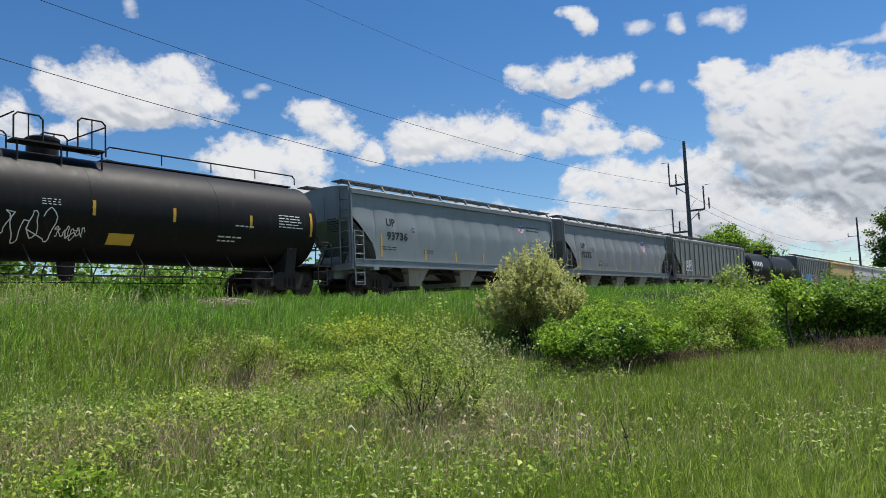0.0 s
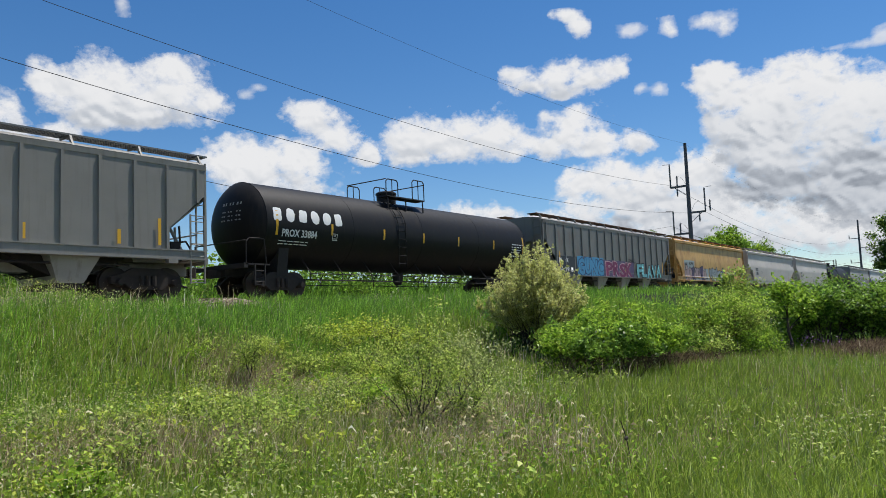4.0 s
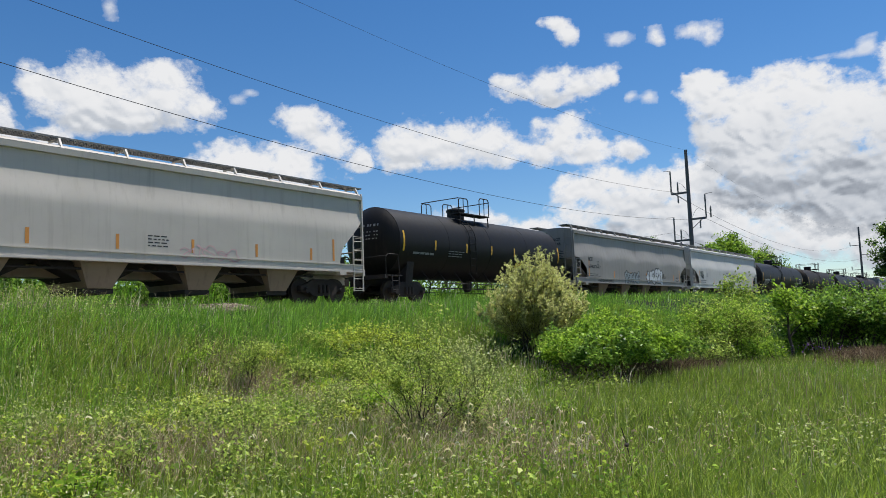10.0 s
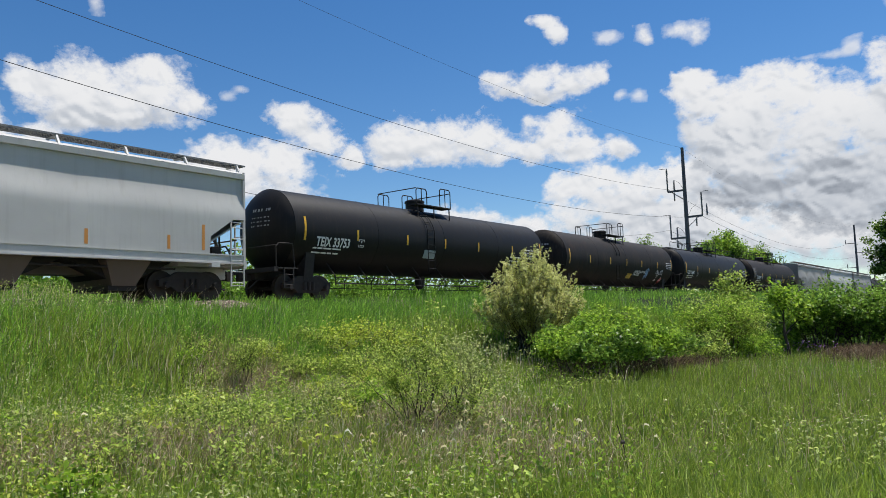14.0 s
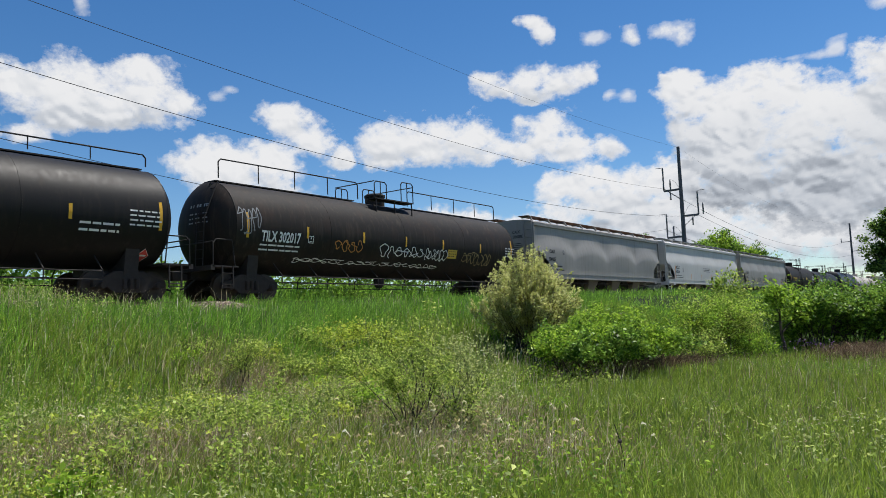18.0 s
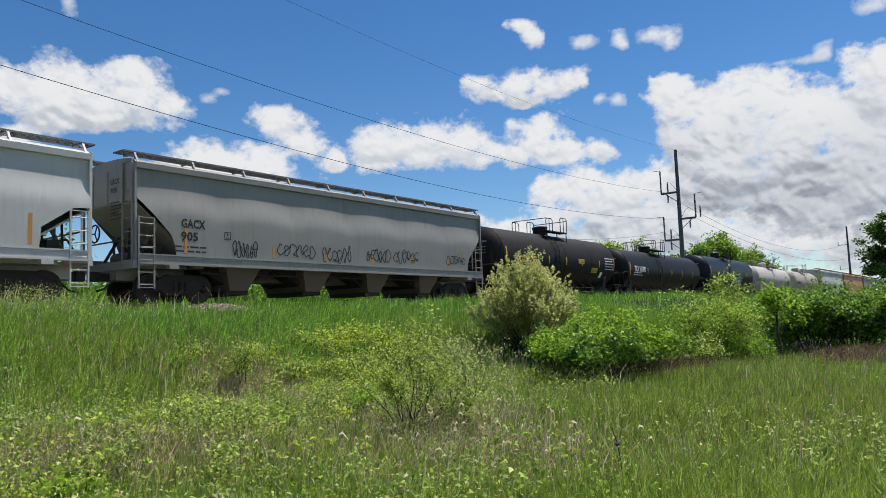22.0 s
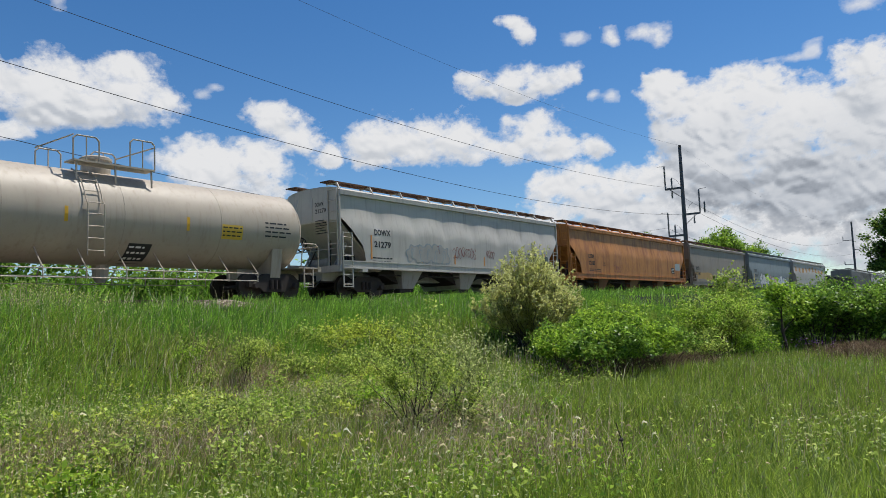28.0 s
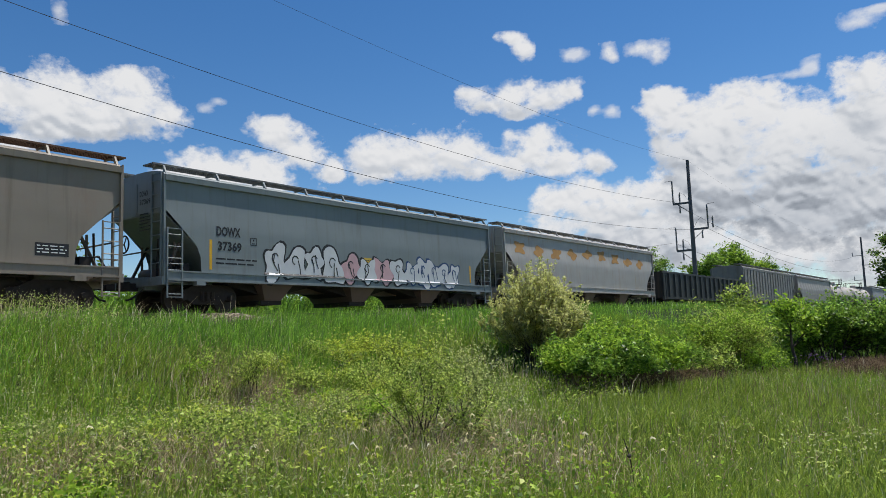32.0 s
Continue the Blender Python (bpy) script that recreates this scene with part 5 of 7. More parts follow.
def blades(name, label, category, x, y, height, width, lean, material, seed, z=None, curl=0.35, wind=(0.35, -0.1), straight=False):
    """Grass: each blade a bent strip of two pieces, or one straight piece where it stands far off."""
    rng = np.random.default_rng(seed)
    n = len(x)
    z = ground_z(x, y) - 0.02 if z is None else z
    a = rng.uniform(0, 2 * math.pi, n)
    side = np.stack([np.cos(a), np.sin(a), np.zeros(n)], -1) * (width / 2)[:, None]
    b = rng.uniform(0, 2 * math.pi, n)
    tip = np.stack([np.cos(b) + wind[0], np.sin(b) + wind[1], np.zeros(n)], -1) * (height * lean * rng.uniform(0.3, 1.3, n))[:, None]
    root = np.stack([x, y, z], -1)
    up = np.zeros((n, 3))
    up[:, 2] = height
    mid = root + up * 0.58 + tip * curl
    top = root + up * (1 - 0.25 * lean)[:, None] + tip
    if straight:
        v = np.stack([root - side, root + side, top], 1).reshape(-1, 3)
        return tagged(new(name, raw_mesh(name, v, np.arange(3 * n).reshape(-1, 3), material)), label, category, kind="stuff")
    v = np.stack([root - side, root + side, mid - side * 0.8, mid + side * 0.8, top], 1).reshape(-1, 3)
    k = (5 * np.arange(n))[:, None]
    q = np.concatenate([k + np.array([0, 1, 3]), k + np.array([0, 3, 2]), k + np.array([2, 3, 4])], 1).reshape(-1, 3)
    return tagged(new(name, raw_mesh(name, v, q, material)), label, category, kind="stuff")


def strew(n, seed, az, reach, power):
    """Points round the standing place, thinning out with distance."""
    rng = np.random.default_rng(seed)
    u = rng.uniform(0, 1, n)
    k = power + 1
    d = (reach[0] ** k + u * (reach[1] ** k - reach[0] ** k)) ** (1 / k)
    a = np.radians(rng.uniform(*az, n))
    return d * np.sin(a), d * np.cos(a), d, rng


def patchiness(x, y, s=1.0, o=0.0):
    return 0.5 + 0.25 * np.sin(x * 0.9 * s + 1.7 * np.sin(y * 0.5 * s + o) + o) + 0.25 * np.sin(y * 1.1 * s + 1.3 * np.sin(x * 0.7 * s - o))


def tufts(x, y, d, rng, per, reach):
    """Blades fanning out of tufts: returns roots, distance and a height factor of each tuft."""
    n = len(x)
    k = np.repeat(np.arange(n), per)
    hgt = (rng.uniform(0.45, 1.25, n) * (0.7 + 0.6 * patchiness(x, y, 1.3, 2.0)))[k]
    return x[k] + rng.normal(0, reach, n * per), y[k] + rng.normal(0, reach, n * per), d[k], hgt, k


SHADED = ((7.5, 6.15), (8.15, 6.0), (18.0, 9.6), (18.6, 9.0), (17.0, 8.7), (15.4, 7.7), (14.9, 6.9), (15.9, 6.9), (17.4, 8.2), (18.0, 7.2), (19.2, 8.2), (19.3, 11.45), (27.6, 3.9), (26.8, 5.1), (28.4, 2.5))


def under_shrubs(x, y):
    """How far a spot lies under the shrubs, where little grass grows."""
    u = np.zeros(len(x))
    for sx, sy in SHADED:
        u = np.maximum(u, np.exp(-((x - sx + 0.12) ** 2 + (y - sy + 0.1) ** 2) / 0.75))
    return u


x, y, d, rng = strew(43000, 11, (14, 94), (4.2, 32.0), 0.0)
x, y, d, hgt, owner = tufts(x, y, d, rng, 12, 0.05)
s = (y - toe_line(x)) / (crest_line(x) - toe_line(x))
ok = (y < 19.4) & (y > 0.2) & (rng.uniform(0, 1, len(x)) < np.where(y > 17.6, 0.5 - 0.48 * ease((y - 17.9) / 1.0), 1.0)) & (rng.uniform(0, 1, len(x)) > 1.7 * bare_patch(x, y)) & (rng.uniform(0, 1, len(x)) > 1.2 * under_shrubs(x, y))
field_side = ease((np.degrees(np.arctan2(x, y)) - 50) / 14)
lush = 0.9 * s + 0.35 * field_side * (s < 0.4) + 1.0 * (patchiness(x, y, 0.8) - 0.5) + rng.uniform(-0.45, 0.45, len(x)) > 0.28
open_field = field_side * ease(0.5 - 6 * s)
hgt = hgt * rng.uniform(0.2, 0.5, len(x)) * (1 - 0.25 * open_field) * (1 + 0.3 * (1 - field_side) * ease(s * 4)) * (1 - 0.4 * ease((y - 15.0) / 2.5))
wid = (0.0036 + 0.00056 * np.clip(d, 4, 26)) * rng.uniform(0.6, 1.5, len(x))
lean = np.clip(0.50 + 0.24 * rng.normal(0, 1, len(x)), 0.1, 0.9)
near = d < 12.5
for mask, name, label, mat, tall, seed in ((lush, "embankment_grass", "lush green grass on the embankment slope", grass_lush, 1.1, 12), (~lush, "meadow_grass", "yellow-green meadow grass", grass_field, 1.0, 13)):
    for close in (True, False):
        m = ok & mask & (near == close)
        blades(name, label, "grass", x[m], y[m], hgt[m] * tall, wid[m] * (1.0 if close else 1.25), lean[m], mat, seed + 100 * close, straight=not close)
x, y, d, rng = strew(18000, 14, (14, 60), (4.0, 30.0), -0.4)
m = (y < 18.6) & (y > 0.2) & (patchiness(x, y, 0.55, 4.0) + rng.uniform(-0.3, 0.3, len(x)) > 0.74)
blades("dry_grass", "bleached dry grass stalks among the green", "grass", x[m], y[m], rng.uniform(0.3, 0.7, m.sum()), 0.003 + 0.0004 * d[m], np.full(m.sum(), 0.3), grass_dry, 15)
# tall seeding stems along the embankment's crest and sparse in the meadow
x, y, d, rng = strew(60000, 16, (12, 80), (9, 60.0), 0.4)
c = crest_line(x)
m = (y > c - 0.8) & (y < c + 1.6) & (rng.uniform(0, 1, len(x)) > 2.2 * bare_patch(x, y))
blades("crest_grass", "tall seeding grass along the crest", "grass", x[m], y[m], rng.uniform(0.2, 0.5, m.sum()) * np.where(rng.uniform(0, 1, m.sum()) < 0.12, 1.35, 1.0), 0.004 + 0.0005 * d[m], np.full(m.sum(), 0.35), grass_lush, 17)
rng = np.random.default_rng(18)
x, y = rng.uniform(26, 130, 60000), rng.uniform(3, 19.5, 60000)
blades("far_bank_grass", "green grass on the far bank", "grass", x, y, rng.uniform(0.2, 0.55, 60000), np.full(60000, 0.028), np.full(60000, 0.5), grass_lush, 19, straight=True)
x, y = rng.uniform(0, 140, 30000), 25.5 + 30 * rng.uniform(0, 1, 30000) ** 1.6
blades("field_grass", "green grass beyond the track", "grass", x, y, rng.uniform(0.4, 1.2, 30000), np.full(30000, 0.07), np.full(30000, 0.4), grass_lush, 20)


x, y = rng.uniform(2, 75, 15000), rng.uniform(28, 31.5, 15000)
blades("tall_field_grass", "tall green grass beyond the track", "grass", x, y, rng.uniform(1.1, 2.5, 15000), np.full(15000, 0.06), np.full(15000, 0.3), grass_lush, 21)


def leaf_cloud(centres, count, size, spread, rng, narrow=0.5, flat=0.0):
    """Leaves (two bent faces each) scattered round centres; returns arrays."""
    c = np.asarray(centres, float)
    n = count
    weight = np.exp(rng.normal(0, 0.7, len(c)))
    pick = rng.choice(len(c), n, p=weight / weight.sum())
    p = c[pick, :3] + rng.normal(0, 1, (n, 3)) * np.array([1, 1, 0.75]) * spread * (c[pick, 3:4] if c.shape[1] > 3 else 1.0)
    nrm = rng.normal(0, 1, (n, 3)) + np.array([0, 0, 1.1])
    nrm /= np.linalg.norm(nrm, axis=1)[:, None]
    a = np.cross(nrm, rng.normal(0, 1, (n, 3)))
    a /= np.linalg.norm(a, axis=1)[:, None] + 1e-9
    b = np.cross(nrm, a)
    L = size * rng.uniform(0.6, 1.3, n)[:, None]
    w = L * narrow * 0.5
    mid = p + nrm * L * 0.12
    v = np.stack([p - a * L * 0.5, mid + b * w, p + a * L * 0.5, mid - b * w], 1).reshape(-1, 3)
    return v, np.arange(4 * n).reshape(-1, 4)


def twigs(s, p, way, length, r, depth, rng, tips, spread=0.55, bend=0.25, fork=(2, 4)):
    """Branching limbs; collects the tips in tips."""
    p, way = Vector(p), Vector(way).normalized()
    k = 3 if depth > 0 else 2
    for i in range(k):
        q = p + way * (length / k)
        r2 = r * (1 - 0.45 / k)
        s.bar(p, q, r, 6 if r > 0.03 else 4, r2)
        p, r = q, r2
        way = (way + Vector((rng.normal(0, bend), rng.normal(0, bend), rng.normal(0.06, bend * 0.6)))).normalized()
        if depth == 0 or i > 0:
            tips.append((p.x, p.y, p.z))
        if depth > 0 and i > 0:
            for _ in range(int(rng.integers(*fork))):
                w = (way + Vector((rng.normal(0, spread), rng.normal(0, spread), rng.normal(0.1, spread * 0.6)))).normalized()
                twigs(s, p, w, length * rng.uniform(0.5, 0.75), r * 0.6, depth - 1, rng, tips, spread, bend, fork)


def plant(kind, label, category, x, y, stems, height, lean, leaf_count, leaf_size, leaf, seed, depth=2, spread=0.5, scatter=0.16, stem_r=0.03, wood=None, narrow=0.5, base=None, group="", foot=0.25, low=0.0, leaf_name="crown", fork=(2, 4)):
    """A shrub or tree: woody stems that fork, and a crown of single leaves round the twigs."""
    rng = np.random.default_rng(seed)
    z = float(ground_z(x, y)) - 0.03 if base is None else base
    t = thing(kind, label, category, pose(x, y, z), group)
    tips = []
    wood_shape = Shape()
    for k in range(stems):
        a = 2 * math.pi * (k + rng.uniform(0, 0.7)) / stems
        o = rng.uniform(0.2, 1) * foot
        way = (math.cos(a) * lean * rng.uniform(0.4, 1.2), math.sin(a) * lean * rng.uniform(0.4, 1.2), 1.0)
        twigs(wood_shape, (math.cos(a) * o, math.sin(a) * o, -0.02), way, height * rng.uniform(0.42, 0.62), stem_r * rng.uniform(0.7, 1.2), depth, rng, tips, spread, fork=fork)
    part("branchwork" if stems > 1 else "trunk", wood_shape, wood or bark, t)
    tips = np.array(tips)
    tips = tips[tips[:, 2] > low]
    v, q = leaf_cloud(tips, leaf_count, leaf_size, scatter, rng, narrow)
    keep_up = v[:, 2].reshape(-1, 4).min(1) > 0.02
    q = q[keep_up]
    part(leaf_name, raw_mesh(leaf_name, v, q, leaf), leaf, t)
    return t



def nodding(name, label, x, y, height, seed, material):
    """Dry stalks, each with a drooping pale head."""
    rng = np.random.default_rng(seed)
    n = len(x)
    z = ground_z(x, y)
    a = rng.uniform(-0.7, 0.7, n) + np.where(rng.uniform(0, 1, n) < 0.65, 0.0, math.pi)
    way = np.stack([np.cos(a), np.sin(a) * 0.6, np.zeros(n)], -1)
    side = np.stack([-np.sin(a) * 0.3, np.cos(a) * 0.3, np.full(n, 0.95)], -1)
    root = np.stack([x, y, z], -1)
    pts, wid = [], []
    for f, out, w in ((0, 0.0, 0.001), (0.6, 0.01, 0.001), (0.92, 0.02, 0.0012), (1.0, 0.04, 0.007), (1.015, 0.07, 0.0105), (0.975, 0.10, 0.009), (0.90, 0.115, 0.001)):
        p = root + way * (out * rng.uniform(0.8, 1.25, n))[:, None]
        p[:, 2] += height * f
        pts.append(p)
        wid.append(w)
    flat = np.stack([-np.sin(a), np.cos(a), np.zeros(n)], -1)
    v = []
    for k, (p, w) in enumerate(zip(pts, wid)):
        o = (side if k > 2 else flat + side) * w
        v += [p - o, p + o]
    v = np.stack(v, 1).reshape(-1, 3)
    b = (14 * np.arange(n))[:, None]
    q = np.concatenate([b + np.array([2 * k, 2 * k + 1, 2 * k + 3, 2 * k + 2]) for k in range(6)], 1).reshape(-1, 4)
    return tagged(new(name, raw_mesh(name, v, q, material)), label, "grass", kind="stuff")


def gather(spots, n, seed, wide):
    """Points heaped round a few spots (x, y, weight)."""
    rng = np.random.default_rng(seed)
    sp = np.array(spots)
    k = rng.choice(len(sp), n, p=sp[:, 2] / sp[:, 2].sum())
    return sp[k, 0] + rng.normal(0, wide, n), sp[k, 1] + rng.normal(0, wide, n), rng


def forbs(name, label, x, y, low, high, leaves, size, material, seed, narrow=0.6, scatter=0.09):
    """Leafy weeds: a few leaves up a short stem each."""
    rng = np.random.default_rng(seed)
    n = len(x)
    c = np.repeat(np.stack([x, y, ground_z(x, y)], -1), leaves, 0)
    c[:, 2] += rng.uniform(low, high, n * leaves)
    order = np.arange(n * leaves)
    v, q = leaf_cloud(c, 1, size, 0.0, rng, narrow)
    p = c[order] + rng.normal(0, scatter, (len(order), 3)) * np.array([1, 1, 0.4])
    a = rng.normal(0, 1, p.shape) * np.array([1, 1, 0.7])
    a /= np.linalg.norm(a, axis=1)[:, None]
    b = np.cross(a, np.array([0, 0, 1.0]) + rng.normal(0, 0.7, p.shape))
    b /= np.linalg.norm(b, axis=1)[:, None]
    L = size * rng.uniform(0.5, 1.3, len(p))[:, None]
    w = L * narrow * 0.5
    up = np.array([0, 0, 1.0]) * L * 0.12
    v = np.stack([p - a * L * 0.5, p - a * L * 0.1 + b * w + up, p + a * L * 0.5 - up, p - a * L * 0.1 - b * w + up], 1).reshape(-1, 3)
    return tagged(new(name, raw_mesh(name, v, np.arange(len(v)).reshape(-1, 4), material)), label, "weed", kind="stuff")


# shrubs along the embankment's foot
def plumed_bush(kind, label, x, y, height, wide, shoots, leaf_count, size, leaf, seed):
    """A bush of steep shoots that fan out of one foot; each ends in upright plumes of small leaves."""
    rng = np.random.default_rng(seed)
    t = thing(kind, label, "bush", pose(x, y, float(ground_z(x, y)) - 0.05))
    wood, spots = Shape(), []
    for k in range(shoots):
        a, out = k * 2.399963 + rng.uniform(-0.3, 0.3), math.sqrt((k + 0.5) / shoots)
        reach = height * (1 - 0.60 * out ** 2.0) * rng.uniform(0.84, 1.10)
        far = wide * out * rng.uniform(0.8, 1.12)
        p, r = Vector((math.cos(a) * 0.22 * out, math.sin(a) * 0.22 * out, 0)), 0.014
        for i in range(1, 7):
            f = i / 6
            go = f ** 0.85 * (1.12 - 0.12 * f)
            q = Vector((math.cos(a) * far * go, math.sin(a) * far * go, reach * f)) + Vector((rng.normal(0, 0.05), rng.normal(0, 0.05), rng.normal(0, 0.03)))
            wood.bar(p, q, r, 4, r * 0.8)
            leafy = 0.5 + 0.5 * f
            for g in (0.15, 0.5, 0.85):
                c = p.lerp(q, g)
                if c.z < 0.22 + 0.28 * out:
                    continue
                if rng.uniform() < leafy:
                    tall = rng.uniform(0.16, 0.42) * (0.75 + 0.4 * f)
                    w = Vector((math.cos(a) * 0.3 * out + rng.normal(0, 0.34), math.sin(a) * 0.3 * out + rng.normal(0, 0.34), 1.0)).normalized() * tall
                    wood.bar(c, c + w, r * 0.4, 3, r * 0.12)
                    spots += [(c.x + w.x * h, c.y + w.y * h, c.z + w.z * h, 1.1 - 0.75 * h) for h in (0.15, 0.4, 0.65, 0.85, 1.0)]
            p, r = q, r * 0.8
    part("branchwork", wood, twig_dark, t)
    v, q = leaf_cloud(np.array(spots), leaf_count, size, 0.05, rng, 0.36)
    part("crown", raw_mesh("crown", v, q[v[:, 2].reshape(-1, 4).min(1) > 0.02], leaf), leaf, t)
    return t


plumed_bush("olive_bush", "pale silvery-yellow olive bush on the slope", 19.45, 11.45, 2.8, 1.55, 135, 58000, 0.078, leaf_olive, 31)
for k, (sx, sy, sh, ln, lf) in enumerate(((18.0, 9.6, 1.0, 8000, leaf_mid), (18.6, 9.0, 1.3, 9000, leaf_fresh), (17.0, 8.7, 1.0, 9000, leaf_mid), (15.4, 7.7, 1.0, 9000, leaf_fresh), (14.9, 6.9, 1.0, 9000, leaf_fresh), (15.9, 6.9, 1.1, 9000, leaf_fresh), (17.4, 8.2, 1.5, 9000, leaf_fresh),
                                          (18.0, 7.2, 1.0, 7000, leaf_fresh), (19.2, 8.2, 1.2, 7000, leaf_mid))):
    plant("low_shrub", "dense leafy green shrub at the embankment foot", "shrub", sx, sy, 11, sh * 1.12, 0.6, int(ln * 0.72), 0.088, leaf_mid if k % 3 == 1 else lf, 40 + k, 2, 0.65, 0.085, 0.014, brush_wood, 0.55, group="shrubs at the embankment foot", foot=0.5, low=0.62 * sh)
for k, (sx, sy, sh, ln, lf) in enumerate(((21.7, 7.1, 2.2, 7500, leaf_fresh), (22.5, 6.8, 2.3, 7000, leaf_sage), (23.4, 7.2, 2.4, 7000, leaf_fresh), (23.3, 6.9, 2.0, 6000, leaf_sage), (24.6, 7.2, 2.1, 6000, leaf_fresh), (20.3, 6.7, 1.1, 3500, leaf_sage), (22.4, 6.1, 1.0, 3000, leaf_fresh))):
    plant("brush_shrub", "thin leafy shrub with bare lower stems", "shrub", sx, sy, 9, sh * 0.88, 0.38, int(ln * 0.52), 0.08, leaf_weed if lf is leaf_sage else lf, 60 + k, 2, 0.5, 0.10, 0.012, brush_wood, 0.5, group="brush beside the meadow", foot=0.5, low=0.35 * sh)
plant("young_tree", "slender young tree with a light green crown", "tree", 26.6, 7.75, 1, 2.75, 0.05, 1300, 0.12, leaf_weed, 71, 2, 0.5, 0.15, 0.035, bark, 0.6, low=1.5)
plant("young_tree", "small forked tree with a dark trunk", "tree", 25.3, 5.75, 1, 2.2, 0.06, 1500, 0.13, leaf_fresh, 72, 3, 0.75, 0.15, 0.07, twig_dark, 0.6, low=1.2)
for k, (sx, sy, sh) in enumerate(((26.8, 5.1, 1.95), (28.6, 5.4, 2.2), (27.6, 3.9, 2.0), (29.5, 4.1, 2.2), (28.4, 2.5, 2.1), (31.0, 6.2, 2.3), (30.5, 2.8, 2.2))):
    plant("dark_shrub", "big dense dark green shrub", "shrub", sx, sy, 12, sh * 0.95, 0.6, 10500, 0.112, leaf_mid, 80 + k, 2, 0.6, 0.12, 0.025, twig_dark, 0.6, group="dark shrubs by the meadow", foot=0.6, low=0.25)
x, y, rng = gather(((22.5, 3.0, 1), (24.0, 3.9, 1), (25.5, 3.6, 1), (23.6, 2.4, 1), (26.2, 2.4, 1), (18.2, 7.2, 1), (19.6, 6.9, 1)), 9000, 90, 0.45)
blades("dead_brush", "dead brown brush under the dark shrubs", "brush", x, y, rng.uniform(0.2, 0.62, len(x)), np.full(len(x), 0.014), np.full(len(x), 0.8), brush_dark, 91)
x, y, rng = gather(((24.6, 5.0, 1), (23.7, 4.1, 0.5)), 13, 92, 0.3)
forbs("purple_flowers", "small purple flowers by the shrubs", x, y, 0.35, 0.55, 8, 0.06, petal_purple, 93)
# twiggy bush in the meadow
plant("twiggy_bush", "sparse twiggy bush with small pale leaves", "bush", 7.5, 6.15, 9, 1.65, 0.30, 5200, 0.044, leaf_weed, 101, 2, 0.36, 0.055, 0.009, twig_dark, 0.5, foot=0.10, low=0.55, fork=(1, 3))
plant("twiggy_bush", "sparse twiggy bush with dark bare stems", "bush", 8.15, 6.0, 5, 1.5, 0.22, 3000, 0.043, leaf_sage, 102, 2, 0.35, 0.06, 0.008, twig_dark, 0.5, foot=0.12, low=0.45)
# tall weeds on the lower slope
plant("tall_weed", "tall leafy weed with a dark stem", "weed", 9.55, 12.1, 3, 1.5, 0.12, 1700, 0.05, leaf_weed, 110, 1, 0.3, 0.08, 0.014, twig_dark, 0.5, foot=0.12, low=0.5)
weed_rng = random.Random(8)
for k in range(115):
    az, far = (radians(weed_rng.uniform(34, 55)), weed_rng.uniform(9.5, 17.5)) if k < 85 else (radians(weed_rng.uniform(16, 42)), weed_rng.uniform(6.5, 11.0))
    sx, sy = far * math.sin(az), far * math.cos(az)
    sh = weed_rng.uniform(0.35, 0.9)
    lf = weed_rng.choice((leaf_sage, leaf_fresh, leaf_yellow, leaf_weed, leaf_weed))
    plant("leafy_weed", "bushy leafy weed in the grass", "weed", sx, sy, 7, sh, 0.75, int(800 * sh), weed_rng.uniform(0.038, 0.07), lf, 120 + k, 1, 0.5, 0.06, 0.006, brush_wood, 0.55, group="weeds on the slope", foot=0.04, low=0.15)
for k, (sx, sy, sh, lf) in enumerate(((14.0, 13.6, 1.0, leaf_yellow), (13.2, 13.3, 0.9, leaf_yellow), (15.2, 13.4, 1.0, leaf_weed), (14.6, 12.9, 1.1, leaf_yellow), (12.4, 13.6, 0.8, leaf_weed), (13.8, 12.4, 1.0, leaf_weed), (15.6, 12.6, 0.9, leaf_yellow), (11.0, 12.3, 0.9, leaf_weed))):
    plant("broad_leaved_weed", "bright yellow-green broad-leaved climbing weed", "weed", sx, sy, 10, sh, 0.7, 1000, 0.068, lf, 380 + k, 1, 0.6, 0.10, 0.007, brush_wood, 0.7, group="bright weeds on the slope", foot=0.05, low=0.2)
for k in range(26):
    sx, sy = weed_rng.uniform(5.5, 24), weed_rng.uniform(3.0, 10.0)
    if sy < 0.35 * sx or sy > toe_line(sx) + 1:
        continue
    sh = weed_rng.uniform(0.3, 0.6)
    plant("leafy_weed", "low leafy weed in the meadow", "weed", sx, sy, 6, sh, 0.5, int(600 * sh), 0.065, weed_rng.choice((leaf_sage, leaf_fresh, leaf_weed)), 320 + k, 1, 0.5, 0.09, 0.006, twig_dark, 0.6, group="weeds in the meadow", foot=0.2, low=0.1)
for k, (mat, n, size, hi, lab) in enumerate(((leaf_weed, 4200, 0.046, 0.46, "small light green weeds among the grass"), (leaf_sage, 5600, 0.044, 0.52, "grey-green leafy weeds among the grass"), (leaf_fresh, 4200, 0.046, 0.46, "fresh green clover-like weeds"))):
    x, y, d, rng = strew(n, 140 + 20 * k, (16, 92), (5.2, 19.0), 0.3)
    m = (y < 17.2) & (patchiness(x, y, 0.7, 1.0 + 2 * k) + rng.uniform(-0.2, 0.2, n) > 0.5 + 0.5 * ease((np.degrees(np.arctan2(x, y)) - 52) / 18))
    forbs("small_weeds", lab, x[m], y[m], 0.10, hi, 10, size, mat, 141 + k, 0.55, 0.10)
x, y, d, rng = strew(130, 142, (14, 60), (4.6, 11.0), -0.2)
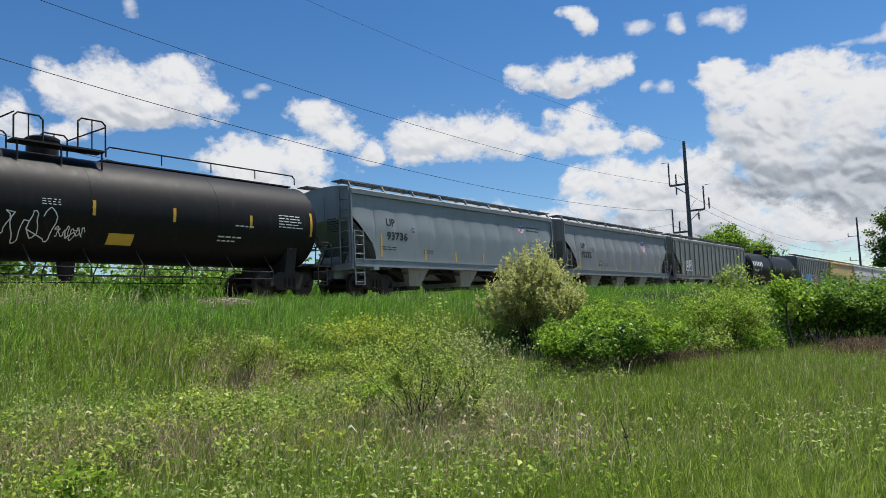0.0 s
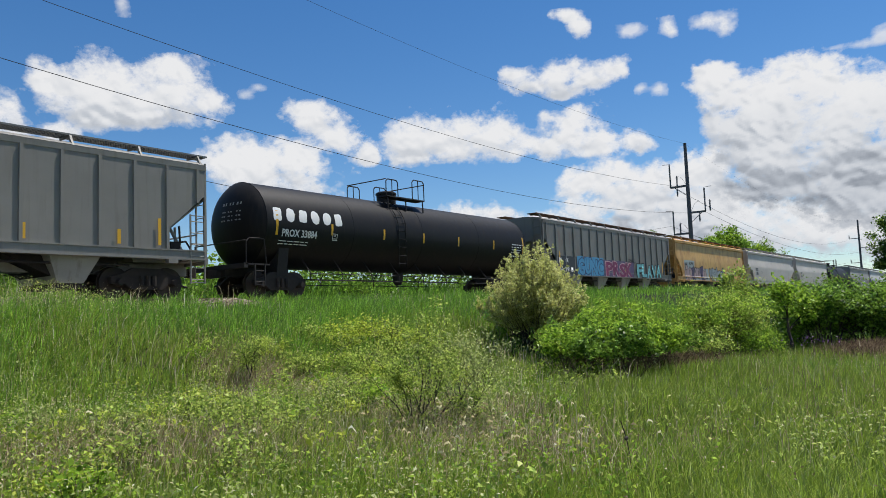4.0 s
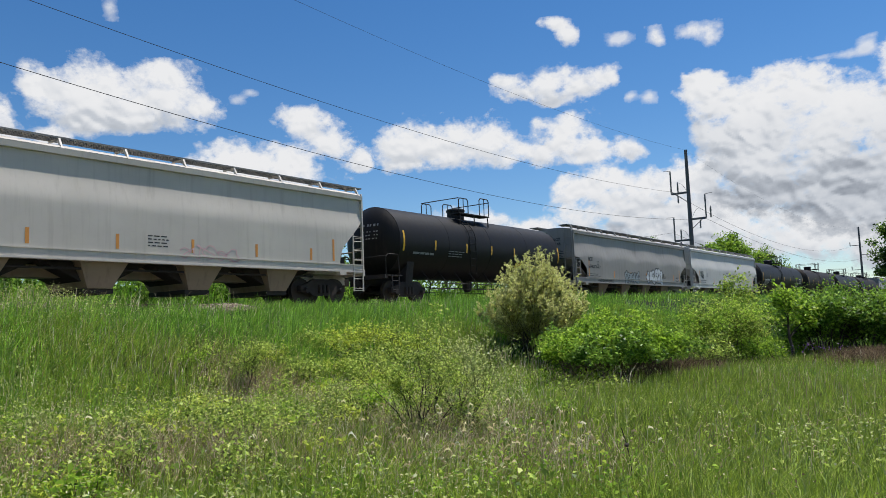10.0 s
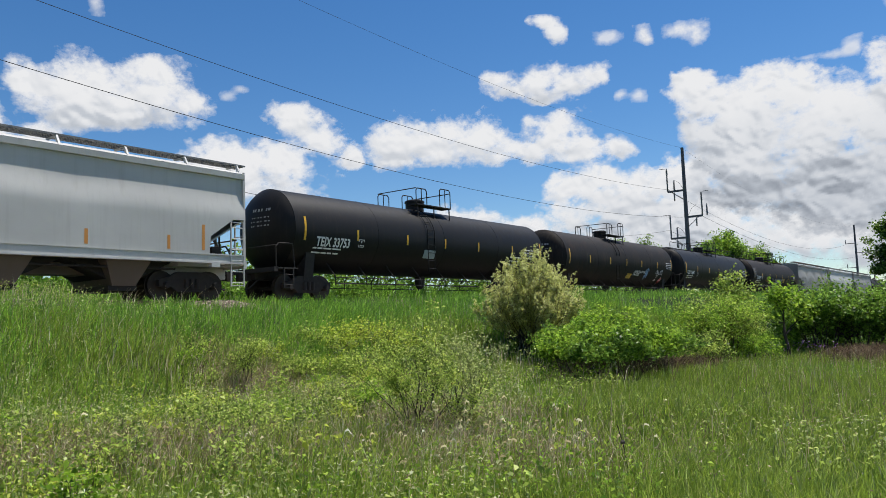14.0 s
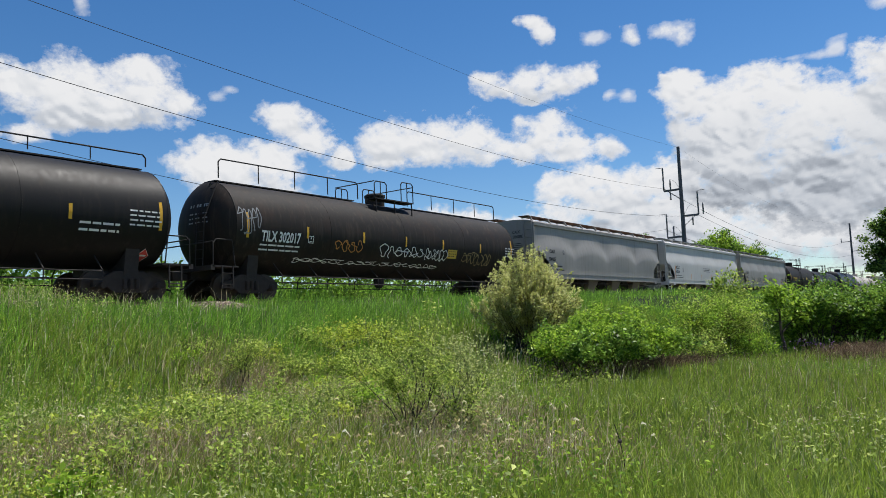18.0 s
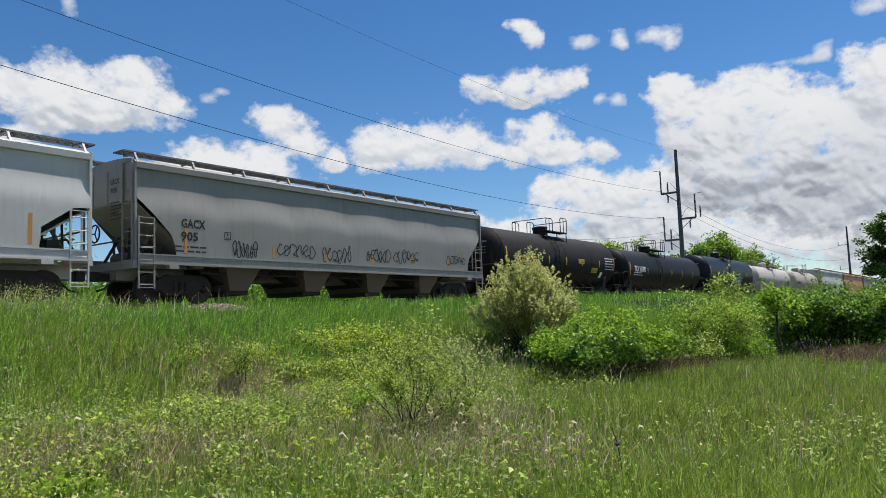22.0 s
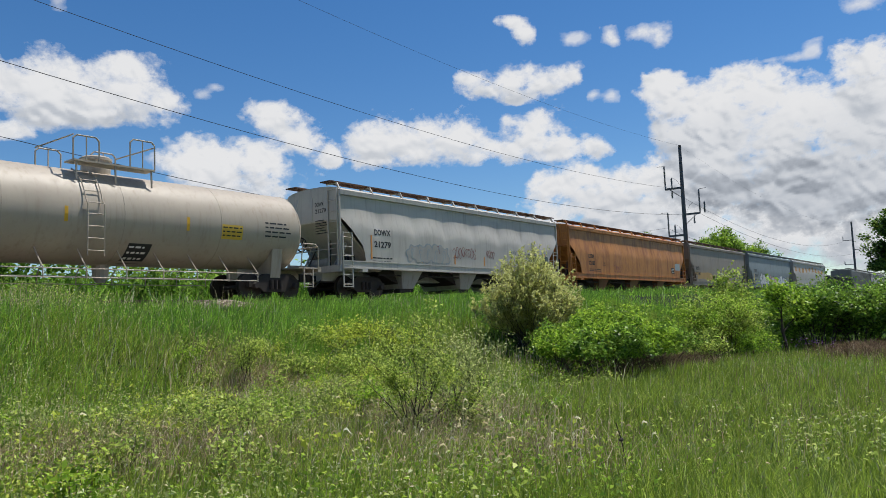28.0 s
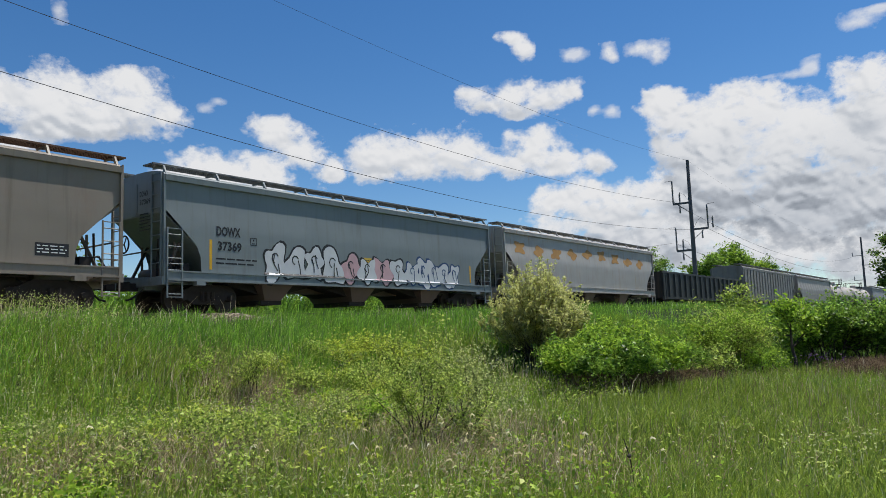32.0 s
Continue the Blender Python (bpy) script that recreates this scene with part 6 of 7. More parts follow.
forbs("broad_weeds", "broad-leaved pale green weeds in the meadow", x, y, 0.10, 0.40, 9, 0.055, leaf_weed, 143, 0.75, 0.07)
x, y, rng = gather(((5.65, 5.77, 2), (4.0, 7.9, 2), (4.98, 7.36, 2), (4.85, 9.13, 2), (6.69, 11.9, 1), (7.3, 3.8, 1), (3.6, 8.6, 1), (6.4, 7.4, 1), (5.2, 8.3, 1)), 70, 144, 0.28)
forbs("yellow_weeds", "bright yellow-green broad-leaved weeds", x, y, 0.2, 0.52, 8, 0.075, leaf_yellow, 145, 0.7, 0.08)
x, y, rng = gather(((6.07, 5.13, 3), (6.73, 4.52, 4), (6.75, 3.99, 4), (6.9, 3.7, 3), (7.45, 6.3, 3), (8.3, 6.4, 3), (7.02, 6.0, 3), (7.85, 5.0, 2), (3.61, 8.37, 2), (4.4, 7.0, 1), (5.0, 6.4, 1)), 230, 146, 0.5)
nodding("nodding_grass", "pale dry grass with nodding seed heads", x, y, rng.uniform(0.3, 0.66, len(x)), 147, seed_pale)
x, y, rng = gather(((8.3, 6.6, 2.5), (8.6, 6.4, 1.5), (10.0, 12.2, 3), (9.9, 11.2, 3), (9.2, 11.0, 2), (10.3, 13.1, 2), (11.2, 10.2, 2), (6.2, 5.0, 1), (4.0, 8.6, 3), (3.5, 8.5, 3), (4.4, 7.7, 3), (5.0, 6.8, 3), (5.9, 5.6, 2), (6.6, 4.2, 2), (13.0, 11.2, 1.5)), 16000, 148, 0.7)
blades("dead_stalks", "dead brown stalks and dry grass", "grass", x, y, rng.uniform(0.25, 0.68, len(x)), 0.0028 + 0.00045 * np.hypot(x, y), np.full(len(x), 0.5), brush_brown, 149)
x, y, d, rng = strew(1800, 150, (14, 66), (6.0, 21.0), 0.9)
m = (y < 18.6)
blades("seeding_grass", "thin pale seeding grass stems", "grass", x[m], y[m], rng.uniform(0.45, 0.8, m.sum()), 0.002 + 0.0004 * d[m], np.full(m.sum(), 0.4), grass_dry, 151)
# tiny pale and brown seed heads that speckle the slope and the meadow
for k, (mat, n, az, lab) in enumerate(((seed_pale, 4200, (14, 56), "tiny straw-coloured seed heads on the grass"), (brush_brown, 4000, (20, 92), "tiny brown seed heads on the grass"), (grass_dry, 1800, (14, 58), "pale dry grass tips"))):
    x, y, d, rng = strew(n, 700 + k, az, (4.8, 20.0), 0.2)
    m = (y < 17.0) & (y > 0.3) & (patchiness(x, y, 0.9, 5.0 + k) + rng.uniform(-0.3, 0.3, n) > 0.5)
    forbs("seed_heads", lab, x[m], y[m], 0.22, 0.62, 4, 0.024, mat, 710 + k, 0.4, 0.05)
# one dark seed head on a bare stalk
stalk = thing("seed_stalk", "bare dark stalk with a brown seed head", "plant", pose(6.42, 2.86, float(ground_z(6.42, 2.86))))
part("stem", Shape().tube([(0, 0, 0), (0.02, 0.02, 0.3), (0.0, 0.04, 0.47), (-0.03, 0.07, 0.62)], 0.005, 5), twig_dark, stalk)
part("seed_head", Shape().lathe([(-0.03, 0.003), (-0.018, 0.015), (0.005, 0.02), (0.02, 0.013), (0.03, 0.003)], "x", 8).shift(0.0, 0.04, 0.47).mesh("seed_head", True), twig_dark, stalk, "brown seed head")

# trees behind the track and by the line
def far_tree(label, x, y, height, radius, leaf, seed, leaf_size=0.5, count=7000, base=None, low=0.25, trunk=0.25):
    """A tree seen from afar: tapered trunk, limbs, and a ragged crown of leaf clumps."""
    rng = np.random.default_rng(seed)
    z = float(ground_z(x, y)) - 0.1 if base is None else base
    t = thing("tree", label, "tree", pose(x, y, z))
    s, tips = Shape(), []
    s.bar((0, 0, 0), (0, 0, height * 0.4), trunk, 8, trunk * 0.7)
    for k in range(9):
        a = k * 2.4 + rng.uniform(-0.4, 0.4)
        h0 = height * rng.uniform(0.2, 0.42)
        twigs(s, (0, 0, h0), (math.cos(a) * 0.9, math.sin(a) * 0.9, rng.uniform(0.35, 1.2)), radius * rng.uniform(0.6, 1.0), trunk * 0.45, 1, rng, tips, 0.7, 0.3)
    twigs(s, (0, 0, height * 0.4), (0, 0, 1), height * 0.30, trunk * 0.6, 2, rng, tips, 0.7, 0.2)
    part("trunk", s, bark, t)
    tips = np.array(tips)
    clump = tips + rng.normal(0, radius * 0.12, tips.shape)
    w = rng.uniform(0.5, 1.3, (len(clump), 1))
    v, q = leaf_cloud(np.hstack([clump, w]), count, leaf_size, radius * 0.13, rng, 0.7)
    part("crown", raw_mesh("crown", v, q, leaf), leaf, t)
    return t


for k, (tx, ty, th, tr) in enumerate(((141, 45, 12.5, 4.2), (150, 47, 14.5, 4.6), (160, 45, 15.2, 4.8), (170, 46, 14.2, 4.6), (180, 45, 13.8, 4.2), (190, 46, 11.6, 4.0), (198, 45, 10.2, 3.2))):
    far_tree("round green tree beyond the track", tx, ty, th, tr, leaf_fresh if k % 2 else leaf_mid, 200 + k, 0.45, 9000)
far_tree("green tree beyond the passing train", 17.3, 45, 9.2, 2.2, leaf_mid, 210, 0.22, 9000)
far_tree("green tree beyond the passing train", 13.0, 47, 8.6, 2.6, leaf_fresh, 211, 0.22, 8000)
far_tree("green tree behind the train", 132, 60, 14.0, 4.0, leaf_fresh, 212, 0.4, 5000)
far_tree("green tree behind the train", 155, 61, 15.0, 4.4, leaf_mid, 213, 0.4, 5000)
far_tree("dark green tree beside the railway", 78, 7.2, 9.4, 2.7, leaf_dark, 214, 0.26, 20000)
for k in range(26):
    sx = 3 + k * 2.6 + random.uniform(-0.8, 0.8)
    plant("field_shrub", "green shrub in the field beyond the track", "shrub", sx, 30 + random.uniform(-1.2, 3.5), 7, max(1.8, 3.3 - 0.025 * sx) * random.uniform(0.8, 1.1), 0.5, 2600, 0.2, leaf_mid, 230 + k, 1, 0.6, 0.45, 0.03, bark, 0.6, group="shrubs beyond the track", foot=0.6, low=0.2)


def wood_bank(name, label, x0, x1, y0, y1, height, count, size, seed):
    """Dense far woods: leaf clumps heaped under an uneven top line."""
    rng = np.random.default_rng(seed)
    x, y = rng.uniform(x0, x1, count), rng.uniform(y0, y1, count)
    top = height * (0.62 + 0.2 * np.sin(x * 0.21) + 0.13 * np.sin(x * 0.57 + 1) + 0.1 * np.sin(x * 1.3 + 2))
    z = ground_z(x, y) + top * rng.uniform(0, 1, count) ** 0.8
    v, q = leaf_cloud(np.stack([x, y, z], -1), count, size, 0.3, rng, 0.7)
    tagged(new(name, raw_mesh(name, v, q, leaf_mid)), label, "woods", kind="stuff")


wood_bank("far_woods", "low green woods beyond the field", -30, 160, 84, 96, 6.0, 26000, 1.0, 401)
wood_bank("far_woods", "low green woods far along the railway", 160, 900, 96, 140, 7.0, 22000, 2.2, 402)

wood_bank("hedge_growth", "low green hedge growth beyond the track", 0, 78, 29, 32.5, 6.2, 34000, 0.26, 403)
# the meadow goes on all round the standing place
x, y, d, rng = strew(5200, 170, (94, 374), (0.7, 18.0), 0.2)
x, y, d, hgt, owner = tufts(x, y, d, rng, 8, 0.06)
m = y < 18.6
blades("meadow_grass", "yellow-green meadow grass round the standing place", "grass", x[m], y[m], hgt[m] * rng.uniform(0.2, 0.42, m.sum()), 0.010 + 0.0012 * d[m], np.full(m.sum(), 0.6), grass_field, 171)
x, y, d, rng = strew(700, 172, (14, 94), (0.7, 4.3), 0.5)
x, y, d, hgt, owner = tufts(x, y, d, rng, 8, 0.06)
blades("meadow_grass", "short meadow grass underfoot", "grass", x, y, hgt * rng.uniform(0.15, 0.3, len(x)), np.full(len(x), 0.012), np.full(len(x), 0.6), grass_field, 173)
x, y, d, rng = strew(2600, 160, (48, 92), (6.0, 26.0), 0.5)
m = (y < toe_line(x) + 0.5) & (patchiness(x, y, 0.5, 3.0) + rng.uniform(-0.3, 0.3, len(x)) > 0.45)
blades("brown_stems", "thin reddish-brown grass stems in the meadow", "grass", x[m], y[m], rng.uniform(0.3, 0.62, m.sum()), 0.002 + 0.0004 * d[m], np.full(m.sum(), 0.3), brush_brown, 161)

# ---------------------------------------------------------------- lettering and graffiti on the cars
spray = {"sky": plain("spray_sky_blue", (0.08, 0.30, 0.50), 0.6, 0, 0.25, 3), "deep": plain("spray_deep_blue", (0.02, 0.06, 0.16), 0.6, 0, 0.2, 3),
         "plum": plain("spray_plum", (0.21, 0.035, 0.10), 0.6, 0, 0.25, 3), "violet": plain("spray_violet", (0.10, 0.075, 0.15), 0.6, 0, 0.25, 3),
         "teal": plain("spray_teal", (0.16, 0.44, 0.46), 0.6, 0, 0.3, 2), "pink": plain("spray_pink", (0.40, 0.29, 0.28), 0.6, 0, 0.25, 3),
         "silver": plain("spray_silver", (0.62, 0.63, 0.64), 0.45, 0, 0.12, 3), "grey": plain("spray_grey", (0.28, 0.32, 0.33), 0.6, 0, 0.25, 3),
         "lemon": plain("spray_lemon", (0.58, 0.44, 0.06), 0.6, 0, 0.3, 2), "tan": plain("spray_tan", (0.36, 0.26, 0.11), 0.6, 0, 0.3, 2),
         "rose": plain("spray_rose", (0.60, 0.38, 0.40), 0.6, 0, 0.2, 3), "moss": plain("spray_moss", (0.13, 0.155, 0.13), 0.6, 0, 0.2, 3),
         "pale": plain("repaint_pale", (0.34, 0.40, 0.40), 0.6, 0, 0.2, 2), "ochre": plain("repaint_ochre", (0.42, 0.27, 0.09), 0.6, 0, 0.35, 1.5),
         "ghost": plain("spray_ghost_grey", (0.37, 0.35, 0.31), 0.6, 0, 0.2, 3), "wine": plain("spray_faded_wine", (0.24, 0.09, 0.08), 0.7, 0, 0.2, 4), "slate": plain("spray_slate", (0.10, 0.15, 0.17), 0.7, 0, 0.2, 4),
         "black": ink_black, "white": ink_white, "panel": plain("repaint_dark_panel", (0.022, 0.026, 0.030), 0.5, 0, 0.2, 4)}
INK = {"K": ink_black, "W": ink_white, "Y": ink_gold, "G": ink_grey, "B": sign_blue, "O": stripe_orange, "C": plain("spray_light_blue", (0.30, 0.50, 0.75), 0.6, 0, 0.2, 4)}
placard_yellow = plain("placard_yellow", (0.66, 0.44, 0.05), 0.5, 0, 0.1)


def fitted(me, x0, x1, z0, z1, surf, lift):
    """Stretch a flat mesh into a box on a car's side."""
    co = np.empty(len(me.vertices) * 3, np.float32)
    me.vertices.foreach_get("co", co)
    co = co.reshape(-1, 3)
    lo, hi = co.min(0), co.max(0)
    flat = me.copy()
    px = x0 + (co[:, 0] - lo[0]) / max(1e-6, hi[0] - lo[0]) * (x1 - x0)
    pz = z0 + (co[:, 1] - lo[1]) / max(1e-6, hi[1] - lo[1]) * (z1 - z0)
    flat.vertices.foreach_set("co", np.stack([px, pz, 0 * px], -1).astype(np.float32).ravel())
    return skinned(sliced(flat), surf, lift)


def skinned(me, surf, lift):
    """Lay a flat mesh of (along, up) points on a car's near side."""
    co = np.empty(len(me.vertices) * 3, np.float32)
    me.vertices.foreach_get("co", co)
    co = co.reshape(-1, 3)
    out = [(x, surf(float(x), float(z)) - lift, z) for x, z, _ in co]
    me.vertices.foreach_set("co", np.array(out, np.float32).ravel())
    me.update()
    return me


def bold_word(word, fat):
    def make():
        cu = bpy.data.curves.new("word", "FONT")
        cu.body, cu.size, cu.resolution_u, cu.offset = word, 1.0, 2, fat
        ob = bpy.data.objects.new("word", cu)
        me = bpy.data.meshes.new_from_object(ob)
        bpy.data.objects.remove(ob)
        bm = bmesh.new()
        bm.from_mesh(me)
        for _ in range(2):
            long_edges = [e for e in bm.edges if e.calc_length() > 0.18]
            bmesh.ops.subdivide_edges(bm, edges=long_edges, cuts=1)
        bmesh.ops.triangulate(bm, faces=bm.faces)
        bm.to_mesh(me)
        bm.free()
        me.materials.clear()
        return me
    return stored(("bold", word, fat), make)


def lobe(cx, cz, rx, rz, rng, lobes=5, rough=0.34, n=30):
    """A star-shaped blob outline with a centre."""
    ph, ph2 = rng.uniform(0, 6.28), rng.uniform(0, 6.28)
    ring = []
    for i in range(n):
        a = 2 * math.pi * i / n
        r = 1 + rough * math.sin(lobes * a + ph) * 0.6 + rough * 0.5 * math.sin(2 * a + ph2)
        ca, sa = math.cos(a), math.sin(a)
        sq = 1 / max(abs(ca), abs(sa)) ** 0.55
        ring.append((cx + rx * r * ca * sq * 0.82, cz + rz * r * sa * sq * 0.82, 0))
    return ring


def blob_shape(rings):
    s = Shape()
    for c, ring in rings:
        n = len(ring)
        mid = [((c[0] + p[0]) / 2, (c[1] + p[1]) / 2, 0) for p in ring]
        s.add([(*c, 0)] + mid + ring, [(0, 1 + i, 1 + (i + 1) % n) for i in range(n)] + [(1 + i, 1 + n + i, 1 + n + (i + 1) % n, 1 + (i + 1) % n) for i in range(n)])
    return s


def strokes(pts, w):
    """A flat painted line of even width."""
    s = Shape()
    for (a, b), (c, d) in zip(pts, pts[1:]):
        dx, dz = c - a, d - b
        L = math.hypot(dx, dz) + 1e-9
        ox, oz = -dz / L * w / 2, dx / L * w / 2
        ex, ez = dx / L * w * 0.3, dz / L * w * 0.3
        s.add([(a - ox - ex, b - oz - ez, 0), (a + ox - ex, b + oz - ez, 0), (c + ox + ex, d + oz + ez, 0), (c - ox + ex, d - oz + ez, 0)], [(0, 1, 2, 3)])
    return s


def laid(parent, name, shape, material, surf, lift, label=""):
    me = shape.mesh(name)
    if name not in ("spray_tag", "graffiti_line"):
        me = sliced(me)
    return part(name, skinned(me, surf, lift), material, parent, label)


def scrawl(parent, x0, x1, z0, z1, n, material, surf, seed, w=0.035, lift=0.009):
    """A looping one-colour spray tag that cannot be read."""
    rng = random.Random(seed)
    pts = []
    step = (x1 - x0) / n
    for k in range(n):
        c = x0 + step * (k + 0.5)
        turn, rx, rz = rng.choice((-1, 1)), step * rng.uniform(0.35, 0.75), (z1 - z0) * rng.uniform(0.3, 0.5)
        m = (z0 + z1) / 2 + rng.uniform(-0.12, 0.12) * (z1 - z0)
        ph = rng.uniform(0, 6.28)
        pts += [(c + rx * math.cos(ph + turn * a) * (0.7 + 0.3 * math.sin(3 * a)), m + rz * math.sin(ph + turn * a)) for a in np.linspace(0, rng.uniform(4.2, 7.0), 14)]
    return laid(parent, "spray_tag", strokes(pts, w), material, surf, lift, "looping spray-paint tag")


def bubble_piece(parent, x0, x1, z0, z1, n, fills, edge, surf, seed, lift=0.006, halo=None):
    """A graffiti piece: outlined swollen letters that cannot be read, with inner lines."""
    rng = random.Random(seed)
    step = (x1 - x0) / n
    outer, inner, lines = [], [], []
    for k in range(n):
        c = (x0 + step * (k + 0.5), (z0 + z1) / 2 + rng.uniform(-0.04, 0.04) * (z1 - z0))
        rx, rz = step * rng.uniform(0.56, 0.72), (z1 - z0) * rng.uniform(0.40, 0.52)
        state = rng.getstate()
        inner.append((c, lobe(c[0], c[1], rx, rz, rng, rng.choice((3, 4, 5)))))
        outer.append((c, [(c[0] + (p[0] - c[0]) * 1.10 + math.copysign(0.03, p[0] - c[0]), c[1] + (p[1] - c[1]) * 1.06 + math.copysign(0.035, p[1] - c[1]), 0) for p in inner[-1][1]]))
        for _ in range(rng.choice((1, 2, 2))):
            xa = c[0] + rng.uniform(-0.35, 0.35) * rx
            za = c[1] + rng.uniform(-0.1, 0.6) * rz
            lines.append([(xa, za), (xa + rng.uniform(-0.15, 0.15) * rx, za - 0.4 * rz), (xa + rng.uniform(-0.3, 0.3) * rx, za - 0.8 * rz)])
        lines.append([(c[0] + 0.25 * rx * math.cos(a), c[1] + 0.25 * rz * math.sin(a) + 0.25 * rz) for a in np.linspace(0.5, 4.5, 7)])
    if halo:
        laid(parent, "graffiti_halo", blob_shape([(c, [(c[0] + (p[0] - c[0]) * 1.35, c[1] + (p[1] - c[1]) * 1.14, 0) for p in r]) for c, r in inner]), halo, surf, lift - 0.003)
    laid(parent, "graffiti_outline", blob_shape(outer), edge, surf, lift)
    for k, one in enumerate(inner):
        laid(parent, "graffiti_letter", blob_shape([one]), fills[k % len(fills)], surf, lift + 0.004 + 0.002 * (k % 2), "swollen spray-painted letter")
    for ln in lines:
        laid(parent, "graffiti_line", strokes(ln, 0.045), edge, surf, lift + 0.009)


def word_piece(parent, word, x0, x1, z0, z1, fill, edge, surf, lift=0.008, back=None, pad=0.12):
    """A graffiti word in fat outlined letters."""
    if back:
        laid(parent, "graffiti_ground", flat_at(x0 - pad, x1 + pad, z0 - 0.02, z1 + 0.1), back, surf, lift - 0.004)
    step = (x1 - x0) / len(word)
    for k, ch in enumerate(word):
        a, b = x0 + step * k, x0 + step * (k + 1.04)
        dz = 0.06 * math.sin(k * 2.1)
        part("graffiti_outline", fitted(bold_word(ch, 0.075), a - 0.05, b + 0.05, z0 + dz - 0.02, z1 + dz + 0.05, surf, lift), edge, parent)
        part("graffiti_letter", fitted(bold_word(ch, 0.04), a + 0.02, b - 0.02, z0 + dz + 0.04, z1 + dz - 0.01, surf, lift + 0.004), fill, parent, "fat spray-painted letter")


def flat_at(x0, x1, z0, z1, n=6):
    s = Shape()
    nx, nz = max(1, int((x1 - x0) / 0.4)), n
    s.add([(x0 + (x1 - x0) * i / nx, z0 + (z1 - z0) * j / nz, 0) for j in range(nz + 1) for i in range(nx + 1)],
          [(j * (nx + 1) + i, j * (nx + 1) + i + 1, (j + 1) * (nx + 1) + i + 1, (j + 1) * (nx + 1) + i) for j in range(nz) for i in range(nx)])
    return s


def mark(car, surf, what, x0, x1, z0, z1, ink, seed):
    ink = INK.get(ink, ink_white)
    if not what.startswith("#"):
        part("lettering", fitted(bold_word(what, 0.03), x0, x1, z0, z1, surf, 0.008), ink, car, "stencilled car number" if any(c.isdigit() for c in what) else "stencilled lettering")
        return
    kind, _, num = what[1:].partition(":")
    if kind == "print":
        small_print(car, x0, z0, x1 - x0, z1 - z0, int(num), ink, surf)
    elif kind == "box":
        framed_box(car, x0, z0, min(x1 - x0, z1 - z0), ink, surf)
    elif kind == "scrawl":
        scrawl(car, x0, x1, z0, z1, int(num), ink, surf, seed)
    elif kind == "brand":
        n, step = int(num), (x1 - x0) / int(num)
        for k in range(n):
            laid(car, "brand_block", blob_shape([((x0 + step * (k + 0.5), (z0 + z1) / 2), lobe(x0 + step * (k + 0.5), (z0 + z1) / 2, step * 0.40, (z1 - z0) * 0.45, random.Random(k), 4, 0.1))]), ink, surf, 0.005)
    elif kind == "diamond":
        cx, cz, r = (x0 + x1) / 2, (z0 + z1) / 2, max(x1 - x0, z1 - z0) * 0.5
        laid(car, "placard_board", Shape().add([(cx - r * 1.1, cz, 0), (cx, cz - r * 1.1, 0), (cx + r * 1.1, cz, 0), (cx, cz + r * 1.1, 0)], [(0, 1, 2, 3)]), ink_white, surf, 0.02)
        laid(car, "placard", Shape().add([(cx - r, cz, 0), (cx, cz - r, 0), (cx + r, cz, 0), (cx, cz + r, 0)], [(0, 1, 2, 3)]), sign_red, surf, 0.026, "red diamond hazard placard")
        laid(car, "placard_band", flat_at(cx - r * 0.55, cx + r * 0.55, cz - r * 0.12, cz + r * 0.12, 1), ink_white, surf, 0.032)
    elif kind == "shield":
        cx, w, h = (x0 + x1) / 2, (x1 - x0) / 2, z1 - z0
        sh = [(cx - w, z1 - 0.1 * h), (cx - w * 0.9, z0 + 0.35 * h), (cx - w * 0.55, z0 + 0.12 * h), (cx, z0), (cx + w * 0.55, z0 + 0.12 * h), (cx + w * 0.9, z0 + 0.35 * h), (cx + w, z1 - 0.1 * h), (cx, z1)]
        laid(car, "emblem_field", Shape().add([(a, b, 0) for a, b in sh], [tuple(range(8))]), ink_white, surf, 0.006)
        laid(car, "emblem_band", flat_at(cx - w * 0.97, cx + w * 0.97, z0 + 0.62 * h, z1 - 0.08 * h, 2), sign_blue, surf, 0.010)
        for k in (-0.6, -0.2, 0.2, 0.6):
            laid(car, "emblem_bar", flat_at(cx + (k - 0.1) * w, cx + (k + 0.1) * w, z0 + 0.17 * h, z0 + 0.6 * h, 2), sign_red, surf, 0.010)
    else:
        mat = {"white": ink_white, "dark": ink_black, "panel": spray["panel"], "pale": spray["pale"], "yellow": placard_yellow}[kind]
        laid(car, {"yellow": "warning_placard", "dark": "data_plate", "white": "painted_patch", "panel": "painted_patch", "pale": "painted_patch"}[kind], flat_at(x0, x1, z0, z1), mat, surf, 0.004)
        if kind in ("yellow", "dark"):
            small_print(car, x0 + 0.05, z0 + 0.04, x1 - x0 - 0.1, z1 - z0 - 0.08, 3, ink_black if kind == "yellow" else ink_white, lambda a, b: surf(a, b) - 0.004)


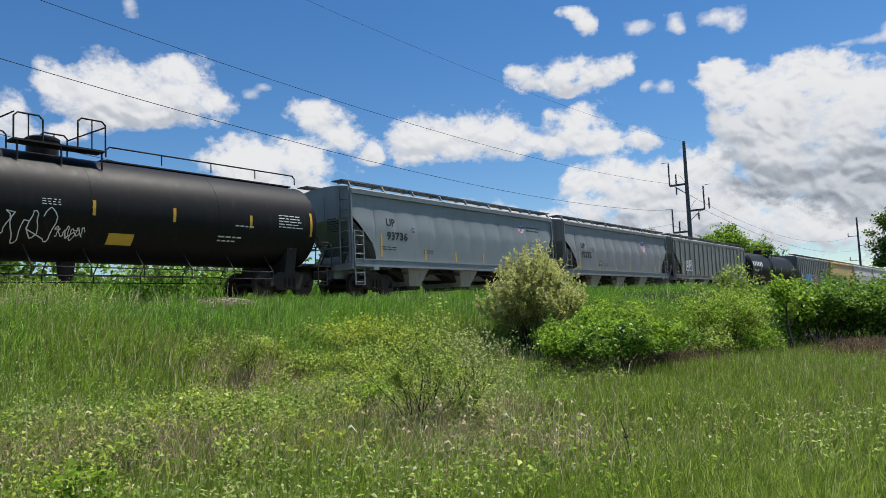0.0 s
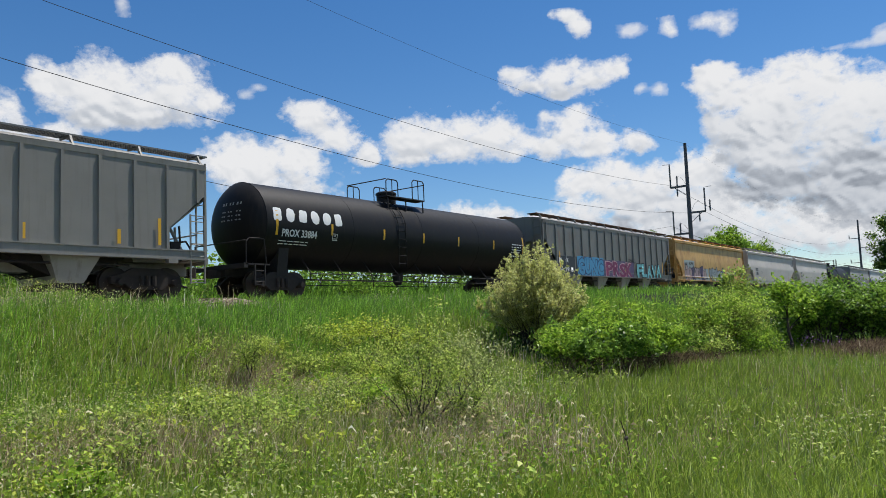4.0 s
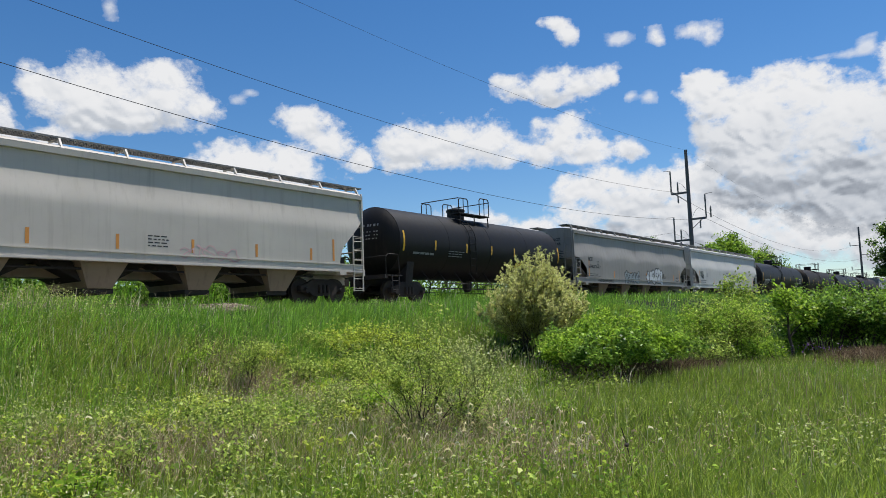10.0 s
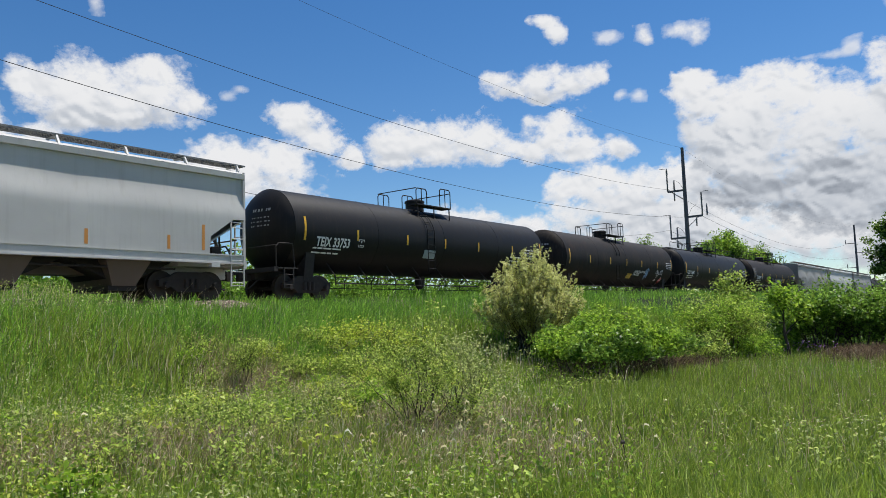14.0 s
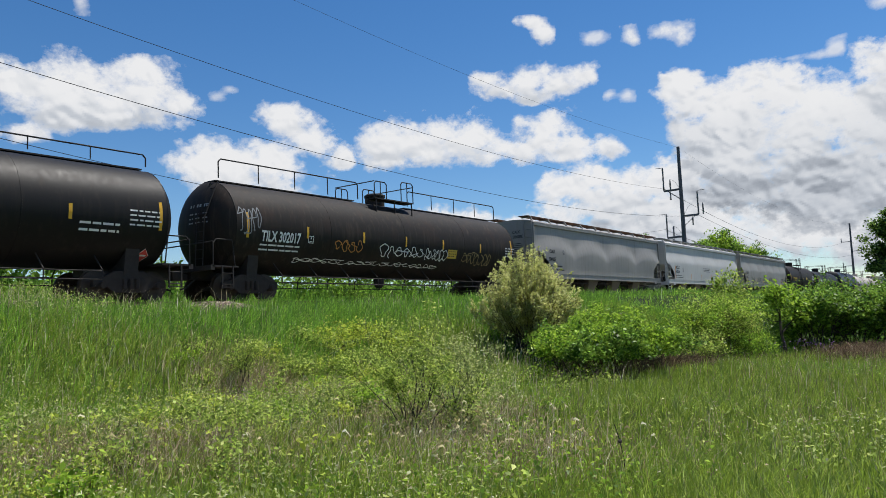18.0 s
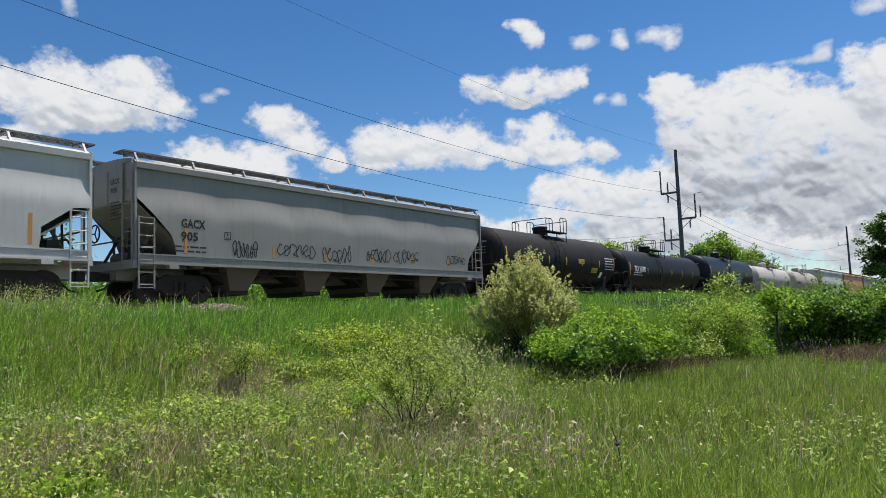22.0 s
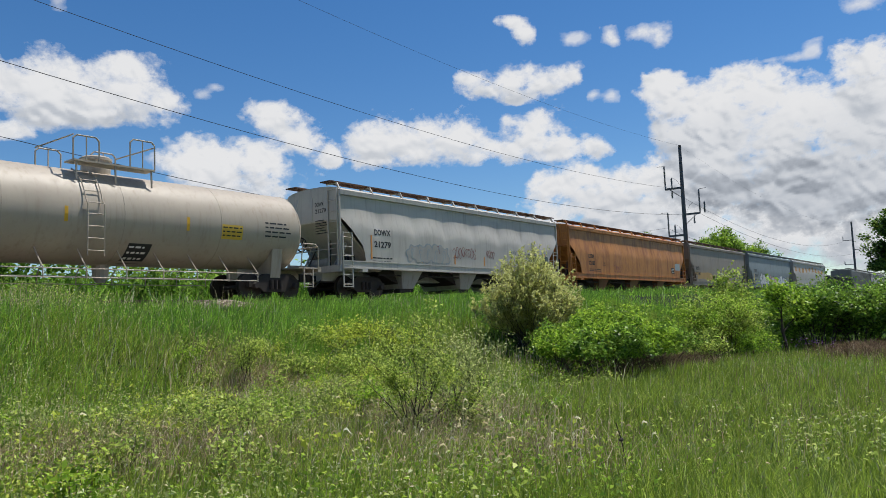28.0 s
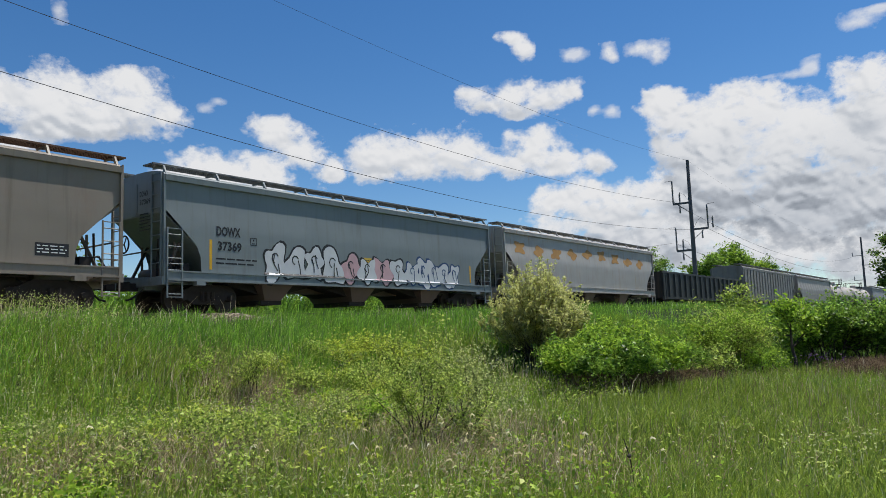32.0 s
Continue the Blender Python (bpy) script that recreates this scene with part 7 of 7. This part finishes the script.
MARKS = {}
MARKS[1] = (("UP", -5.89, -5.32, 2.82, 3.15, "K"), ("93736", -5.89, -4.59, 2.26, 2.61, "K"), ("#shield", 4.32, 5.03, 3.18, 3.56, "-"), ("#print:2", 5.22, 6.44, 3.25, 3.58, "K"), ("#box", -4.29, -3.98, 2.66, 2.85, "K"), ("#print:2", -6.19, -5.13, 1.82, 2.01, "K"), ("#print:2", -3.51, -2.79, 1.78, 1.96, "K"),)
MARKS[2] = (("UP", -5.91, -5.34, 2.70, 3.02, "K"), ("92232", -5.88, -4.61, 2.15, 2.52, "K"), ("#shield", 3.11, 3.78, 2.79, 3.56, "-"), ("#print:2", 3.97, 4.75, 3.17, 3.41, "K"), ("#box", -4.51, -4.26, 2.55, 2.78, "K"), ("#dark", -3.61, -3.17, 1.70, 1.99, "K"), ("#print:2", -2.87, -2.27, 1.73, 1.90, "K"),)
MARKS[3] = (("#white", -6.98, -6.42, 1.74, 2.53, "-"), ("#white", -6.25, -5.55, 1.74, 2.59, "-"), ("IC", -6.88, -6.51, 2.21, 2.43, "K"), ("44", -6.92, -6.48, 1.81, 2.05, "K"), ("RX", -6.10, -5.65, 2.27, 2.50, "K"), ("403", -6.17, -5.62, 1.81, 2.11, "K"), ("#print:3", -6.89, -6.54, 1.33, 1.67, "W"), ("#print:3", -6.09, -5.68, 1.44, 1.72, "W"), ("#print:5", 0.26, 0.74, 1.64, 2.15, "K"),)
MARKS[4] = (("#brand:6", -8.27, -4.75, 2.56, 3.19, "W"), ("PROX 33884", -7.77, -6.13, 2.11, 2.38, "W"), ("#box", -5.35, -4.99, 2.10, 2.35, "W"), ("#print:2", -7.86, -6.48, 1.81, 2.00, "W"), ("#print:4", 7.11, 8.13, 2.13, 2.65, "W"), ("#print:1", 7.04, 8.13, 1.91, 2.10, "W"), ("#diamond", 7.53, 7.84, 1.23, 1.56, "-"),)
MARKS[5] = (("#panel", -7.91, -5.56, 1.12, 2.24, "-"), ("PI", -7.67, -7.40, 1.87, 2.13, "W"), ("CX", -6.90, -6.58, 1.90, 2.14, "W"), ("46", -7.69, -7.28, 1.33, 1.60, "W"), ("79", -6.98, -6.52, 1.36, 1.62, "W"), ("1", -6.29, -6.05, 1.37, 1.61, "W"),)
MARKS[6] = (("#pale", -6.95, -4.69, 2.27, 2.72, "-"), ("MCEX", -6.90, -6.29, 2.27, 2.53, "K"), ("350941", -5.93, -4.94, 2.33, 2.60, "K"), ("#dark", 5.52, 6.12, 1.81, 2.18, "K"),)
MARKS[7] = (("CAIX", -6.8, -5.92, 2.36, 2.66, "K"), ("11386", -6.78, -5.92, 1.94, 2.24, "K"), ("#print:2", -6.85, -6.2, 1.5, 1.68, "K"), ("#box", -4.75, -4.45, 2.1, 2.36, "K"), ("#brand:3", 7.95, 8.75, 3.10, 3.50, "K"), ("#print:2", 1.68, 2.23, 1.47, 1.59, "K"), ("#print:3", 2.76, 3.27, 1.48, 1.64, "K"), ("#print:2", 4.09, 4.60, 1.57, 1.67, "K"),)
MARKS[8] = (("CAIX", -6.86, -6.06, 2.46, 2.70, "K"), ("65714", -6.85, -6.01, 2.08, 2.33, "K"), ("#box", -5.85, -5.58, 2.28, 2.53, "K"), ("#print:3", -6.92, -6.26, 1.60, 1.90, "K"), ("#print:4", -0.41, 0.27, 1.61, 2.00, "K"), ("#print:2", -5.16, -4.82, 1.56, 1.70, "K"),)
MARKS[9] = (("#print:1", -5.85, -4.22, 1.95, 2.21, "G"), ("#print:3", -3.39, -2.20, 2.01, 2.33, "G"), ("#yellow", 2.36, 3.13, 1.68, 1.98, "-"),)
MARKS[10] = (("NCIX", -7.48, -6.91, 2.43, 2.68, "K"), ("6146", -7.48, -6.87, 2.01, 2.24, "K"), ("#box", -6.34, -6.08, 2.21, 2.49, "K"), ("#print:3", -7.58, -5.94, 1.39, 1.72, "K"), ("#dark", 6.71, 7.18, 1.51, 1.78, "K"),)
MARKS[11] = (("NCIX", -7.20, -6.45, 2.17, 2.46, "K"), ("7803", -7.21, -6.43, 1.87, 2.15, "K"), ("#box", -5.72, -5.47, 2.06, 2.33, "K"), ("#print:2", -7.25, -5.72, 1.50, 1.80, "K"), ("#print:3", -0.54, 1.05, 2.14, 2.51, "K"),)
MARKS[12] = (("TEIX 33753", -7.74, -6.00, 1.96, 2.32, "W"), ("#print:2", -7.84, -6.19, 1.65, 1.97, "W"), ("#box", -5.51, -5.21, 2.04, 2.34, "W"), ("#pale", -1.39, -0.58, 1.80, 2.15, "-"), ("#print:4", 6.81, 8.01, 2.06, 2.62, "W"), ("#print:3", 5.54, 6.58, 1.68, 2.22, "W"),)
MARKS[13] = (("LIQUEFIED PETROLEUM GAS", 1.48, 3.34, 1.78, 1.97, "W"), ("NON-ODORIZED", 1.48, 2.49, 1.63, 1.80, "W"), ("#yellow", 0.54, 1.28, 1.43, 1.73, "-"), ("#print:4", 6.99, 8.05, 2.17, 2.68, "W"), ("#diamond", 6.43, 6.76, 1.16, 1.63, "-"), ("#box", 5.53, 6.06, 1.37, 1.73, "W"),)
MARKS[14] = (("FURX 134000", -7.72, -6.11, 1.99, 2.28, "W"), ("#box", -5.39, -5.11, 1.88, 2.16, "W"), ("#print:2", -7.66, -6.20, 1.66, 1.94, "W"), ("#print:4", 7.21, 8.31, 2.12, 2.67, "W"), ("#yellow", 0.09, 0.89, 1.86, 2.19, "-"), ("#print:2", 5.75, 6.92, 1.86, 2.24, "W"), ("#diamond", 7.73, 8.03, 1.18, 1.54, "-"),)
MARKS[15] = (("TILX 302017", -7.60, -5.83, 2.00, 2.38, "W"), ("#box", -5.46, -5.20, 2.06, 2.35, "W"), ("#print:2", -7.61, -5.82, 1.65, 1.96, "W"), ("#yellow", 3.04, 3.72, 1.86, 2.25, "-"), ("#scrawl:7", -1.53, 1.78, 1.73, 2.26, "W"), ("#scrawl:4", -4.13, -2.56, 1.83, 2.31, "O"), ("#scrawl:5", -8.58, -7.62, 2.21, 3.14, "G"), ("#print:4", 7.81, 8.90, 2.08, 2.59, "W"),)
MARKS[16] = (("CAIX", -7.56, -6.94, 2.53, 2.74, "K"), ("580007", -7.67, -6.83, 2.09, 2.31, "K"), ("#box", -6.05, -5.76, 2.51, 2.74, "K"), ("#print:2", -7.63, -5.83, 1.51, 1.92, "K"),)
MARKS[17] = (("NCLX", -7.30, -6.50, 2.25, 2.50, "K"), ("4224", -7.31, -6.51, 1.93, 2.15, "K"), ("#box", -5.85, -5.56, 2.08, 2.35, "K"), ("#print:2", -7.37, -5.83, 1.54, 1.81, "K"), ("#print:3", -0.82, 0.82, 2.13, 2.52, "K"),)
MARKS[18] = (("GACX", -7.57, -6.70, 2.30, 2.59, "K"), ("905", -7.58, -6.97, 1.90, 2.19, "K"), ("#box", -5.97, -5.72, 2.03, 2.31, "K"), ("#print:2", -7.77, -6.66, 1.50, 1.78, "K"), ("#scrawl:6", -5.65, -4.64, 1.45, 2.02, "K"), ("#scrawl:6", -3.79, -1.99, 1.59, 2.06, "K"), ("#scrawl:6", -1.64, -0.05, 1.47, 2.10, "K"), ("#scrawl:6", 0.75, 2.21, 1.57, 2.12, "K"), ("#scrawl:6", 2.44, 4.08, 1.64, 2.19, "K"), ("#scrawl:5", 6.08, 7.54, 1.67, 2.14, "K"),)
MARKS[19] = (("UTLX 903230", -5.43, -3.36, 2.00, 2.46, "Y"), ("#box", -3.07, -2.79, 2.09, 2.37, "G"), ("#print:2", -5.40, -4.16, 1.53, 2.00, "G"), ("#yellow", 1.59, 2.36, 2.26, 2.54, "-"), ("#yellow", 3.42, 4.26, 1.78, 2.07, "-"), ("#print:5", 5.27, 6.53, 1.94, 2.79, "W"), ("#diamond", 5.58, 6.05, 1.01, 1.61, "-"), ("#white", 4.74, 5.08, 1.51, 1.83, "-"),)
MARKS[20] = (("TILX 260380", -6.35, -4.35, 2.06, 2.47, "W"), ("#print:2", -6.45, -4.77, 1.75, 2.05, "W"),)
MARKS[21] = (("UTLX 903419", -5.98, -3.96, 1.83, 2.24, "Y"), ("#box", -3.92, -3.62, 1.91, 2.15, "Y"), ("#print:3", -3.08, -2.30, 1.63, 1.92, "Y"), ("RAILKING", 0.35, 3.13, 1.72, 2.31, "C"), ("#yellow", 2.26, 3.05, 1.57, 1.89, "-"), ("#diamond", 5.75, 6.19, 1.21, 1.56, "-"),)
MARKS[22] = (("DOWX 40106", -7.03, -4.67, 2.04, 2.44, "K"), ("#dark", 5.44, 6.34, 1.88, 2.34, "K"), ("#print:3", 5.43, 5.92, 2.38, 2.60, "K"),)
MARKS[23] = (("DOWX 40143", -6.20, -4.19, 2.05, 2.43, "K"), ("#box", -3.97, -3.67, 2.10, 2.36, "K"), ("#yellow", 3.34, 4.18, 1.96, 2.43, "-"), ("#print:4", 5.12, 6.26, 2.07, 2.67, "K"), ("#dark", 0.25, 1.00, 1.12, 1.66, "K"),)
MARKS[24] = (("DOWX", -6.73, -5.76, 2.51, 2.76, "K"), ("21279", -6.75, -5.75, 2.02, 2.28, "K"), ("#print:2", -6.85, -5.64, 1.38, 1.66, "K"),)
MARKS[25] = (("CCBX", -7.26, -6.47, 2.36, 2.62, "K"), ("72033", -7.22, -6.41, 1.95, 2.2, "K"), ("#print:2", -7.19, -5.6, 1.55, 1.75, "K"), ("#box", -5.2, -4.95, 1.95, 2.2, "K"), ("#pale", 7.3, 8.3, 2.0, 2.5, "-"), ("#dark", 6.5, 7.1, 1.75, 2.15, "K"),)
MARKS[26] = (("NDYX", -6.46, -5.59, 2.21, 2.49, "K"), ("515867", -6.46, -5.36, 1.76, 2.06, "K"), ("#dark", 5.41, 6.29, 1.48, 1.82, "K"),)
MARKS[27] = (("DOWX", -6.82, -5.89, 2.43, 2.75, "K"), ("37369", -6.77, -5.85, 1.96, 2.27, "K"), ("#box", -5.49, -5.23, 2.21, 2.49, "K"), ("#print:2", -6.84, -5.12, 1.48, 1.76, "K"), ("#yellow", -0.21, 0.48, 1.62, 2.11, "-"),)
BUILT = [c0, c1, c2, c3, c4, c5, c6, c7, c8, c9, c10, c11, c12, c13, c14, c15, c16, c17, c18, c19, c20, c21, c22, c23, c24, c25, c26, c27, c28]
for k, rows in MARKS.items():
    for i, row in enumerate(rows):
        mark(BUILT[k][0], BUILT[k][1], *row, seed=k * 50 + i)
scrawl(c0[0], -2.5, -0.9, 1.45, 2.35, 4, ink_white, c0[1], 501, 0.03)
scrawl(c0[0], -0.95, -0.1, 1.6, 1.95, 6, ink_white, c0[1], 502, 0.025)
laid(c0[0], "warning_placard", flat_at(0.57, 1.35, 1.53, 1.84), placard_yellow, c0[1], 0.012)
for a, b, c, d, n in ((-1.35, -0.85, 2.45, 2.65, 3), (4.2, 5.1, 1.75, 2.0, 2), (4.8, 5.6, 2.25, 2.38, 1), (6.6, 7.7, 2.35, 2.85, 5)):
    small_print(c0[0], a, c, b - a, d - c, n, ink_white, c0[1])
mark(c0[0], c0[1], "#diamond", 7.2, 7.5, 1.35, 1.7, "-", 1)
word_piece(c5[0], "GUNC", -5.45, -2.1, 1.17, 2.2, spray["sky"], spray["deep"], c5[1], back=spray["sky"], pad=0.05)
word_piece(c5[0], "PRSK", -1.75, 2.2, 1.17, 2.1, spray["plum"], spray["rose"], c5[1], back=spray["violet"], pad=0.3)
word_piece(c5[0], "FLAVA", 3.0, 7.2, 1.15, 2.1, spray["teal"], ink_black, c5[1])
scrawl(c5[0], 1.6, 2.8, 2.15, 2.4, 5, ink_black, c5[1], 503, 0.03)
laid(c6[0], "painted_patch", flat_at(-6.92, -4.8, 2.13, 2.62), spray["pale"], c6[1], 0.0025)
laid(c6[0], "painted_patch", flat_at(-7.0, -1.4, 1.2, 2.15), spray["pale"], c6[1], 0.0025)
bubble_piece(c6[0], -6.9, -2.1, 1.15, 2.3, 7, [spray["pink"], spray["pink"], spray["violet"]], ink_black, c6[1], 61, 0.007)
bubble_piece(c6[0], -1.1, 2.6, 1.12, 2.3, 5, [spray["grey"], spray["pale"]], ink_black, c6[1], 62, 0.007, spray["lemon"])
scrawl(c6[0], 4.0, 5.0, 1.55, 1.95, 5, ink_black, c6[1], 504, 0.03)
scrawl(c8[0], 0.6, 2.8, 1.3, 1.75, 5, spray["rose"], c8[1], 505, 0.03)
bubble_piece(c10[0], -2.35, -0.02, 1.2, 1.98, 5, [spray["grey"]], ink_black, c10[1], 101, 0.007)
bubble_piece(c10[0], 1.3, 4.0, 1.2, 2.3, 4, [spray["silver"]], ink_black, c10[1], 102, 0.007)
scrawl(c10[0], -6.9, -5.9, 2.0, 2.2, 5, ink_black, c10[1], 506, 0.03)
scrawl(c10[0], -6.2, -4.0, 1.2, 1.38, 8, ink_black, c10[1], 507, 0.025)
scrawl(c10[0], 3.9, 4.6, 1.6, 1.95, 4, ink_black, c10[1], 508, 0.03)
scrawl(c13[0], 3.36, 3.95, 1.5, 2.2, 5, INK["C"], c13[1], 509, 0.04)
scrawl(c13[0], 5.3, 6.5, 1.75, 2.1, 5, ink_white, c13[1], 510, 0.03)
scrawl(c15[0], 1.6, 3.0, 1.7, 2.2, 5, ink_white, c15[1], 511, 0.035)
scrawl(c15[0], 4.2, 6.6, 1.6, 2.2, 7, spray["tan"], c15[1], 512, 0.03)
scrawl(c15[0], -6.0, 2.5, 1.38, 1.55, 18, ink_white, c15[1], 513, 0.02)
bubble_piece(c24[0], -4.65, -1.87, 1.46, 2.3, 5, [spray["ghost"]], spray["grey"], c24[1], 241, 0.007)
bubble_piece(c24[0], 5.17, 7.3, 1.48, 2.25, 3, [spray["moss"]], spray["moss"], c24[1], 242, 0.007)
for a, b, c, d, n, ink, sd in ((-1.49, 0.38, 1.8, 2.35, 8, "wine", 601), (1.24, 1.97, 1.94, 2.3, 4, "wine", 602), (3.39, 5.1, 2.0, 2.4, 6, "slate", 603), (-2.65, -2.2, 1.95, 2.3, 3, "wine", 604)):
    scrawl(c24[0], a, b, c, d, n, spray[ink], c24[1], sd, 0.025)
laid(c26[0], "faded_paint_band", blob_shape([((-4.0, 1.75), lobe(-4.0, 1.72, 2.9, 0.36, random.Random(3), 5, 0.25, 40))]), spray["ochre"], c26[1], 0.008, "faded ochre paint band")
scrawl(c25[0], -3.7, -2.6, 1.6, 2.05, 3, spray["wine"], c25[1], 605, 0.025)
bubble_piece(c26[0], -1.0, 2.4, 1.18, 1.95, 5, [spray["tan"]], ink_black, c26[1], 261, 0.007)
bubble_piece(c27[0], -4.9, -1.3, 0.98, 2.38, 4, [spray["silver"]], ink_black, c27[1], 271, 0.007)
bubble_piece(c27[0], -1.25, 2.4, 0.98, 2.2, 4, [spray["rose"], spray["silver"]], ink_black, c27[1], 272, 0.007)
bubble_piece(c27[0], 2.5, 6.1, 0.98, 2.25, 5, [spray["silver"]], spray["deep"], c27[1], 273, 0.007)
rust_spot = plain("rust_blotch", (0.40, 0.22, 0.07), 0.8, 0, 0.4, 2)
for k in range(9):
    laid(c28[0], "rust_blotch", blob_shape([((-8 + k * 1.9, 3.35), lobe(-8 + k * 1.9, 3.30 - 0.12 * math.sin(k), 0.6, 0.32, random.Random(k), 4, 0.4))]), rust_spot, c28[1], 0.008)


def end_words(made, words, ink, half):
    """Small stencilled marks on the front end wall."""
    for k, word in enumerate(words):
        me = bold_word(word, 0.02).copy()
        co = np.empty(len(me.vertices) * 3, np.float32)
        me.vertices.foreach_get("co", co)
        co = co.reshape(-1, 3)
        u = (co[:, 0] - co[:, 0].min()) / (co[:, 0].max() - co[:, 0].min()) * 0.12 * len(word)
        v = (co[:, 1] - co[:, 1].min()) / (co[:, 1].max() - co[:, 1].min()) * 0.17
        me.vertices.foreach_set("co", np.stack([np.full(len(u), -half - 0.028), -0.16 - u, 3.62 - 0.26 * k + v], -1).astype(np.float32).ravel())
        me.update()
        part("end_lettering", me, ink, made[0])
    bars = Shape()
    for k in range(6):
        z = 3.05 - 0.1 * k
        bars.add([(-half - 0.028, -0.16, z), (-half - 0.028, -0.16 - 0.5 - 0.1 * (k % 3), z), (-half - 0.028, -0.16 - 0.5 - 0.1 * (k % 3), z + 0.035), (-half - 0.028, -0.16, z + 0.035)], [(0, 1, 2, 3)])
    part("end_stencil", bars, ink, made[0])


for made, words in ((c1, ()), (c6, ("MCEX", "350941")), (c8, ("CAIX", "65714")), (c10, ("NCIX", "6146")), (c11, ("NCIX", "7803")), (c16, ("CAIX", "580007")), (c17, ("NCLX", "4224")), (c18, ("GACX", "905")), (c24, ("DOWX", "21279")), (c26, ("NDYX", "515867")), (c27, ("DOWX", "37369"))):
    end_words(made, words, ink_black, made[2])


# ---------------------------------------------------------------- movement
def run(t):
    """Metres that the train has gone after t seconds."""
    return 14.738 * t + 0.01519 * t * t + 0.000109 * t ** 3


def motions():
    for car in CARS:
        x, y, z = car.location
        walk(car, [(t, pose(x - run(t), y, z)) for t in range(0, 33, 2)])
    # wheelsets roll with the train; those at the same place in their trucks share one roll
    first = {}
    for w in WHEELS:
        x, y, z = w.location
        k = round(x, 2)
        if k not in first:
            first[k] = w
            walk(w, [(i / 30, pose(x, y, z) @ Matrix.Rotation(-run(i / 30) / 0.46, 4, "Y")) for i in range(961)])
        else:
            src = first[k].animation_data
            w.rotation_mode = "QUATERNION"
            w.animation_data_create()
            w.animation_data.action = src.action
            w.animation_data.action_slot = src.action_slot
    for ob, drift in CLOUDS:
        walk(ob, [(t, pose(EYE.x, EYE.y, EYE.z, 0, 0, -drift * t)) for t in (0, 8, 16, 24, 32)])


motions()
